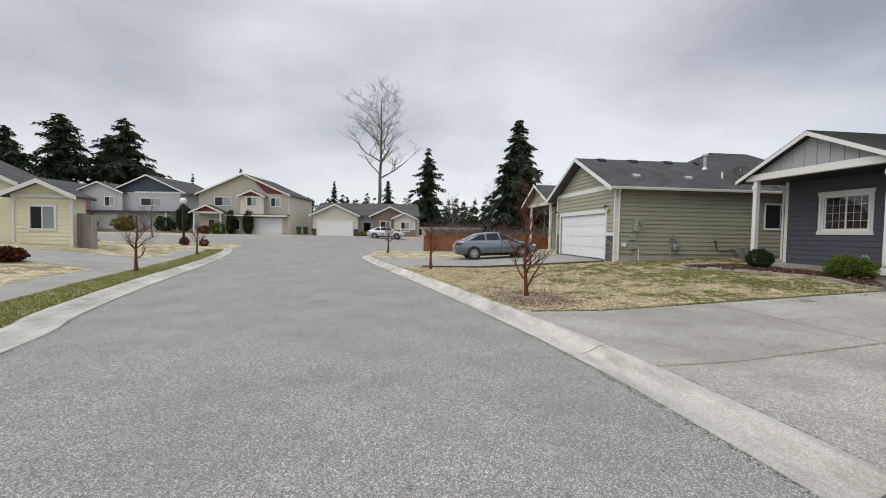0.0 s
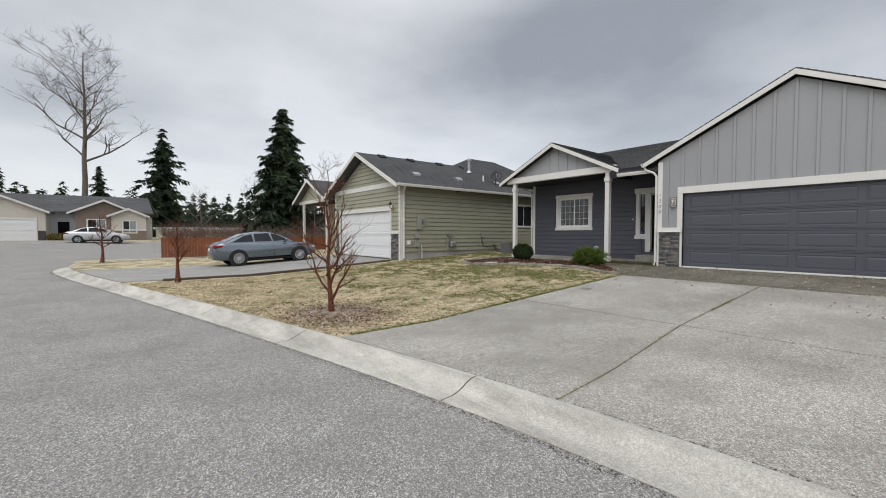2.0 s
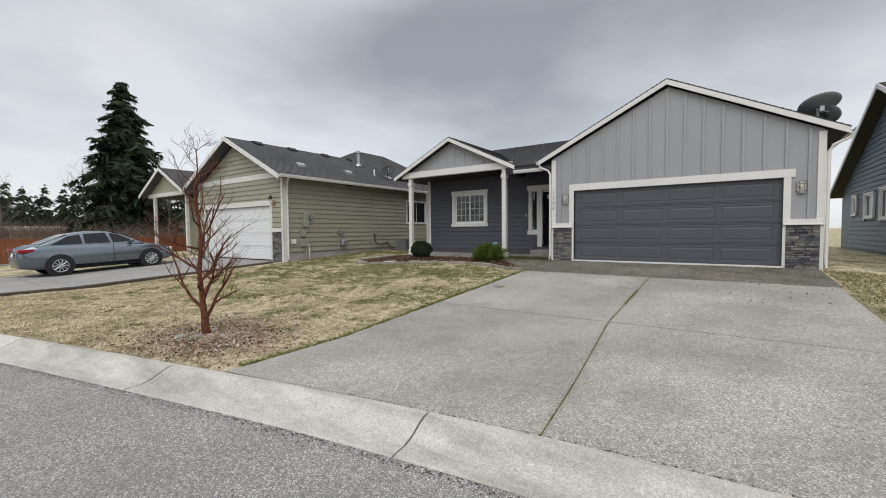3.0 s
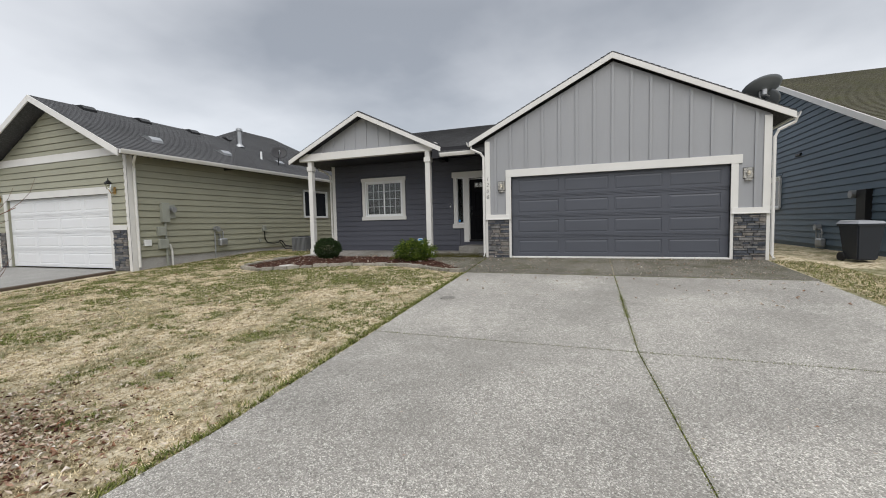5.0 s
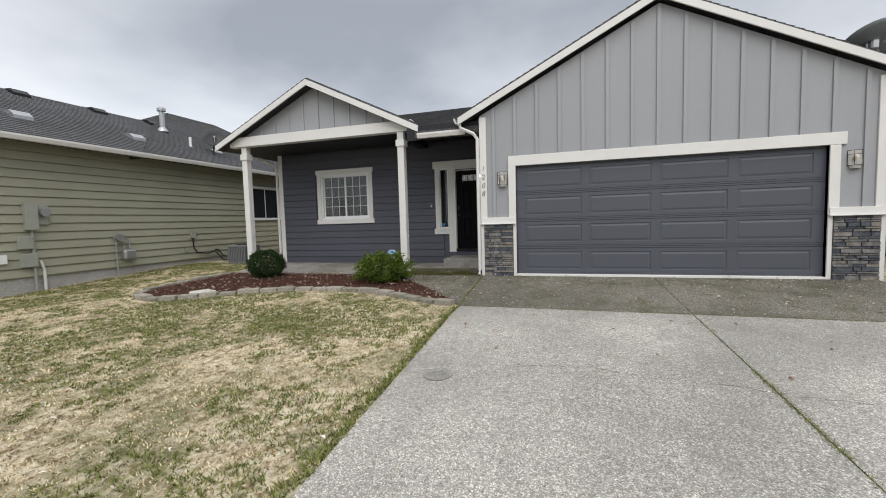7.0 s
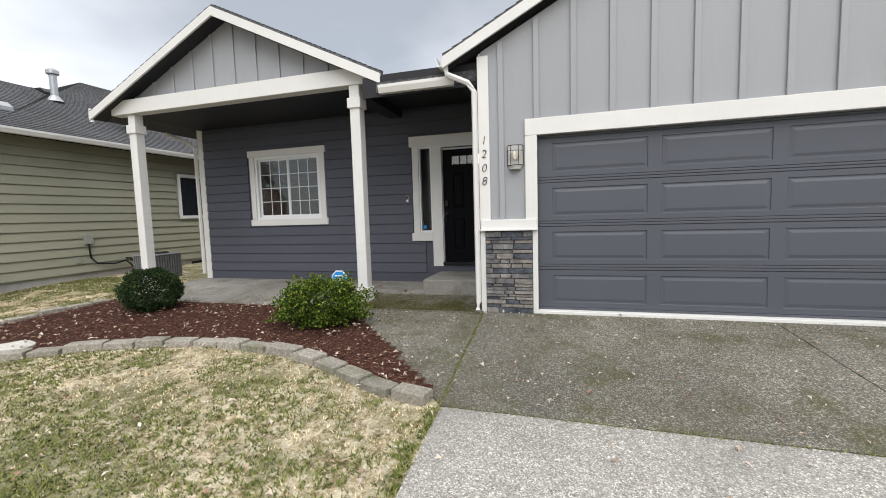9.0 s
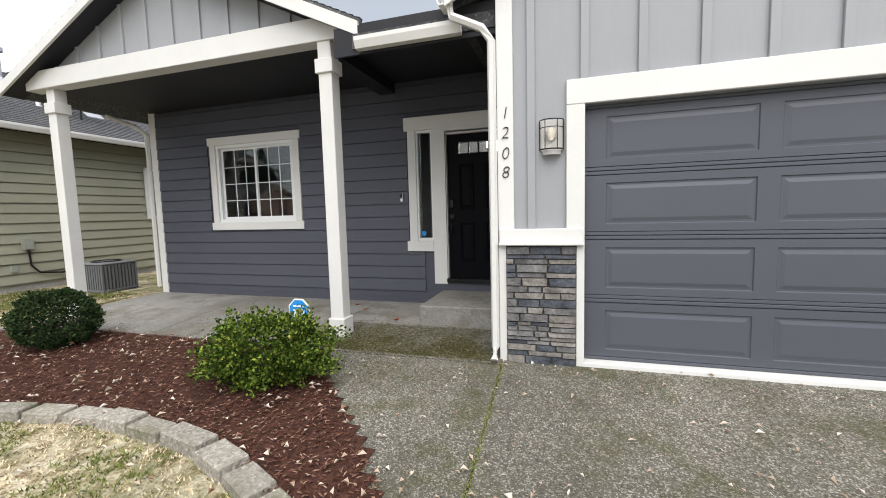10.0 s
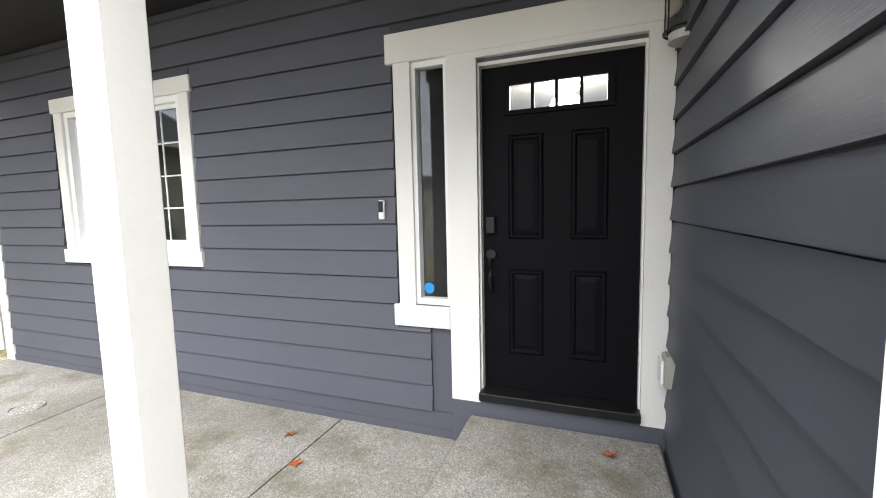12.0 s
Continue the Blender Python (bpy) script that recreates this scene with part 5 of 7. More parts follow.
blades("slab_moss", 16000, by_post, MOSS, 0.004, "brown-green moss on the slab between post and garage", 31, 0.006, lambda x, y, q: x < 13.5 and 7.72 < y < 9.8 and noise.noise(Vector((x * 3, y * 3, 9.1))) > q.uniform(-0.5, 0.3), lambda x, y: yard(x) + 0.021)
blades("slab_moss", 7000, in_poly([(10.6, 1.6), (12.72, 1.6), (12.72, 7.6), (10.6, 7.55)]), MOSS, 0.004, "thin green moss on the driveway before the garage", 30, 0.006, mossy, lambda x, y: yard(x) + 0.013)
right_strip = [(3.3, 0.0), (12.6, 0.3), (12.6, 1.4), (3.25, 1.42)]
blades("green_grass", 5000, in_poly(right_strip), BLADE_GREEN, 0.035, "green and yellow grass strip beside the driveway", 25, 0.005)
blades("dry_grass", 5000, in_poly(right_strip), BLADE, 0.028, "straw grass strip beside the driveway", 26, 0.005)
verge = [(p.x - 0.08, p.y) for p in LK if 3 < p.y < 30] + [(p.x - 1.15, p.y) for p in LK if 3 < p.y < 30][::-1]
VERGE_GREEN = two_tone("verge_blades", [(0.0, (0.20, 0.24, 0.05)), (0.6, (0.14, 0.18, 0.035)), (1.0, (0.30, 0.30, 0.10))], 1)
blades("green_grass", 26000, in_poly(verge), VERGE_GREEN, 0.035, "green grass verge between kerb and pavement", 27, 0.008)
blades("dry_grass", 6000, in_poly(verge), BLADE, 0.04, "straw grass in the verge", 28, 0.008)

COVER = speckled("cast_cover", (0.26, 0.25, 0.23), (0.12, 0.115, 0.10), (0.45, 0.43, 0.40), 150, relief=0.4)


def round_cover(x, y, z, r, label):
    """A round utility cover let into a slab, with a rim and cross ribs."""
    t = thing("utility_cover", (x, y, z), label, "utility cover")
    part("rim", tube(bmesh.new(), [(x + r * math.cos(a), y + r * math.sin(a), z + 0.002) for a in [2 * math.pi * k / 28 for k in range(29)]], 0.008, 6), COVER, t)
    part("lid", turned(bmesh.new(), (x, y, z - 0.012), [(r - 0.012, 0), (r - 0.012, 0.012), (r - 0.02, 0.015)], 28), COVER, t)
    for k in range(-3, 4):
        w = math.sqrt(max(0.0, (r - 0.025) ** 2 - (k * r / 4) ** 2))
        part("rib", boxes((x + k * r / 4 - 0.006, x + k * r / 4 + 0.006, y - w, y + w, z + 0.003, z + 0.007)), COVER, t)


round_cover(8.10, 7.157, yard(8.10) + 0.012, 0.125, "round ribbed utility cover set in the driveway")
round_cover(13.87, 12.14, yard(13.87) + 0.02, 0.105, "round utility cover set in the porch slab")
CRACK = paint("dark_crack", (0.035, 0.032, 0.027), 0.95, 0.2)
rnd = random.Random(77)
V, F = [], []
way = [Vector((x, y, 0)) for x, y in ((8.40, 6.75), (8.47, 6.2), (8.50, 5.79), (8.42, 5.61), (8.39, 5.19), (8.345, 4.81), (8.25, 4.45), (8.20, 3.6))]
for a, b in zip(way, way[1:]):
    for k in range(9):
        p = a.lerp(b, k / 9) + Vector((rnd.gauss(0, 0.009), rnd.gauss(0, 0.006), 0))
        w = rnd.uniform(0.001, 0.0035)
        V.extend(((p.x - w, p.y, yard(p.x) + 0.0135), (p.x + w, p.y, yard(p.x) + 0.0135)))
for k in range(len(V) // 2 - 1):
    F.append((2 * k, 2 * k + 1, 2 * k + 3, 2 * k + 2))
tagged(raw("slab_crack", V, F, CRACK), "thin dark hairline crack across the driveway slab", "crack", kind="stuff")

# shrubs, sign and trees of the front yard
shrub("round_shrub", (12.14, 12.40, gz(12.14, 12.40) + 0.02), 0.37, 0.38, 0.31, 31, BOX_DARK, "dark green clipped round shrub in mulch", 12000, 0.025)
shrub("boxwood_shrub", (11.92, 9.47, gz(11.92, 9.47) + 0.02), 0.42, 0.50, 0.27, 32, BOX_LEAF, "loose bright green boxwood shrub in mulch", 15000, 0.025, rough=0.55)

SIGN_BLUE = paint("sign_blue", (0.02, 0.25, 0.62), 0.35, 0.05)
SIGN_WHITE = paint("sign_white", (0.8, 0.8, 0.8), 0.4, 0.03)


def octagon(f, u, z, r, d0, d1):
    pts = [f.p(u + r * math.cos(radians(22.5 + 45 * k)), z + r * math.sin(radians(22.5 + 45 * k)), d0) for k in range(8)]
    a, b = Vector(f.p(0, 0, d0)), Vector(f.p(0, 0, d1))
    return prism(pts, b - a)


sign = thing("yard_sign", (12.37, 9.48, gz(12.37, 9.48)), "small blue octagonal security sign on a stake", "sign")
FSg = Face("x", 12.37, -1)
part("stake", tube(bmesh.new(), [(12.38, 9.48, 0.5), (12.38, 9.48, 0.94)], 0.01, 8), BLACK_METAL, sign)
plate = part("plate", octagon(FSg, 9.48, 1.03, 0.118, -0.004, 0.004), SIGN_WHITE, sign)
part("face", octagon(FSg, 9.48, 1.03, 0.105, 0.004, 0.006), SIGN_BLUE, sign, "blue sign face")
for k in (-0.045, 0.0, 0.045):
    part("mark", FSg.slabs((9.48 + k - 0.014, 9.48 + k + 0.014, 0.97, 1.04, 0.006, 0.008)), SIGN_WHITE, plate)
part("mark", FSg.slabs((9.42, 9.54, 1.065, 1.08, 0.006, 0.008)), SIGN_WHITE, plate)

bare_tree("young_tree", (3.03, 9.15, gz(3.03, 9.15)), 2.62, 0.045, 47, BARK_RED, "leafless young tree with peeling red-brown bark", 22, 2, 4, 0.07, 0.5, 0.12, 0.0, 0.38, "young street trees")
bare_tree("young_tree", (1.42, 16.55, gz(1.42, 16.5)), 1.75, 0.06, 42, BARK_RED, "small leafless street tree with red-brown bark", 14, 2, 4, 0.3, 0.5, 0.08, 0.0, 0.45, "young street trees")
bare_tree("young_tree", (-0.55, 28.6, gz(-0.5, 28.6)), 2.4, 0.07, 43, BARK_RED, "leafless street tree at the corner lawn", 14, 2, 4, 0.3, 0.5, 0.12, 0.0, 0.42, "young street trees")
bare_tree("young_tree", (-8.6, 14.7, gz(-8.6, 14.7)), 2.0, 0.055, 44, BARK_RED, "small leafless street tree in the grass verge", 14, 2, 4, 0.2, 0.5, 0.12, 0.0, 0.45, "young street trees")
bare_tree("young_tree", (-11.3, 24.8, gz(-11.3, 24.8)), 1.75, 0.06, 45, BARK_RED, "small leafless street tree beside the pavement", 14, 2, 4, 0.25, 0.5, 0.1, 0.0, 0.45, "young street trees")
for k, (x, y, r) in enumerate(((2.86, 9.05, 0.09), (2.75, 9.3, 0.07), (2.95, 8.85, 0.06), (3.15, 8.95, 0.05), (3.2, 9.3, 0.06))):
    st = random.Random(60 + k)
    bm = bmesh.new()
    bmesh.ops.create_icosphere(bm, subdivisions=2, radius=r)
    for v in bm.verts:
        v.co = Vector((v.co.x * 1.3, v.co.y, v.co.z * 0.6)) * (1 + 0.25 * noise.noise(v.co * 14 + Vector((k * 5, 0, 0)))) + Vector((x, y, gz(x, y) + r * 0.25))
    tagged(part("rock", bm, EDGE_STONE, None), "rounded grey stone at the foot of the tree", "stone", "stones round the tree")

stepper = thing("stepping_stone", (10.62, 12.55, gz(10.62, 12.55)), "pale irregular flat stone in the mulch", "stone")
bm = turned(bmesh.new(), (0, 0, 0.01), [(0.22, 0), (0.245, 0.02), (0.24, 0.045), (0.19, 0.055)], 20)
for v in bm.verts:
    v.co = Vector((10.62, 12.55, gz(10.62, 12.55))) + Vector((v.co.x * 0.85, v.co.y, v.co.z)) * (1 + 0.14 * noise.noise(Vector((v.co.x * 5, v.co.y * 5, 2))))
part("slab", bm, KERB, stepper)

# ---- fittings on the grey house ----
LAMP_GLASS = glassy("seeded_lamp_glass", (0.95, 0.95, 0.92))
LAMP_METAL = paint("satin_nickel", (0.46, 0.45, 0.43), 0.5, 0.08, 6, 60, 0.03, metallic=0.3)
BULB = paint("frosted_bulb", (0.62, 0.57, 0.48), 0.4, 0.03)


def wall_lantern(f, u, z, label):
    """A half-round cage lantern on a wall."""
    t = thing("wall_lantern", f.p(u, z, 0), label, "wall lamp", "wall lanterns")
    part("back_plate", f.slabs((u - 0.088, u + 0.088, z - 0.125, z + 0.115, 0.0, 0.012), bev=0.003), LAMP_METAL, t, "pale metal back plate")
    arc = lambda r, zz: [f.p(u + r * math.cos(a), zz, 0.012 + r * 0.95 * math.sin(a)) for a in [math.pi * k / 10 for k in range(11)]]
    for zz, rr in ((z + 0.112, 0.0045), (z + 0.052, 0.0035), (z - 0.118, 0.006)):
        part("band", tube(bmesh.new(), arc(0.094, zz), rr, 6), BLACK_METAL, t)
    for k in range(4):
        a = math.pi * k / 3
        q = (u + 0.094 * math.cos(a), 0.012 + 0.09 * math.sin(a))
        part("bar", tube(bmesh.new(), [f.p(q[0], z - 0.118, q[1]), f.p(q[0], z + 0.112, q[1])], 0.0035, 6), BLACK_METAL, t)
    bm = bmesh.new()
    lo = [bm.verts.new(p) for p in arc(0.088, z - 0.115)]
    hi = [bm.verts.new(p) for p in arc(0.088, z + 0.11)]
    for k in range(10):
        bm.faces.new((lo[k], lo[k + 1], hi[k + 1], hi[k]))
    gl = part("glass", bm, LAMP_GLASS, t, "clear curved glass")
    gl.visible_shadow = False
    part("tail", prism(arc(0.075, z - 0.126), Vector(f.p(u, z, 0)) - Vector(f.p(u, z + 0.035, 0))), LAMP_METAL, t)
    part("bulb", turned(bmesh.new(), f.p(u, z - 0.05, 0.05), [(0.012, 0), (0.03, 0.03), (0.033, 0.06), (0.02, 0.09), (0.005, 0.10)], 10), BULB, t, smooth=True)


wall_lantern(FG, 7.255, 2.49, "half-round black cage wall lantern beside the garage")
wall_lantern(FG, 1.79, 2.49, "half-round black cage wall lantern beside the garage")
wall_lantern(FS, 14.30, 2.98, "half-round black cage wall lantern beside the front door")


def letters(text, f, u, z, size, mat, parent=None, name="digit"):
    cu = bpy.data.curves.new(name, "FONT")
    cu.body, cu.size, cu.extrude, cu.align_x = text, size, 0.004, "CENTER"
    cu.offset, cu.shear = -0.0034, 0.18
    cu.materials.append(mat)
    ob = new(name, cu)
    ob.matrix_basis = Matrix.Translation(f.p(u, z, 0.036)) @ Matrix(((0, 0, -1, 0), (-1, 0, 0, 0), (0, 1, 0, 0), (0, 0, 0, 1)))
    if parent:
        ob.parent = parent
        ob.matrix_parent_inverse = parent.matrix_basis.inverted()
    return ob


numbers = thing("house_number", FG.p(7.63, 2.2, 0), "black house number 1208 down the white corner board", "house number")
for ch, z in (("1", 2.648), ("2", 2.487), ("0", 2.320), ("8", 2.164)):
    letters(ch, FG, 7.63, z, 0.14, BLACK_METAL, numbers)

bell = thing("doorbell", FP.p(9.31, 2.11, 0), "black and white video doorbell on the siding", "doorbell")
part("case", FP.slabs((9.29, 9.33, 2.05, 2.17, 0.02, 0.045), bev=0.006), SIGN_WHITE, bell)
part("lens_plate", FP.slabs((9.295, 9.325, 2.095, 2.165, 0.045, 0.049)), BLACK_METAL, bell)
outlet = thing("outdoor_outlet", FS.p(14.33, 1.31, 0), "grey weatherproof outlet cover on the siding", "outlet")
part("box", FS.slabs((14.28, 14.38, 1.22, 1.38, 0.0, 0.06), bev=0.008), METER_GREY, outlet)
part("lid", FS.slabs((14.275, 14.385, 1.24, 1.36, 0.06, 0.075), bev=0.006), VINYL, outlet)
step = thing("entry_step", (14.0, 8.3, 0.65), "single concrete step before the front door", "step")
part("block", boxes((13.52, 14.465, 7.70, 8.745, 0.60, 0.845), bev=0.012), SLAB, step)
sticker = thing("window_sticker", FP.p(9.02, 1.61, 0), "small blue octagonal sticker on the sidelight", "sticker")
part("disc", octagon(FP, 9.02, 1.61, 0.036, -0.023, -0.021), SIGN_BLUE, sticker)
rnd = random.Random(5)
for k, (x, y) in enumerate(((13.55, 9.05), (13.95, 9.65), (14.25, 7.95), (13.3, 10.4), (14.2, 9.9))):
    bm = bmesh.new()
    c = Vector((x, y, (0.86 if x > 13.62 and y < 8.77 else yard(x) + 0.026)))
    a0 = rnd.uniform(0, 6)
    ring = [bm.verts.new(c + Vector((math.cos(a0 + q * math.pi / 5), math.sin(a0 + q * math.pi / 5), 0)) * (0.05 if q % 2 else 0.018) + Vector((0, 0, rnd.uniform(0, 0.02)))) for q in range(10)]
    mid = bm.verts.new(c)
    for q in range(10):
        bm.faces.new((mid, ring[q], ring[(q + 1) % 10]))
    tagged(part("maple_leaf", bm, two_tone("rust_leaf", [(0.0, (0.25, 0.07, 0.025)), (1.0, (0.32, 0.11, 0.04))], 1), None), "curled rust-brown maple leaf on the porch slab", "leaf", "leaves on the porch")

# hall lamp seen through the door lights
hall = thing("hall_lamp", (16.2, 8.3, 3.25), "lit ceiling lamp in the entry hall", "ceiling lamp")
GLOW, t_, b_ = material("lamp_glow", 0.5)
b_.inputs["Emission Color"].default_value = (1.0, 0.93, 0.8, 1)
b_.inputs["Emission Strength"].default_value = 10.0
part("bowl", turned(bmesh.new(), (16.2, 8.3, 3.13), [(0.03, 0), (0.11, 0.04), (0.15, 0.10), (0.15, 0.13)], 14), GLOW, hall)
HALL = paint("hall_plaster", (0.78, 0.76, 0.72), 0.7, 0.04)
hl = new("hall_light", bpy.data.lights.new("hall_light", "POINT"))
hl.data.energy, hl.data.shadow_soft_size, hl.data.color = 60, 0.15, (1.0, 0.95, 0.88)
hl.location = (16.2, 8.3, 3.0)

dish = thing("satellite_dish", (13.1, 1.5, 3.85), "grey satellite dish on the roof edge", "satellite dish")
def reflector(aim, radius):
    """A shallow round dish with its hollow along the local z."""
    bm = bmesh.new()
    rings = [[bm.verts.new(aim @ Vector((0, 0, 0)))]]
    for k in range(1, 7):
        r = radius * k / 6
        rings.append([bm.verts.new(aim @ Vector((r * math.cos(a) * 1.05, r * math.sin(a) * 0.92, 0.55 * r * r))) for a in [2 * math.pi * j / 24 for j in range(24)]])
    for j in range(24):
        bm.faces.new((rings[0][0], rings[1][j], rings[1][(j + 1) % 24]))
    for a, b in zip(rings[1:], rings[2:]):
        for j in range(24):
            bm.faces.new((a[j], a[(j + 1) % 24], b[(j + 1) % 24], b[j]))
    return bm


aim = Matrix.Translation((13.05, 1.46, 4.30)) @ Vector((0.42, 0.26, 0.86)).to_track_quat("Z", "Y").to_matrix().to_4x4()
aim_b = Matrix.Translation((13.32, 1.34, 4.16)) @ Vector((0.60, -0.45, 0.60)).to_track_quat("Z", "Y").to_matrix().to_4x4()
DISH = paint("dish_grey", (0.15, 0.165, 0.18), 0.45, 0.1)
for m_, r_ in ((aim, 0.40), (aim_b, 0.27)):
    dd = part("reflector", reflector(m_, r_), DISH, dish, smooth=True)
    md = dd.modifiers.new("thick", "SOLIDIFY")
    md.thickness = 0.012
part("bracket", boxes((12.98, 13.10, 1.40, 1.50, 4.18, 4.33), bev=0.02), GREY_METAL, dish)
part("bracket_arm", tube(bmesh.new(), [(13.04, 1.45, 4.22), (13.2, 1.3, 4.2), (13.32, 1.33, 4.16)], 0.02, 8), GREY_METAL, dish)
part("mast", tube(bmesh.new(), [(13.1, 1.55, 3.75), (13.1, 1.5, 4.1), (13.06, 1.52, 4.32)], 0.025, 8), GREY_METAL, dish)
part("feed_arm", tube(bmesh.new(), [aim @ Vector((0, -0.36, 0.05)), aim @ Vector((0, -0.36, 0.12)), aim @ Vector((0, -0.2, 0.2))], 0.015, 6), GREY_METAL, dish)
part("feed_horn", tube(bmesh.new(), [aim @ Vector((0, -0.2, 0.2)), aim @ Vector((0, -0.12, 0.16))], 0.04, 10), DISH, dish)

# ---- fittings of the olive house ----
stone_o = part("stone_facing", OF.slabs((17.0, 17.58, 0.42, 1.55, 0.0, 0.012)), MORTAR, olive, "dark ledge-stone facing")
FG_keep, FG = FG, OF
ledge_stones(stone_o, 17.0, 17.58, 0.42, 1.55, 9)
ledge_stones(stone_o, 22.94, 23.28, 0.42, 1.55, 10)
FG = FG_keep

em = thing("electric_meter", OS.p(10.5, 2.1, 0), "grey electric meter box with round dial on siding", "meter")
part("box", OS.slabs((10.30, 10.52, 1.75, 2.32, 0.015, 0.14), bev=0.008), METER_GREY, em)
part("dial", tube(bmesh.new(), [OS.p(10.62, 2.12, 0.06), OS.p(10.62, 2.12, 0.20)], 0.085, 16), GREY_METAL, em, "round glass meter dial")
part("dial_box", OS.slabs((10.52, 10.74, 1.86, 2.28, 0.015, 0.07), bev=0.006), METER_GREY, em)
part("conduit", tube(bmesh.new(), [OS.p(10.42, 1.78, 0.06), OS.p(10.42, 0.45, 0.06)], 0.03, 8), METER_GREY, em)
part("conduit", tube(bmesh.new(), [OS.p(10.52, 1.1, 0.05), OS.p(10.58, 0.9, 0.05), OS.p(10.58, 0.40, 0.05)], 0.03, 8), WHITE, em)
jb = thing("junction_box", OS.p(10.3, 1.2, 0), "grey utility box on the siding", "utility box", "utility boxes")
part("case", OS.slabs((10.16, 10.40, 1.36, 1.62, 0.015, 0.11), bev=0.008), METER_GREY, jb)
jb = thing("junction_box", OS.p(10.3, 1.2, 0), "grey utility box on the siding", "utility box", "utility boxes")
part("case", OS.slabs((10.18, 10.46, 0.98, 1.26, 0.015, 0.12), bev=0.008), METER_GREY, jb)
jb = thing("junction_box", OS.p(9.85, 1.15, 0), "small white utility box on the siding", "utility box", "utility boxes")
part("case", OS.slabs((9.78, 9.98, 1.08, 1.26, 0.015, 0.08), bev=0.008), VINYL, jb)
gm = thing("gas_meter", OS.p(12.2, 1.1, 0), "grey gas meter with regulator and pipes", "meter")
part("riser", tube(bmesh.new(), [OS.p(12.02, 0.40, 0.12), OS.p(12.02, 1.40, 0.12), OS.p(12.05, 1.47, 0.12), OS.p(12.30, 1.47, 0.12), OS.p(12.34, 1.42, 0.12), OS.p(12.34, 1.15, 0.12)], 0.02, 8), GREY_METAL, gm)
part("body", OS.slabs((12.16, 12.46, 0.95, 1.2, 0.05, 0.22), bev=0.04), GREY_METAL, gm)
part("regulator", tube(bmesh.new(), [OS.p(12.1, 1.52, 0.06), OS.p(12.1, 1.52, 0.2)], 0.09, 14), GREY_METAL, gm)
part("outlet_pipe", tube(bmesh.new(), [OS.p(12.22, 1.15, 0.12), OS.p(12.22, 1.32, 0.12), OS.p(12.22, 1.36, 0.0)], 0.02, 8), GREY_METAL, gm)
ds = thing("disconnect_box", OS.p(14.25, 1.5, 0), "small grey disconnect box with black cable", "utility box")
part("case", OS.slabs((14.18, 14.34, 1.40, 1.62, 0.015, 0.1), bev=0.006), METER_GREY, ds)
part("cable", tube(bmesh.new(), [OS.p(14.26, 1.40, 0.06), OS.p(14.28, 1.10, 0.06), OS.p(14.40, 0.95, 0.06), OS.p(14.75, 0.90, 0.08), OS.p(15.0, 0.95, 0.10), OS.p(15.1, 0.85, 0.12), OS.p(15.2, 0.66, 0.2), OS.p(15.4, 0.64, 0.4)], 0.018, 8), BLACK_METAL, ds)
part("cable", tube(bmesh.new(), [OS.p(15.06, 1.0, 0.02), OS.p(15.1, 1.0, 0.12), OS.p(15.2, 0.8, 0.2), OS.p(15.4, 0.72, 0.5)], 0.022, 8), BLACK_METAL, ds)
jb = thing("outdoor_outlet", OS.p(14.05, 1.05, 0), "small grey outlet cover on the siding", "outlet")
part("case", OS.slabs((13.98, 14.08, 1.0, 1.12, 0.015, 0.07), bev=0.006), METER_GREY, jb)
vent = thing("foundation_vent", OS.p(17.0, 0.6, 0), "dark crawl-space vent in the foundation", "vent")
part("grille", OS.slabs((16.9, 17.4, 0.52, 0.70, -0.02, 0.004)), BLACK_METAL, vent)

AC_GREY = paint("condenser_grey", (0.16, 0.165, 0.17), 0.5, 0.1)
ac = thing("air_conditioner", (14.85, 14.95, gz(14.8, 14.9)), "grey louvred air-conditioning unit on a pad", "air conditioner")
ax, ay, az = 14.545, 15.215, gz(14.8, 14.8) - 0.05
ah = 0.31
part("pad", boxes((ax - 0.37, ax + 0.37, ay - 0.37, ay + 0.37, az - 0.05, az + 0.05), bev=0.01), FOUNDATION, ac)
part("core", boxes((ax - (ah - 0.04), ax + ah - 0.04, ay - (ah - 0.04), ay + ah - 0.04, az + 0.05, az + 0.53)), BLACK_METAL, ac)
part("lid", boxes((ax - ah, ax + ah, ay - ah, ay + ah, az + 0.53, az + 0.58), bev=0.02), AC_GREY, ac)
part("base", boxes((ax - ah, ax + ah, ay - ah, ay + ah, az + 0.05, az + 0.10), bev=0.01), AC_GREY, ac)
for k in range(11):
    o = -0.29 + 0.058 * k
    part("slat", boxes((ax + o - 0.016, ax + o + 0.016, ay - (ah - 0.002), ay - (ah - 0.034), az + 0.10, az + 0.53)), AC_GREY, ac)
    part("slat", boxes((ax - (ah - 0.002), ax - (ah - 0.034), ay + o - 0.016, ay + o + 0.016, az + 0.10, az + 0.53)), AC_GREY, ac)
    part("slat", boxes((ax + ah - 0.034, ax + ah - 0.002, ay + o - 0.016, ay + o + 0.016, az + 0.10, az + 0.53)), AC_GREY, ac)
part("grille", tube(bmesh.new(), [(ax + 0.22 * math.cos(a), ay + 0.22 * math.sin(a), az + 0.592) for a in [0.2618 * k for k in range(25)]], 0.012, 6), BLACK_METAL, ac)


def roof_z(y):
    return 5.47 - 0.495 * abs(20.12 - y)


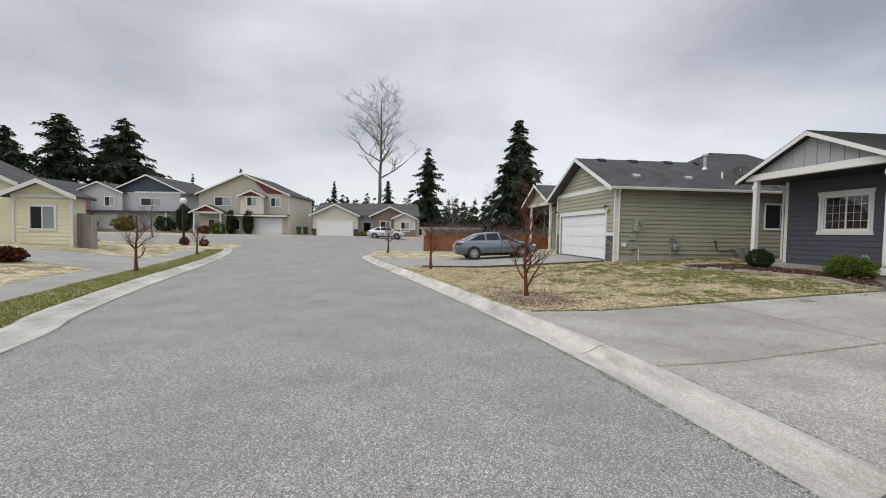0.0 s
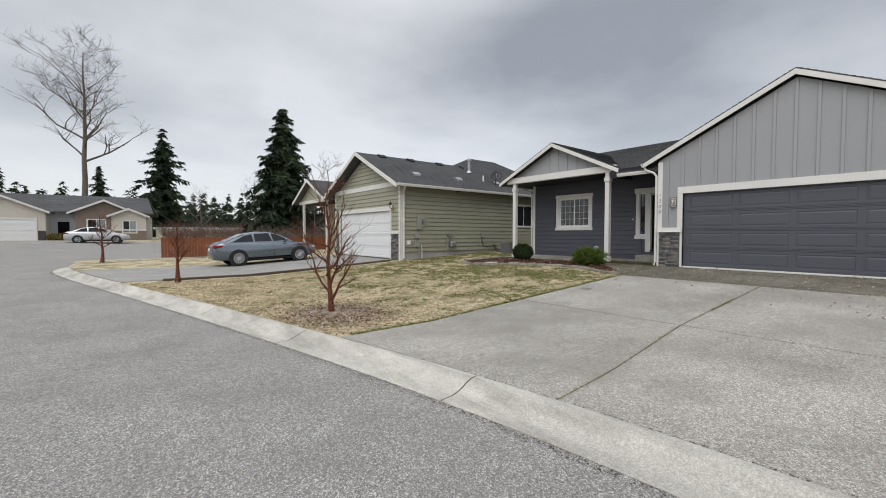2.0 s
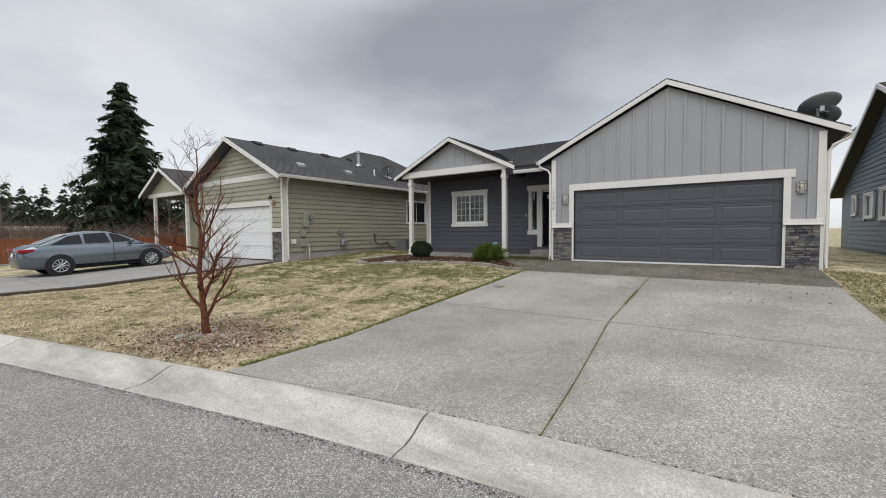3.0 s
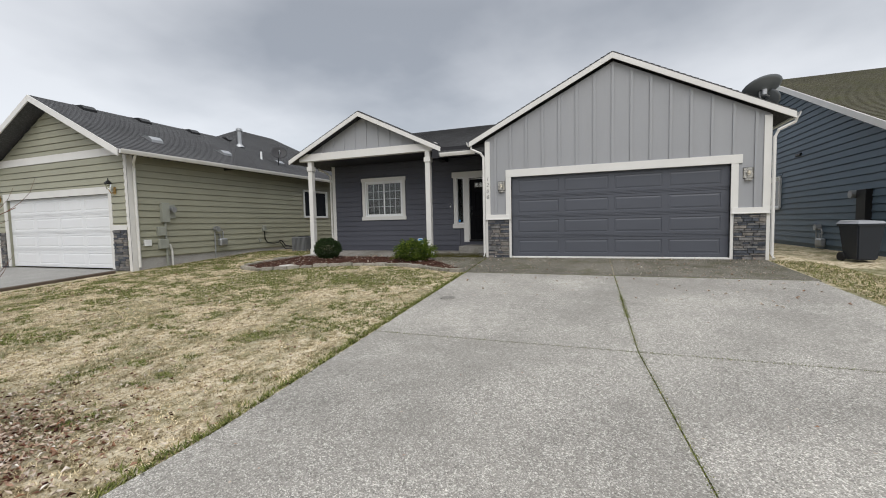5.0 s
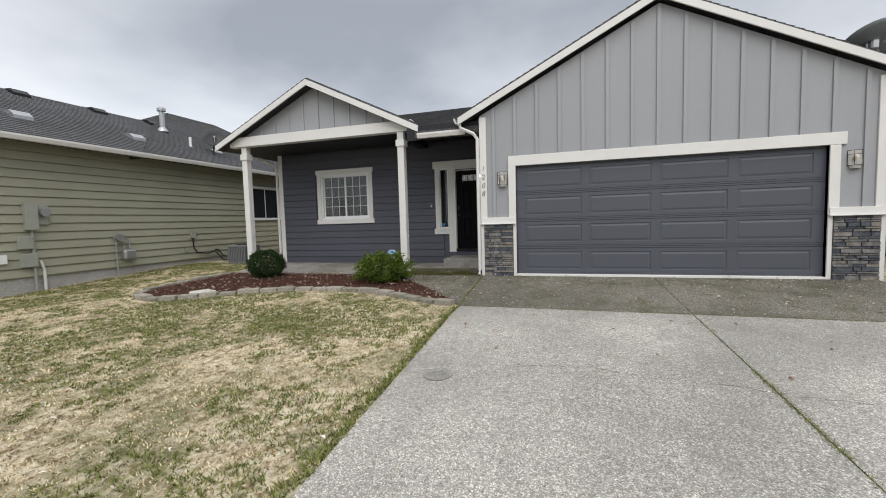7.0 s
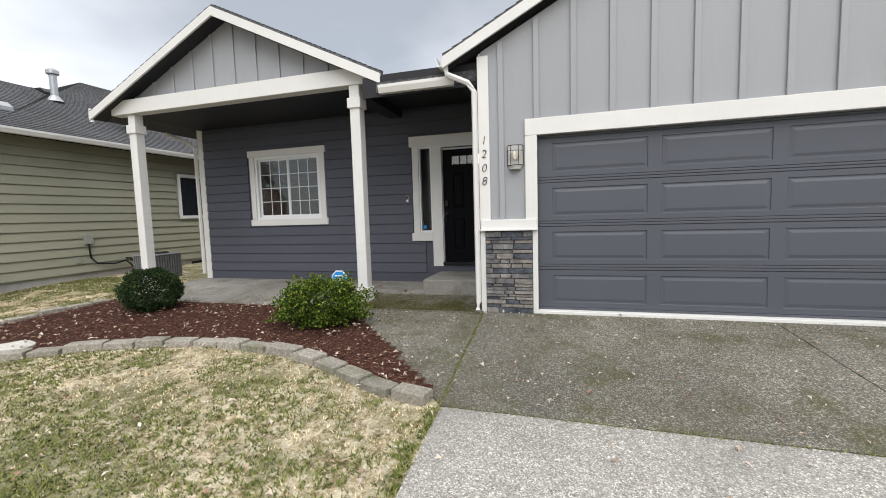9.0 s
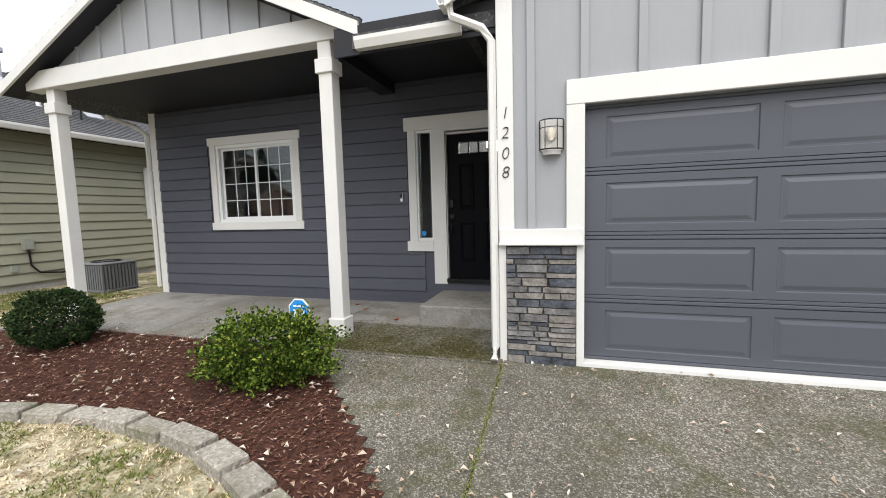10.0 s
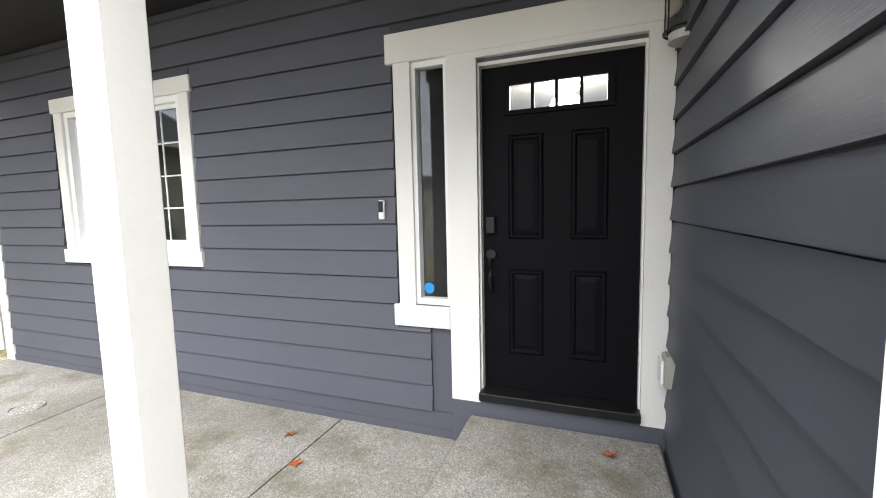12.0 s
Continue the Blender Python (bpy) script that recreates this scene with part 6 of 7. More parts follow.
for x, y in ((10.86, 17.75), (13.39, 17.7), (16.12, 17.7), (10.3, 19.85), (12.0, 19.85), (13.9, 19.85), (15.6, 19.85)):
    v = thing("roof_vent", (x, y, roof_z(y)), "low metal roof vent on shingles", "roof vent", "roof vents")
    part("hood", prism([(x - 0.18, y - 0.2, roof_z(y - 0.2) + 0.01), (x - 0.18, y - 0.2, roof_z(y - 0.2) + 0.09), (x - 0.18, y - 0.05, roof_z(y - 0.05) + 0.13), (x - 0.18, y + 0.2, roof_z(y + 0.2) + 0.02)], (0.36, 0, 0)), GREY_METAL if y < 18 else BLACK_METAL, v)
    part("flashing", prism([(x - 0.24, y - 0.26, roof_z(y - 0.26) + 0.006), (x - 0.24, y - 0.26, roof_z(y - 0.26) + 0.014), (x - 0.24, y + 0.26, roof_z(y + 0.26) + 0.014), (x - 0.24, y + 0.26, roof_z(y + 0.26) + 0.006)], (0.48, 0, 0)), SHINGLE, v)


def flue(x, y, z, r, h, cap, label, up=GREY_METAL):
    t = thing("flue_pipe", (x, y, z), label, "flue", "roof pipes")
    part("pipe", tube(bmesh.new(), [(x, y, z - 0.1), (x, y, z + h)], r, 12), up, t)
    part("collar", turned(bmesh.new(), (x, y, z - 0.03), [(r * 2.4, 0), (r * 2.0, 0.05), (r * 1.1, 0.14)], 12), GREY_METAL, t)
    if cap:
        part("cap", turned(bmesh.new(), (x, y, z + h), [(r * 1.2, -0.05), (r * 1.7, -0.03), (r * 1.7, 0.05), (r * 0.8, 0.1)], 12), up, t)


flue(15.0, 18.6, roof_z(18.6) + 0.15, 0.075, 0.66, True, "galvanised flue pipe with cap on the roof")
flue(15.1, 17.6, roof_z(17.6), 0.04, 0.38, False, "short white vent pipe on the roof", VINYL)
flue(15.6, -3.3, BR - BSL * (BAX - 15.6), 0.08, 0.7, True, "galvanised flue pipe with cap on the mossy roof")
flue(15.9, -2.4, BR - BSL * (BAX - 15.9), 0.04, 0.35, False, "short white vent pipe on the mossy roof", VINYL)
small = thing("satellite_dish", (15.62, 17.2, roof_z(17.2)), "small black satellite dish on the shingle roof edge", "satellite dish")
aim_s = Matrix.Translation((15.62 + 0.04, 17.2, roof_z(17.2) + 0.56)) @ Vector((-0.62, -0.66, 0.42)).to_track_quat("Z", "Y").to_matrix().to_4x4()
DISH_BLACK = paint("dish_black", (0.018, 0.018, 0.02), 0.5, 0.1)
sd_ = part("reflector", reflector(aim_s, 0.30), DISH_BLACK, small, smooth=True)
sd_.modifiers.new("thick", "SOLIDIFY").thickness = 0.012
part("mast", tube(bmesh.new(), [(15.62, 17.2, roof_z(17.2) - 0.02), (15.62 + 0.02, 17.23, roof_z(17.2) + 0.2), (15.62 + 0.06, 17.25, roof_z(17.2) + 0.54)], 0.022, 8), BLACK_METAL, small)
part("foot", prism([(15.62 - 0.1, 17.1, roof_z(17.1) + 0.004), (15.62 + 0.1, 17.1, roof_z(17.1) + 0.004), (15.62 + 0.1, 17.3, roof_z(17.3) + 0.004), (15.62 - 0.1, 17.3, roof_z(17.3) + 0.004)], (0, 0, 0.02)), GREY_METAL, small)
part("feed_arm", tube(bmesh.new(), [aim_s @ Vector((0, -0.27, 0.04)), aim_s @ Vector((0, -0.22, 0.22)), aim_s @ Vector((0, -0.08, 0.26))], 0.012, 6), GREY_METAL, small)
part("feed_horn", tube(bmesh.new(), [aim_s @ Vector((0, -0.1, 0.27)), aim_s @ Vector((0, -0.03, 0.22))], 0.03, 10), GREY_METAL, small)

# porch of the olive house
OPX = 10.2
part("porch_gable", prism([(OPX, 26.2, 3.75), (OPX, 30.9, 3.75), (OPX, 28.55, 4.95)], (0.1, 0, 0)), GREEN_LAP, olive)
part("porch_beam", boxes((OPX - 0.04, OPX + 0.12, 26.1, 31.0, 3.58, 3.78)), WHITE, olive)
for y in (26.3, 30.2):
    part("porch_post", boxes((OPX - 0.06, OPX + 0.08, y - 0.07, y + 0.07, 0.4, 3.58)), WHITE, olive)
bm = bmesh.new()
for s in (1, -1):
    roof_plane(bm, (OPX - 0.4, 28.55 + s * 2.75, 3.72), (16.0, 28.55 + s * 2.75, 3.72), (OPX - 0.4, 28.55, 5.1), (16.0, 28.55, 5.1))
part("porch_roof", bm, SHINGLE, olive)
barge(olive, OPX - 0.43, 28.55, 5.1, 28.55 + 2.75, 0.5, 0.17)
part("wall", boxes((12.2, 12.35, 25.2, 31.0, 0.3, 3.7)), GREEN_LAP, olive)
part("wall", boxes((12.35, 18, 30.85, 31.0, 0.3, 3.7)), GREEN_LAP, olive)


def coach_lamp(x, y, z, label):
    t = thing("coach_lamp", (x, y, z), label, "wall lamp", "coach lamps")
    BR = BRASS
    part("bracket", tube(bmesh.new(), [(x, y, z - 0.1), (x - 0.1, y, z - 0.16), (x - 0.16, y, z - 0.05)], 0.012, 6), BR, t)
    part("lantern", turned(bmesh.new(), (x - 0.16, y, z - 0.06), [(0.04, 0), (0.075, 0.16), (0.08, 0.17)], 6), LAMP_GLASS, t)
    part("roof", turned(bmesh.new(), (x - 0.16, y, z + 0.11), [(0.1, 0), (0.05, 0.06), (0.015, 0.09), (0.012, 0.14)], 6), BLACK_METAL, t)
    part("plate", boxes((x - 0.015, x, y - 0.05, y + 0.05, z - 0.18, z + 0.02)), BR, t)


BRASS = paint("aged_brass", (0.42, 0.26, 0.08), 0.35, 0.2, 8, 60, 0.05, metallic=0.9)
coach_lamp(9.47, 17.40, 2.72, "brass coach lamp beside the white garage door")
coach_lamp(9.47, 23.1, 2.72, "brass coach lamp beside the white garage door")

# neighbour's driveway and its timber edge
od = thing("driveway", (5, 20.3, gz(5, 20.3)), "pale concrete driveway of the olive house", "driveway", kind="structure")
for a, b in ((0.02, 3.2), (3.215, 6.4), (6.415, 9.6)):
    l = lambda x: 17.55
    slab_piece("slab", [(a if a > 1 else 0.1, 17.5), (b, 17.5), (b, 20.3), (a if a > 1 else -0.58, 20.3)], WALK, od)
    slab_piece("slab", [(a if a > 1 else -0.58, 20.315), (b, 20.315), (b, 23.3), (a if a > 1 else -1.2, 23.3)], WALK, od)
timber = thing("timber_edging", (4, 17.2, gz(4, 17.2)), "dark weathered timber edging along the lawn", "edging")
TIMBER = paint("wet_dark_timber", (0.10, 0.075, 0.056), 0.85, 0.3, 4, 30, 0.4, each=0.2)
x = 1.1
while x < 9.2:
    e = min(x + 2.4, 9.2)
    bm = bmesh.new()
    za, zb = max(gz(x, 17.2), yard(x)), yard(e)
    hexa(bm, [(x, 17.12, za - 0.05), (e - 0.02, 17.12, zb - 0.05), (e - 0.02, 17.26, zb - 0.05), (x, 17.26, za - 0.05), (x, 17.12, za + 0.07), (e - 0.02, 17.12, zb + 0.07), (e - 0.02, 17.26, zb + 0.07), (x, 17.26, za + 0.07)])
    bmesh.ops.bevel(bm, geom=list(bm.edges), offset=0.012, segments=1, affect="EDGES")
    part("timber", bm, TIMBER, timber)
    x = e


# ---- cars ----
CAR_GREY = paint("gunmetal_car_paint", (0.21, 0.24, 0.27), 0.22, 0.03, 1, 5, 0.0, metallic=0.85, spec=0.6)
CAR_SILVER = paint("silver_car_paint", (0.55, 0.56, 0.57), 0.28, 0.03, 1, 5, 0.0, metallic=0.5, spec=0.6)
CAR_BLACK = paint("black_car_paint", (0.015, 0.015, 0.017), 0.25, 0.03, 1, 5, 0.0, spec=0.6)
CAR_GLASS = paint("tinted_car_glass", (0.012, 0.014, 0.016), 0.04, 0.1, 1, 5, 0.0, spec=0.45)
RUBBER = paint("tyre_rubber", (0.022, 0.022, 0.023), 0.85, 0.1)
ALLOY = paint("alloy_rim", (0.5, 0.51, 0.52), 0.35, 0.08, metallic=0.8)
TAIL = paint("red_tail_lamp", (0.30, 0.012, 0.014), 0.2, 0.05)
HEADLAMP = paint("headlamp_lens", (0.6, 0.62, 0.64), 0.15, 0.05)


def interp(rows, x):
    xs = [r[0] for r in rows]
    return [float(np.interp(x, xs, [r[k] for r in rows])) for k in range(1, len(rows[0]))]


def sedan(m, col, label, high=1.0):
    """A four-door saloon, nose towards +x, standing at its own origin; then set at the pose m."""
    car = thing("car", (0, 0, 0), label, "car")
    body = [(0.0, 0.42, 0.62, 0.60), (0.06, 0.30, 0.92, 0.74), (0.35, 0.24, 1.04, 0.85), (1.0, 0.20, 1.03, 0.895), (2.3, 0.19, 0.98, 0.90), (3.35, 0.20, 0.96, 0.885), (3.9, 0.22, 0.88, 0.86), (4.35, 0.26, 0.76, 0.78), (4.58, 0.34, 0.62, 0.62), (4.63, 0.42, 0.54, 0.5)]
    cabin = [(0.42, 1.0), (0.9, 1.22), (1.4, 1.39), (1.9, 1.45), (2.4, 1.44), (2.8, 1.33), (3.2, 1.13), (3.5, 0.96)]
    V, F = [], []
    st = [0.0, 0.03, 0.06, 0.2, 0.35, 0.6, 1.0, 1.5, 2.0, 2.6, 3.1, 3.4, 3.7, 4.0, 4.3, 4.45, 4.56, 4.61, 4.63]
    for x in st:
        zb, zt, w = interp(body, x)
        h = zt - zb
        half = [(0.0, zb), (w * 0.86, zb), (w * 0.97, zb + h * 0.18), (w, zb + h * 0.45), (w * 0.985, zb + h * 0.72), (w * 0.94, zb + h * 0.9), (w * 0.82, zt), (0.0, zt + 0.02)]
        ring = half + [(-a, b) for a, b in half[-2:0:-1]]
        V += [(x, a, b) for a, b in ring]
    n = 14
    for i in range(len(st) - 1):
        for k in range(n):
            F.append((i * n + k, i * n + (k + 1) % n, (i + 1) * n + (k + 1) % n, (i + 1) * n + k))
    F += [tuple(range(n))[::-1], tuple((len(st) - 1) * n + k for k in range(n))]
    raw("body", V, F, col, car, smooth=True)
    V, F = [], []
    xs = np.linspace(0.42, 3.5, 24)
    side = lambda z: 0.80 - 0.21 * max(0.0, min(1.0, (z - 0.95) / 0.5))
    for x in xs:
        z = interp(cabin, x)[0]
        ring = [(side(0.93), 0.93), (side(z * 0.5 + 0.47), z * 0.5 + 0.47), (side(z - 0.04), z - 0.04), (side(z) * 0.8, z), (0, z + 0.015)]
        ring = ring + [(-a, b) for a, b in ring[-2::-1]]
        V += [(x, a, b) for a, b in ring]
    n = 9
    for i in range(len(xs) - 1):
        for k in range(n - 1):
            F.append((i * n + k, i * n + k + 1, (i + 1) * n + k + 1, (i + 1) * n + k))
    raw("cabin", V, F, col, car, smooth=True)
    for s in (1, -1):
        for poly in ([(0.80, 1.03), (1.28, 1.30), (1.62, 1.36), (1.66, 1.03)], [(1.74, 1.03), (1.72, 1.37), (2.36, 1.385), (2.46, 1.02)], [(2.54, 1.02), (2.46, 1.37), (2.72, 1.31), (3.20, 1.04)]):
            raw("side_window", [(x, s * (side(z) + 0.008), z) for x, z in poly], [tuple(range(len(poly)))], CAR_GLASS, car)
        raw("door_gap", [(2.5, s * 0.903, 0.32), (2.515, s * 0.903, 0.32), (2.515, s * 0.885, 0.98), (2.5, s * 0.885, 0.98)], [(0, 1, 2, 3)], RUBBER, car)
        raw("sill", [(1.0, s * 0.80, 0.17), (3.4, s * 0.80, 0.17), (3.4, s * 0.905, 0.27), (1.0, s * 0.905, 0.27)], [(0, 1, 2, 3)], RUBBER, car)
        bm = bmesh.new()
        box(bm, 3.02, 3.16, s * 0.86, s * 1.0, 1.0, 1.12, 0.03)
        part("mirror", bm, col, car)
        for x in (1.0, 3.68):
            bm = bmesh.new()
            tube(bm, [(x, s * 0.70, 0.33), (x, s * 0.91, 0.33)], 0.385, 22)
            part("wheel_arch", bm, RUBBER, car)
            bm = bmesh.new()
            tube(bm, [(x, s * 0.70, 0.32), (x, s * 0.72, 0.32), (x, s * 0.90, 0.32), (x, s * 0.92, 0.32)], [0.29, 0.325, 0.325, 0.29], 24)
            wheel = part("wheel", bm, RUBBER, car)
            bm = bmesh.new()
            for k in range(10):
                a = 2 * math.pi * k / 10
                p, q = Vector((x, s * 0.925, 0.32)), Vector((x + 0.2 * math.cos(a), s * 0.93, 0.32 + 0.2 * math.sin(a)))
                tube(bm, [p, q], [0.022, 0.016], 4)
            tube(bm, [(x + 0.21 * math.cos(a), s * 0.92, 0.32 + 0.21 * math.sin(a)) for a in [0.2618 * k for k in range(25)]], 0.014, 5)
            part("rim", bm, ALLOY, wheel)
        bm = bmesh.new()
        box(bm, 0.02, 0.42, s * 0.56, s * 0.83, 0.82, 0.93, 0.02)
        part("tail_lamp", bm, TAIL, car)
        bm = bmesh.new()
        box(bm, 4.12, 4.50, s * 0.52, s * 0.76, 0.62, 0.72, 0.02)
        part("headlight", bm, HEADLAMP, car)
    raw("rear_window", [(0.55, -0.62, 1.075), (0.55, 0.62, 1.075), (1.32, 0.50, 1.392), (1.32, -0.50, 1.392)], [(0, 1, 2, 3)], CAR_GLASS, car)
    raw("windscreen", [(3.42, -0.68, 1.025), (3.42, 0.68, 1.025), (2.62, 0.52, 1.41), (2.62, -0.52, 1.41)], [(0, 1, 2, 3)], CAR_GLASS, car)
    raw("licence_plate", [(-0.008, -0.16, 0.68), (-0.008, 0.16, 0.68), (0.01, 0.16, 0.80), (0.01, -0.16, 0.80)], [(0, 1, 2, 3)], SIGN_WHITE, car)
    car.matrix_basis = m
    return car


def on_slope(x, y, yaw):
    a = radians(yaw)
    f = Vector((math.cos(a), math.sin(a), 0))
    dz = yard(x + f.x * 2.7) - yard(x)
    pitch = math.degrees(math.atan2(dz, 2.7))
    return pose(x, y, max(gz(x, y), yard(x) if y < 26 else -1) + 0.012, 0, -pitch, yaw)


sedan(on_slope(3.25, 22.7, 0), CAR_GREY, "gunmetal grey saloon parked on the driveway")
sedan(pose(-3.5, 51.6, gz(-1, 51.3) + 0.01, 0, 0, -6), CAR_SILVER, "silver saloon parked at the end of the street")
sedan(pose(-44.5, 66.2, 1.3, 0, 0, -95), CAR_BLACK, "black car on a distant driveway")


# ---- fences ----
def board_fence(a, b, h, mat, label, width=0.14, base=None):
    a, b = Vector((*a, 0)), Vector((*b, 0))
    t = thing("board_fence", (*a.xy, gz(a.x, a.y)), label, "fence")
    d = (b - a).normalized()
    nrm = Vector((-d.y, d.x, 0))
    L = (b - a).length
    n = int(L / (width + 0.008))
    rn = random.Random(int(a.x * 10))
    for k in range(n):
        p = a + d * (k * (width + 0.008))
        q = p + d * width
        z = gz(p.x, p.y)
        top = z + h + rn.uniform(-0.015, 0.015)
        bm = bmesh.new()
        hexa(bm, [Vector((*v.xy, z - 0.02)) for v in (p, q, q + nrm * 0.02, p + nrm * 0.02)] + [Vector((*v.xy, top)) for v in (p, q, q + nrm * 0.02, p + nrm * 0.02)])
        part("board", bm, mat, t)
    for f in (0.25, 0.8):
        z0, z1 = gz(a.x, a.y) + h * f, gz(b.x, b.y) + h * f
        bm = bmesh.new()
        hexa(bm, [(*(a + nrm * 0.022).xy, z0), (*(b + nrm * 0.022).xy, z1), (*(b + nrm * 0.06).xy, z1), (*(a + nrm * 0.06).xy, z0), (*(a + nrm * 0.022).xy, z0 + 0.09), (*(b + nrm * 0.022).xy, z1 + 0.09), (*(b + nrm * 0.06).xy, z1 + 0.09), (*(a + nrm * 0.06).xy, z0 + 0.09)])
        part("rail", bm, mat, t)


board_fence((2.3, 34.1), (13.6, 33.8), 1.3, FENCE_RED, "low red-stained cedar board fence", 0.16)
board_fence((13.6, 33.8), (17.0, 33.6), 1.75, FENCE_RED, "red-stained cedar board fence behind the porch", 0.16)
board_fence((-16.45, 23.1), (-15.2, 22.95), 1.75, FENCE_GREY, "weathered grey cedar board fence", 0.16)

# ---- distant houses ----
TAUPE = paint("taupe_siding", (0.40, 0.37, 0.30), 0.6, 0.06, 1, 20, 0.05)
PALE_TAUPE = paint("pale_taupe_siding", (0.55, 0.51, 0.45), 0.6, 0.06, 1, 20, 0.05)
BROWN = paint("brown_siding", (0.20, 0.155, 0.125), 0.6, 0.06, 1, 20, 0.05)
RUST = paint("rust_red_siding", (0.15, 0.035, 0.03), 0.6, 0.06, 1, 20, 0.05)
NAVY = paint("navy_siding", (0.035, 0.05, 0.075), 0.6, 0.06, 1, 20, 0.05)
MIST = paint("pale_grey_siding", (0.40, 0.41, 0.44), 0.6, 0.06, 1, 20, 0.05)
SALMON = paint("salmon_siding", (0.45, 0.30, 0.24), 0.6, 0.06, 1, 20, 0.05)
CREAM = paint("cream_siding_far", (0.70, 0.67, 0.56), 0.6, 0.05, 1, 20, 0.05)
FF = Face("y", 0.0, -1)


def far_window(f, parent, u0, u1, z0, z1, d=0.0, bars=1):
    w = part("window", holed(f, u0 - 0.11, u1 + 0.11, z0 - 0.11, z1 + 0.11, [(u0, u1, z0, z1)], d, d + 0.05), WHITE, parent)
    n = bars + 1
    for k in range(n):
        a, b = u0 + (u1 - u0) * k / n, u0 + (u1 - u0) * (k + 1) / n
        part("pane", f.slabs((a + 0.03, b - 0.03, z0, z1, d + 0.005, d + 0.02)), DARK_PANE if k == 0 else FAR_BLIND, w)
    for k in range(1, n):
        a = u0 + (u1 - u0) * k / n
        part("mullion", f.slabs((a - 0.03, a + 0.03, z0, z1, d, d + 0.04)), WHITE, w)
    return w


FAR_BLIND = paint("pale_blind_behind_glass", (0.26, 0.29, 0.31), 0.15, 0.1, 1, 5, 0.0, spec=0.6)


def far_gable(parent, u0, u1, z, slope, depth, mat, over=0.4, front=0.0, roofmat=None):
    """A gable end with its roof running back."""
    m = (u0 + u1) / 2
    h = (u1 - u0) / 2 * slope
    part("gable", prism([(u0, front, z), (u1, front, z), (m, front, z + h)], (0, 0.15, 0)), mat, parent)
    bm = bmesh.new()
    for s in (1, -1):
        e = m + s * ((u1 - u0) / 2 + over)
        zz = z - over * slope + 0.12
        roof_plane(bm, (e, front - over, zz), (e, front + depth, zz), (m, front - over, z + h + 0.12), (m, front + depth, z + h + 0.12), 0.12, 0.5)
    r = part("roof", bm, roofmat or SHINGLE, parent)
    for s in (1, -1):
        e = m + s * ((u1 - u0) / 2 + over)
        zz = z - over * slope + 0.12
        part("barge_board", prism([(m, front - over - 0.03, z + h + 0.13), (e, front - over - 0.03, zz + 0.01), (e, front - over - 0.03, zz - 0.2), (m, front - over - 0.03, z + h - 0.08)], (0, 0.03, 0)), WHITE, r)
    return r


def far_door(parent, u0, u1, z0, h, f=FF, d=0.0):
    sectional_door(f, parent, WHITE_DOOR, u0, u1, z0, z0 + h, 4, 4, "white garage door", d + 0.03)
    part("door_trim", holed(f, u0 - 0.14, u1 + 0.14, z0, z0 + h + 0.18, [(u0, u1, z0 - 1, z0 + h)], d, d + 0.06), WHITE, parent)


# taupe two-storey house
h1 = thing("house", (0, 0, 0), "taupe two-storey house with white garage door", "house")
part("wall", boxes((0.0, 12.4, 0.0, 10.0, -0.6, 5.5)), TAUPE, h1)
part("wall", boxes((12.4, 12.42, 0.0, 10.0, -0.6, 5.5)), CREAM, h1, "cream side wall")
far_gable(h1, 0.0, 12.4, 5.5, 0.44, 10.4, TAUPE)
part("gable_panel", prism([(7.7, -0.02, 7.25), (9.0, -0.02, 5.95), (9.6, -0.02, 5.6), (11.7, -0.02, 5.6), (8.0, -0.02, 7.25)], (0, -0.03, 0)), RUST, h1)
part("bay", boxes((6.0, 9.2, -0.6, 0.0, 2.6, 5.2)), PALE_TAUPE, h1)
far_gable(h1, 6.0, 9.2, 5.2, 0.44, 3.0, RUST, 0.35, -0.6)
far_gable(h1, 0.0, 3.9, 2.9, 0.44, 3.0, RUST, 0.4, -1.4)
part("porch_beam", boxes((0.0, 3.9, -1.5, -1.3, 2.7, 2.95)), WHITE, h1)
for u in (0.15, 3.75):
    part("porch_post", boxes((u - 0.1, u + 0.1, -1.5, -1.3, -0.4, 2.7)), WHITE, h1)
part("band_roof", boxes((3.9, 12.6, -0.9, 0.0, 2.55, 2.72)), SHINGLE, h1)
part("band", boxes((3.9, 12.6, -0.95, -0.88, 2.42, 2.62)), WHITE, h1)
far_door(h1, 6.6, 11.45, -0.1, 2.13)
far_window(FF, h1, 2.2, 4.4, 3.9, 5.0, 0.0, 1)
far_window(FF, h1, 6.95, 8.25, 3.9, 5.0, 0.6, 1)
far_window(FF, h1, 10.0, 11.2, 3.9, 5.0, 0.0, 1)
far_window(FF, h1, 4.3, 5.6, 0.6, 1.9, 0.0, 0)
far_window(FF, h1, 1.3, 3.0, 0.7, 1.9, 0.0, 1)
h1.matrix_basis = pose(-27.2, 60.5, 0.95, 0, 0, -6.6)

# brown ranch house
h2 = thing("house", (0, 0, 0), "low brown and taupe house with white garage door", "house")
part("wall", boxes((0.0, 6.4, 0.0, 9.0, -0.5, 2.9)), PALE_TAUPE, h2)
part("wall", boxes((6.4, 8.6, 1.6, 9.0, -0.5, 2.9)), MIST, h2)
part("wall", boxes((8.6, 12.6, 0.2, 9.0, -0.5, 2.9)), BROWN, h2)
part("wall", boxes((11.6, 14.6, -0.5, 9.0, -0.5, 2.6)), PALE_TAUPE, h2)
part("brick_base", boxes((11.58, 14.62, -0.53, -0.49, -0.5, 1.0)), BROWN, h2)
part("band", boxes((11.58, 14.62, -0.56, -0.5, 1.0, 1.14)), WHITE, h2)
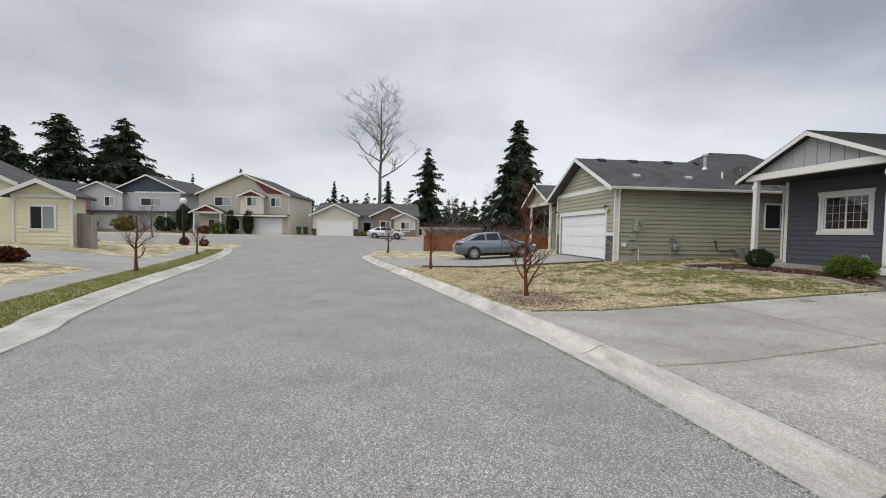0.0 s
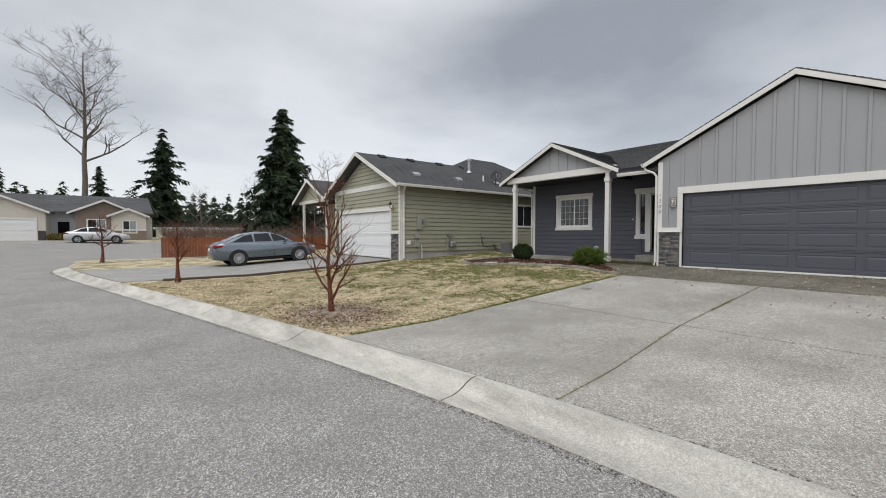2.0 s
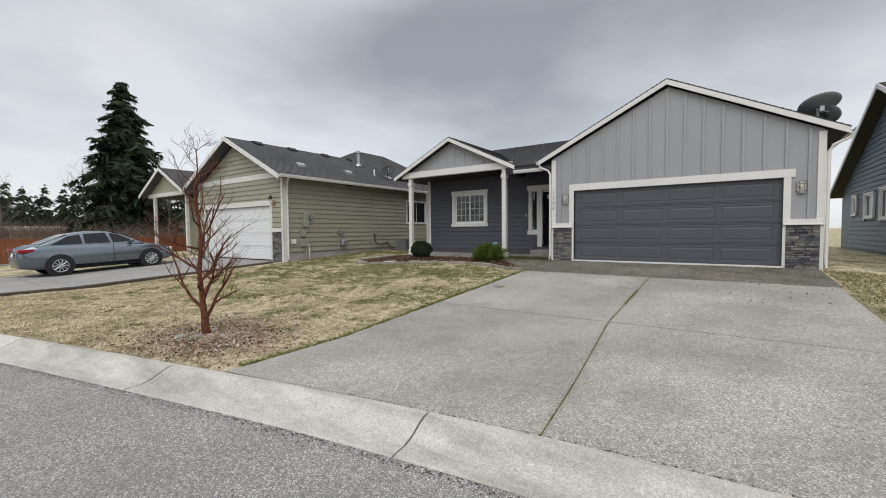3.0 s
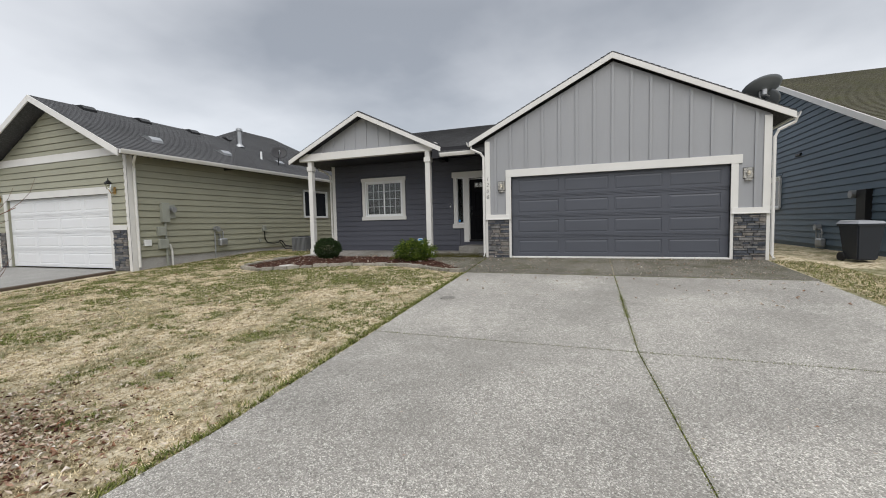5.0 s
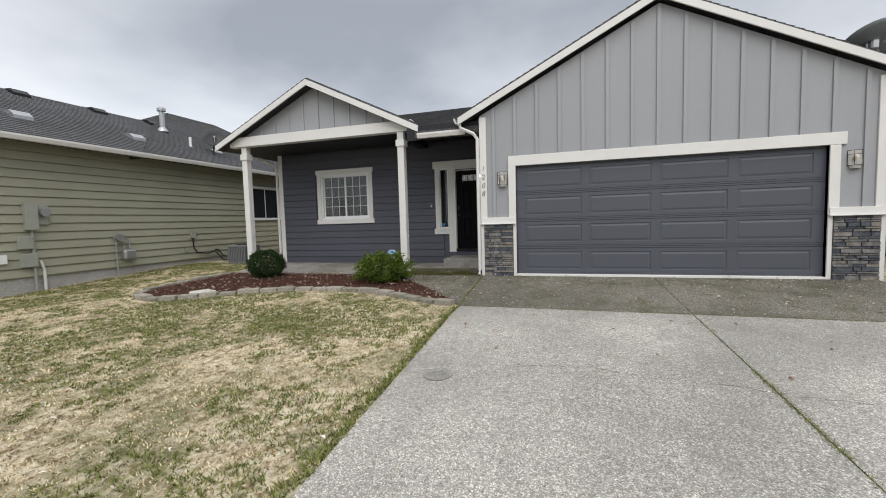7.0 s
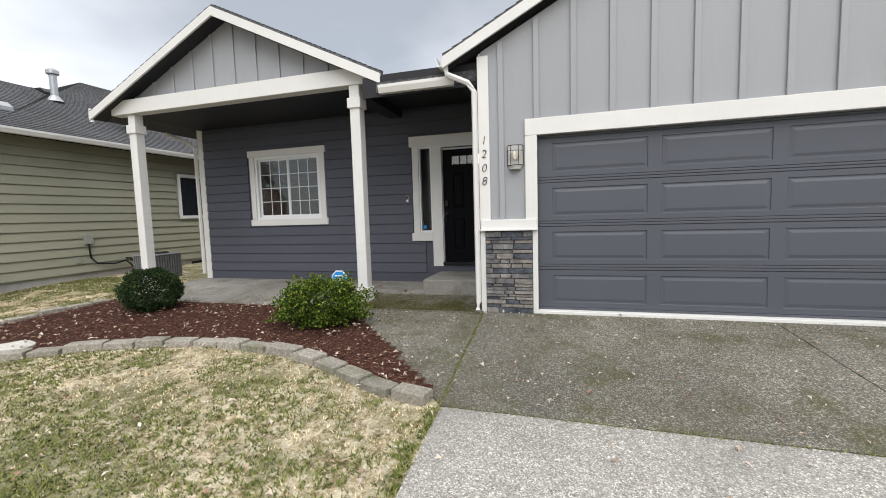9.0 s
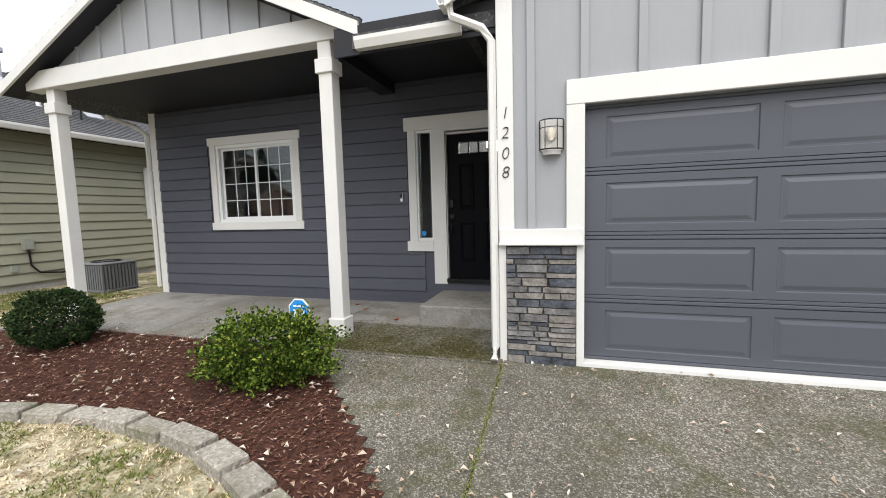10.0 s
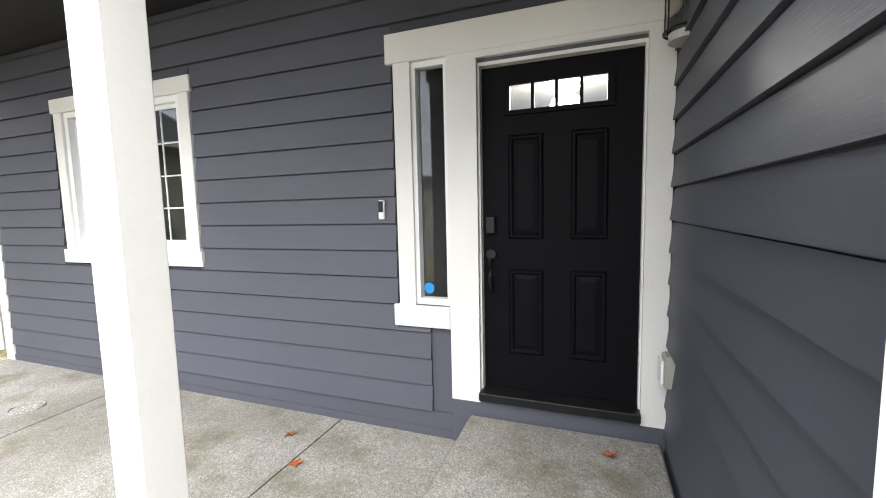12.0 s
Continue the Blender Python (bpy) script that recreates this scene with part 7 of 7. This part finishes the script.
far_gable(h2, 0.0, 6.4, 2.9, 0.45, 6.0, PALE_TAUPE)
far_gable(h2, 8.4, 13.6, 2.9, 0.48, 6.0, BROWN, 0.4, 0.2)
far_gable(h2, 11.6, 14.6, 2.6, 0.45, 4.0, PALE_TAUPE, 0.35, -0.5)
bm = bmesh.new()
roof_plane(bm, (-0.6, 1.0, 2.95), (15.2, 1.0, 2.95), (-0.6, 6.0, 5.0), (14.4, 6.0, 5.0), 0.12, 0.5)
roof_plane(bm, (15.2, 11.0, 2.95), (-0.6, 11.0, 2.95), (14.4, 6.0, 5.0), (-0.6, 6.0, 5.0), 0.12, 0.5)
part("roof", bm, SHINGLE, h2)
far_door(h2, 0.75, 5.65, -0.1, 2.13)
for u in (0.0, 5.85):
    part("stone_pier", boxes((u, u + 0.55, -0.06, 0.0, -0.2, 0.95)), MORTAR, h2)
far_window(FF, h2, 9.6, 11.0, 0.9, 2.1, -0.2, 1)
far_window(FF, h2, 12.6, 13.7, 0.8, 2.0, 0.5, 1)
part("front_door", boxes((7.0, 7.9, 1.55, 1.6, -0.2, 1.9)), BLACK_DOOR, h2)
h2.matrix_basis = pose(-11.75, 59.7, 0.9, 0, 0, -6.6)

# grey and navy two-storey house
h3 = thing("house", (0, 0, 0), "pale grey two-storey house with navy gable", "house")
part("wall", boxes((0.0, 15.4, 0.0, 11.0, -0.6, 5.5)), MIST, h3)
far_gable(h3, 5.0, 16.0, 5.6, 0.45, 11.4, NAVY, 0.45, -0.05)
far_gable(h3, 0.0, 7.0, 5.4, 0.42, 8.0, MIST, 0.4, -0.6)
part("bay", boxes((0.0, 7.0, -0.6, 0.0, 2.6, 5.4)), MIST, h3)
part("band_roof", boxes((-0.3, 16.0, -1.3, 0.0, 2.5, 2.7)), SHINGLE, h3)
part("band", boxes((8.5, 15.8, -0.08, -0.02, 5.4, 5.65)), WHITE, h3)
far_door(h3, 1.0, 5.6, -0.1, 2.13)
for u0, u1, z0, z1, d in ((0.9, 2.3, 3.4, 4.7, 0.6), (4.4, 5.8, 3.4, 4.7, 0.6), (9.4, 12.4, 3.6, 4.6, 0.0), (7.4, 8.9, 0.6, 2.0, 0.0), (11.8, 13.6, 0.6, 2.0, 0.0)):
    far_window(FF, h3, u0, u1, z0, z1, d, 1)
for u in (13.9, 15.6):
    part("porch_post", boxes((u - 0.1, u + 0.1, -1.2, -1.0, -0.4, 2.5)), WHITE, h3)
h3.matrix_basis = pose(-47.8, 68.2, 1.4, 0, 0, -6.6)
h4 = thing("house", (0, 0, 0), "salmon-coloured house behind a fence", "house")
part("wall", boxes((0, 12, 0, 9, -0.6, 4.6)), SALMON, h4)
far_gable(h4, 0, 12, 4.6, 0.42, 9.4, SALMON)
h4.matrix_basis = pose(-58, 66, 1.4, 0, 0, -6.6)

# cream house across the street
h5 = thing("house", (0, 0, 0), "pale yellow house with white trim across the street", "house")
c1 = part("wall", boxes((0.0, 2.75, 0.15, 1.2, -0.6, 2.35)), CREAM_LAP, h5)
lap_boards(Face("y", 0.15, -1), c1, CREAM_LAP, 0.1, 2.65, -0.1, 2.2, [(0.72, 1.98, 0.55, 1.85)], 0.187)
far_gable(h5, 0.0, 2.75, 2.35, 0.45, 1.4, CREAM_LAP, 0.4, 0.1)
part("band", boxes((0.0, 2.75, 0.06, 0.12, 2.2, 2.36)), WHITE, h5)
for u in (0.0, 2.62):
    part("corner_board", boxes((u, u + 0.13, 0.09, 0.15, -0.2, 2.2)), WHITE, h5)
far_window(Face("y", 0.15, -1), h5, 0.82, 1.88, 0.66, 1.74, 0.01, 1)
part("wall", boxes((-8.0, -0.3, 0.8, 4.0, -0.6, 3.0)), CREAM_LAP, h5)
far_gable(h5, -8.0, -0.3, 3.0, 0.45, 3.4, CREAM_LAP, 0.5, 0.8)
h5.matrix_basis = pose(-18.75, 22.3, 0.78, 0, 0, 8) @ Matrix.Diagonal((0.92, 1, 1, 1))

# long low white building beyond the thicket
h6 = thing("long_building", (0, 0, 0), "long low white building with flat roof", "building")
part("wall", boxes((0, 24, 0, 4, -1, 2.2)), CREAM, h6)
part("roof", boxes((-0.3, 24.3, -0.3, 4.3, 2.2, 2.5)), WHITE, h6)
far_window(FF, h6, 4, 5.6, 0.6, 1.7)
far_window(FF, h6, 14, 15.6, 0.6, 1.7)
part("panel", boxes((8, 10, -0.05, 0, -0.5, 1.9)), RUST, h6)
h6.matrix_basis = pose(4.5, 72, 0.0, 0, 0, -8)

# houses opposite, seen only in the window glass
h7 = copy_thing(h1, pose(-19.5, -7.0, 0.8, 0, 0, 90))
h7["label"] = "taupe two-storey house opposite the grey house"
h8 = copy_thing(h2, pose(-19.5, -27.0, 0.8, 0, 0, 90))
h8["label"] = "low taupe house further along the street"

# street lamp, bins, pavement and driveways
lamp = thing("street_lamp", (-17.5, 36.2, gz(-17.5, 36.2)), "dark post-top street lamp with white globe", "street lamp")
lx, ly, lz = -17.5, 36.2, gz(-17.5, 36.2)
part("pole", turned(bmesh.new(), (lx, ly, lz), [(0.16, 0), (0.16, 0.4), (0.09, 0.55), (0.075, 3.1), (0.12, 3.15), (0.12, 3.25)], 12), BLACK_METAL, lamp)
bm = bmesh.new()
bmesh.ops.create_uvsphere(bm, u_segments=16, v_segments=10, radius=0.26, matrix=Matrix.Translation((lx, ly, lz + 3.5)))
part("globe", bm, SIGN_WHITE, lamp, "white globe", True)
part("finial", turned(bmesh.new(), (lx, ly, lz + 3.74), [(0.06, 0), (0.03, 0.08), (0.01, 0.16)], 8), BLACK_METAL, lamp)

BIN = paint("navy_bin_plastic", (0.018, 0.022, 0.030), 0.5, 0.1)


def wheelie_bin(m, mat, label, lidmat=None):
    t = thing("wheelie_bin", (0, 0, 0), label, "bin", "wheelie bins")
    bm = bmesh.new()
    hexa(bm, [(-0.22, -0.24, 0.06), (0.22, -0.24, 0.06), (0.22, 0.22, 0.06), (-0.22, 0.22, 0.06), (-0.29, -0.33, 0.98), (0.29, -0.33, 0.98), (0.29, 0.33, 0.98), (-0.29, 0.33, 0.98)])
    bmesh.ops.bevel(bm, geom=list(bm.edges), offset=0.025, segments=2, affect="EDGES")
    part("tub", bm, mat, t)
    part("rim", boxes((-0.31, 0.31, -0.35, 0.35, 0.94, 1.0), bev=0.012), mat, t)
    bm = bmesh.new()
    hexa(bm, [(-0.32, -0.36, 1.0), (0.32, -0.36, 1.0), (0.32, 0.36, 1.0), (-0.32, 0.36, 1.0), (-0.26, -0.3, 1.06), (0.26, -0.3, 1.06), (0.26, 0.3, 1.09), (-0.26, 0.3, 1.09)])
    part("lid", bm, lidmat or mat, t)
    part("handle", tube(bmesh.new(), [(-0.24, 0.40, 0.98), (0.24, 0.40, 0.98)], 0.018, 8), mat, t)
    for s in (1, -1):
        part("wheel", tube(bmesh.new(), [(s * 0.22, 0.24, 0.12), (s * 0.28, 0.24, 0.12)], 0.12, 14), RUBBER, t)
    t.matrix_basis = m


BIN_LID = paint("grey_bin_lid", (0.3, 0.31, 0.33), 0.5, 0.1)
wheelie_bin(pose(13.3, -0.42, gz(13.3, -0.42), 0, 0, -80) @ Matrix.Diagonal((0.85, 0.85, 0.82, 1)), BIN, "dark navy wheelie bin with grey lid", BIN_LID)
wheelie_bin(pose(-13.6, 59.6, 1.0, 0, 0, 0), paint("green_bin_plastic", (0.02, 0.04, 0.03), 0.5, 0.1), "dark green wheelie bin beside a house")
wheelie_bin(pose(-12.7, 59.7, 1.0, 0, 0, 0), BIN, "dark wheelie bin beside a house")

gm2 = copy_thing(gm, Matrix.Translation((17.25, -1.44, 0.75)) @ pose(0, 0, 0, 0, 0, 180))
gm2["label"] = "grey gas meter on the blue house"
em2 = thing("electric_meter", BF.p(15.4, 1.9, 0), "grey electric meter box with dial on blue siding", "meter")
part("box", BF.slabs((14.95, 15.35, 0.95, 2.15, 0.02, 0.16), bev=0.01), BLACK_METAL, em2)
part("dial", tube(bmesh.new(), [BF.p(15.5, 2.05, 0.02), BF.p(15.5, 2.05, 0.22)], 0.10, 14), GREY_METAL, em2)

pave = thing("pavement", (-7.5, 10, gz(-7.5, 10)), "pale concrete pavement along the street", "pavement", kind="structure")
path_l = [p for p in LK if 0 < p.y < 31]
for k in range(0, len(path_l) - 4, 3):
    a, b = path_l[k], path_l[min(k + 3, len(path_l) - 1)]
    slab_piece("slab", [(a.x - 2.55, a.y + 0.01), (a.x - 1.2, a.y + 0.01), (b.x - 1.2, b.y - 0.005), (b.x - 2.55, b.y - 0.005)], WALK, pave, 0.012, 0.05, 3)
ld = thing("driveway", (-12, 16, gz(-12, 16)), "grey concrete driveway across the street", "driveway", kind="structure")
for q in ([(-8.75, 15.2), (-10.2, 15.6), (-11.6, 21.2), (-10.05, 20.4)], [(-10.22, 15.6), (-16, 15.9), (-16, 19.8), (-11.62, 21.2)], [(-16.02, 15.9), (-24, 16.3), (-24, 20.4), (-16.02, 19.8)]):
    slab_piece("slab", q, WALK, ld, 0.014, 0.05, 8)
fd = thing("driveway", (-17, 54, gz(-17, 54)), "pale concrete driveway of the taupe house", "driveway", kind="structure")
slab_piece("slab", [(-21.2, 46.0), (-15.6, 46.0), (-15.6, 59.4), (-21.0, 60.0)], WALK, fd, 0.02, 0.05, 10)

# distant shrubs
def far_shrub(x, y, r, h, seed, mat, label, n=900, z=None):
    shrub("garden_shrub", (x, y, gz(x, y) if z is None else z), r, r, h / 2, seed, mat, label, n, r * 0.22, "shrub", 0.35)


BUSH_RED = two_tone("rusty_shrub", [(0.0, (0.05, 0.015, 0.01)), (0.6, (0.12, 0.035, 0.02)), (1.0, (0.2, 0.07, 0.03))], 1)
BUSH_GOLD = two_tone("golden_shrub", [(0.0, (0.10, 0.10, 0.03)), (0.6, (0.22, 0.18, 0.06)), (1.0, (0.32, 0.24, 0.09))], 1)
far_shrub(-13.1, 15.3, 0.5, 0.42, 71, BUSH_RED, "low rust-brown clipped shrub", 2500)
far_shrub(-22.5, 59.2, 0.55, 3.2, 72, BOX_DARK, "tall dark columnar shrub", 3000, z=0.9)
far_shrub(-20.2, 59.0, 0.6, 3.2, 73, BOX_DARK, "tall dark columnar shrub", 3000, z=0.9)
far_shrub(-23.8, 58.2, 0.9, 1.4, 74, BOX_LEAF, "round green garden shrub", z=0.9)
far_shrub(-25.6, 58.4, 0.7, 1.0, 75, BUSH_RED, "low reddish garden shrub", z=0.9)
far_shrub(-39.5, 64.8, 1.3, 1.7, 76, BUSH_GOLD, "wide golden-green garden shrub", 1500, z=1.2)
far_shrub(-34.0, 64.8, 1.2, 1.9, 77, BOX_DARK, "dark round garden shrub", z=1.2)
far_shrub(-31.2, 64.8, 1.0, 3.6, 78, BOX_DARK, "tall dark garden shrub", 3000, z=1.2)
far_shrub(-16.2, 33.6, 0.32, 0.6, 79, BUSH_RED, "small rust-brown shrub beside the lamp")
far_shrub(-14.6, 33.2, 0.3, 0.5, 80, BUSH_RED, "small rust-brown shrub beside the lamp")
far_shrub(-4.6, 58.8, 0.7, 0.7, 81, BUSH_GOLD, "low garden shrub beside the door", z=0.8)

# ---- trees beyond ----
bare_tree("bare_tree", (-2.7, 71.0, 0.5), 23.6, 0.40, 58, BARK_GREY, "tall leafless tree with a rounded open crown", 20, 3, 4, 0.42, 0.55, 0.06, 0.0, 0.29, "", 0.45)
bare_tree("bare_tree", (-33.5, 40.5, 0.6), 5.5, 0.09, 52, BARK_GREY, "slender leafless garden tree", 12, 2, 4, 0.3, 0.5, 0.1)
bare_tree("bare_tree", (-22.8, 41.5, 0.7), 4.2, 0.06, 53, BARK_GREY, "slender leafless street tree", 10, 2, 3, 0.4, 0.4, 0.15, 0.0, 0.35)
bare_tree("bare_tree", (12.5, 52, 0.8), 7.0, 0.12, 54, BARK_GREY, "leafless tree in the thicket", 14, 2, 4, 0.25, 0.5, 0.1, 0.0, 0.45)
bare_tree("bare_tree", (17.0, 46, 0.8), 6.0, 0.10, 55, BARK_GREY, "leafless tree in the thicket", 14, 2, 4, 0.25, 0.5, 0.1, 0.0, 0.45)
bare_tree("bare_tree", (8.0, 58, 0.8), 6.0, 0.10, 56, BARK_GREY, "leafless tree in the thicket", 14, 2, 4, 0.25, 0.5, 0.1, 0.0, 0.45)
conifer((14.9, 49.3, 0.7), 14.8, 5.0, 61, "tall dense dark fir tree", 56, 9, 10, 6, 0.04, 0.72)
conifer((5.7, 75.5, 0.7), 16.2, 4.4, 62, "ragged dark fir with bare lower trunk", 30, 8, 9, 6, 0.2, 0.6)
conifer((-65, 88.5, 0.5), 23, 8.5, 63, "large dark fir tree behind the houses", 30, 7, 10, 5, 0.25, 0.5)
conifer((-53, 88.0, 0.5), 22.5, 8.0, 64, "large dark fir tree behind the houses", 30, 7, 10, 5, 0.25, 0.5)
conifer((-58.5, 92.0, 0.5), 20, 7.0, 65, "large dark fir tree behind the houses", 28, 7, 10, 5, 0.25, 0.5)
conifer((-73.5, 87.0, 0.5), 20, 8.0, 66, "large dark fir tree behind the houses", 28, 7, 10, 5, 0.25, 0.5)
conifer((-1.6, 80, 0.5), 11.0, 3.2, 67, "dark fir tree behind the ranch house", 30, 8, 7, 5, 0.1, 0.8)
conifer((-13.5, 92, 0.5), 12.0, 2.6, 68, "narrow dark fir tree", 30, 8, 6, 5, 0.1, 0.9)
conifer((-33, 92, 0.5), 14.0, 2.4, 69, "narrow dark fir tree", 26, 8, 6, 5, 0.1, 0.9)
conifer((-44, 95, 0.5), 13.0, 2.2, 70, "narrow dark fir tree", 26, 8, 6, 5, 0.1, 0.9)

rnd = random.Random(99)
V, F = [], []
for k in range(620):
    x = rnd.uniform(-100, 130)
    y = rnd.uniform(98, 130) - max(0, x - 20) * 0.45
    if x > 26 and y < 60:
        y = 60
    h = rnd.uniform(6.5, 11.5) * (1.1 if x < -40 else 1)
    conifer_mesh(V, F, rnd, Vector((x, y, 0.3)), h, h * 0.24, 10, 6, 3, 3, 0.02, 0.7, 2.2)
tagged(raw("far_woods", V, F, NEEDLES), "dark conifer wood along the skyline", "woods", kind="stuff")

THICKET = two_tone("bare_thicket", [(0.0, (0.09, 0.06, 0.05)), (0.6, (0.17, 0.12, 0.10)), (1.0, (0.25, 0.19, 0.16))], 1)
V, F = [], []
for k in range(4600):
    x, y = rnd.uniform(4.5, 30), rnd.uniform(37, 66)
    if x < 10 and y < 55:
        continue
    o = Vector((x, y, gz(x, y)))
    h = rnd.uniform(1.0, 2.9)
    d = Vector((rnd.gauss(0, 0.45), rnd.gauss(0, 0.45), 1)).normalized()
    p1 = o + d * h * 0.6
    tube_into(V, F, [o, p1, p1 + (d + Vector((rnd.gauss(0, 0.6), rnd.gauss(0, 0.6), -0.2))) * h * 0.4], [0.02, 0.014, 0.006], 3)
    for z in range(3):
        q = o.lerp(p1, rnd.uniform(0.3, 1))
        tube_into(V, F, [q, q + Vector((rnd.gauss(0, 0.5), rnd.gauss(0, 0.5), rnd.uniform(0.1, 0.6)))], [0.01, 0.004], 3)
tagged(raw("thicket", V, F, THICKET), "tangle of bare brown brush behind the fence", "brush", kind="stuff")
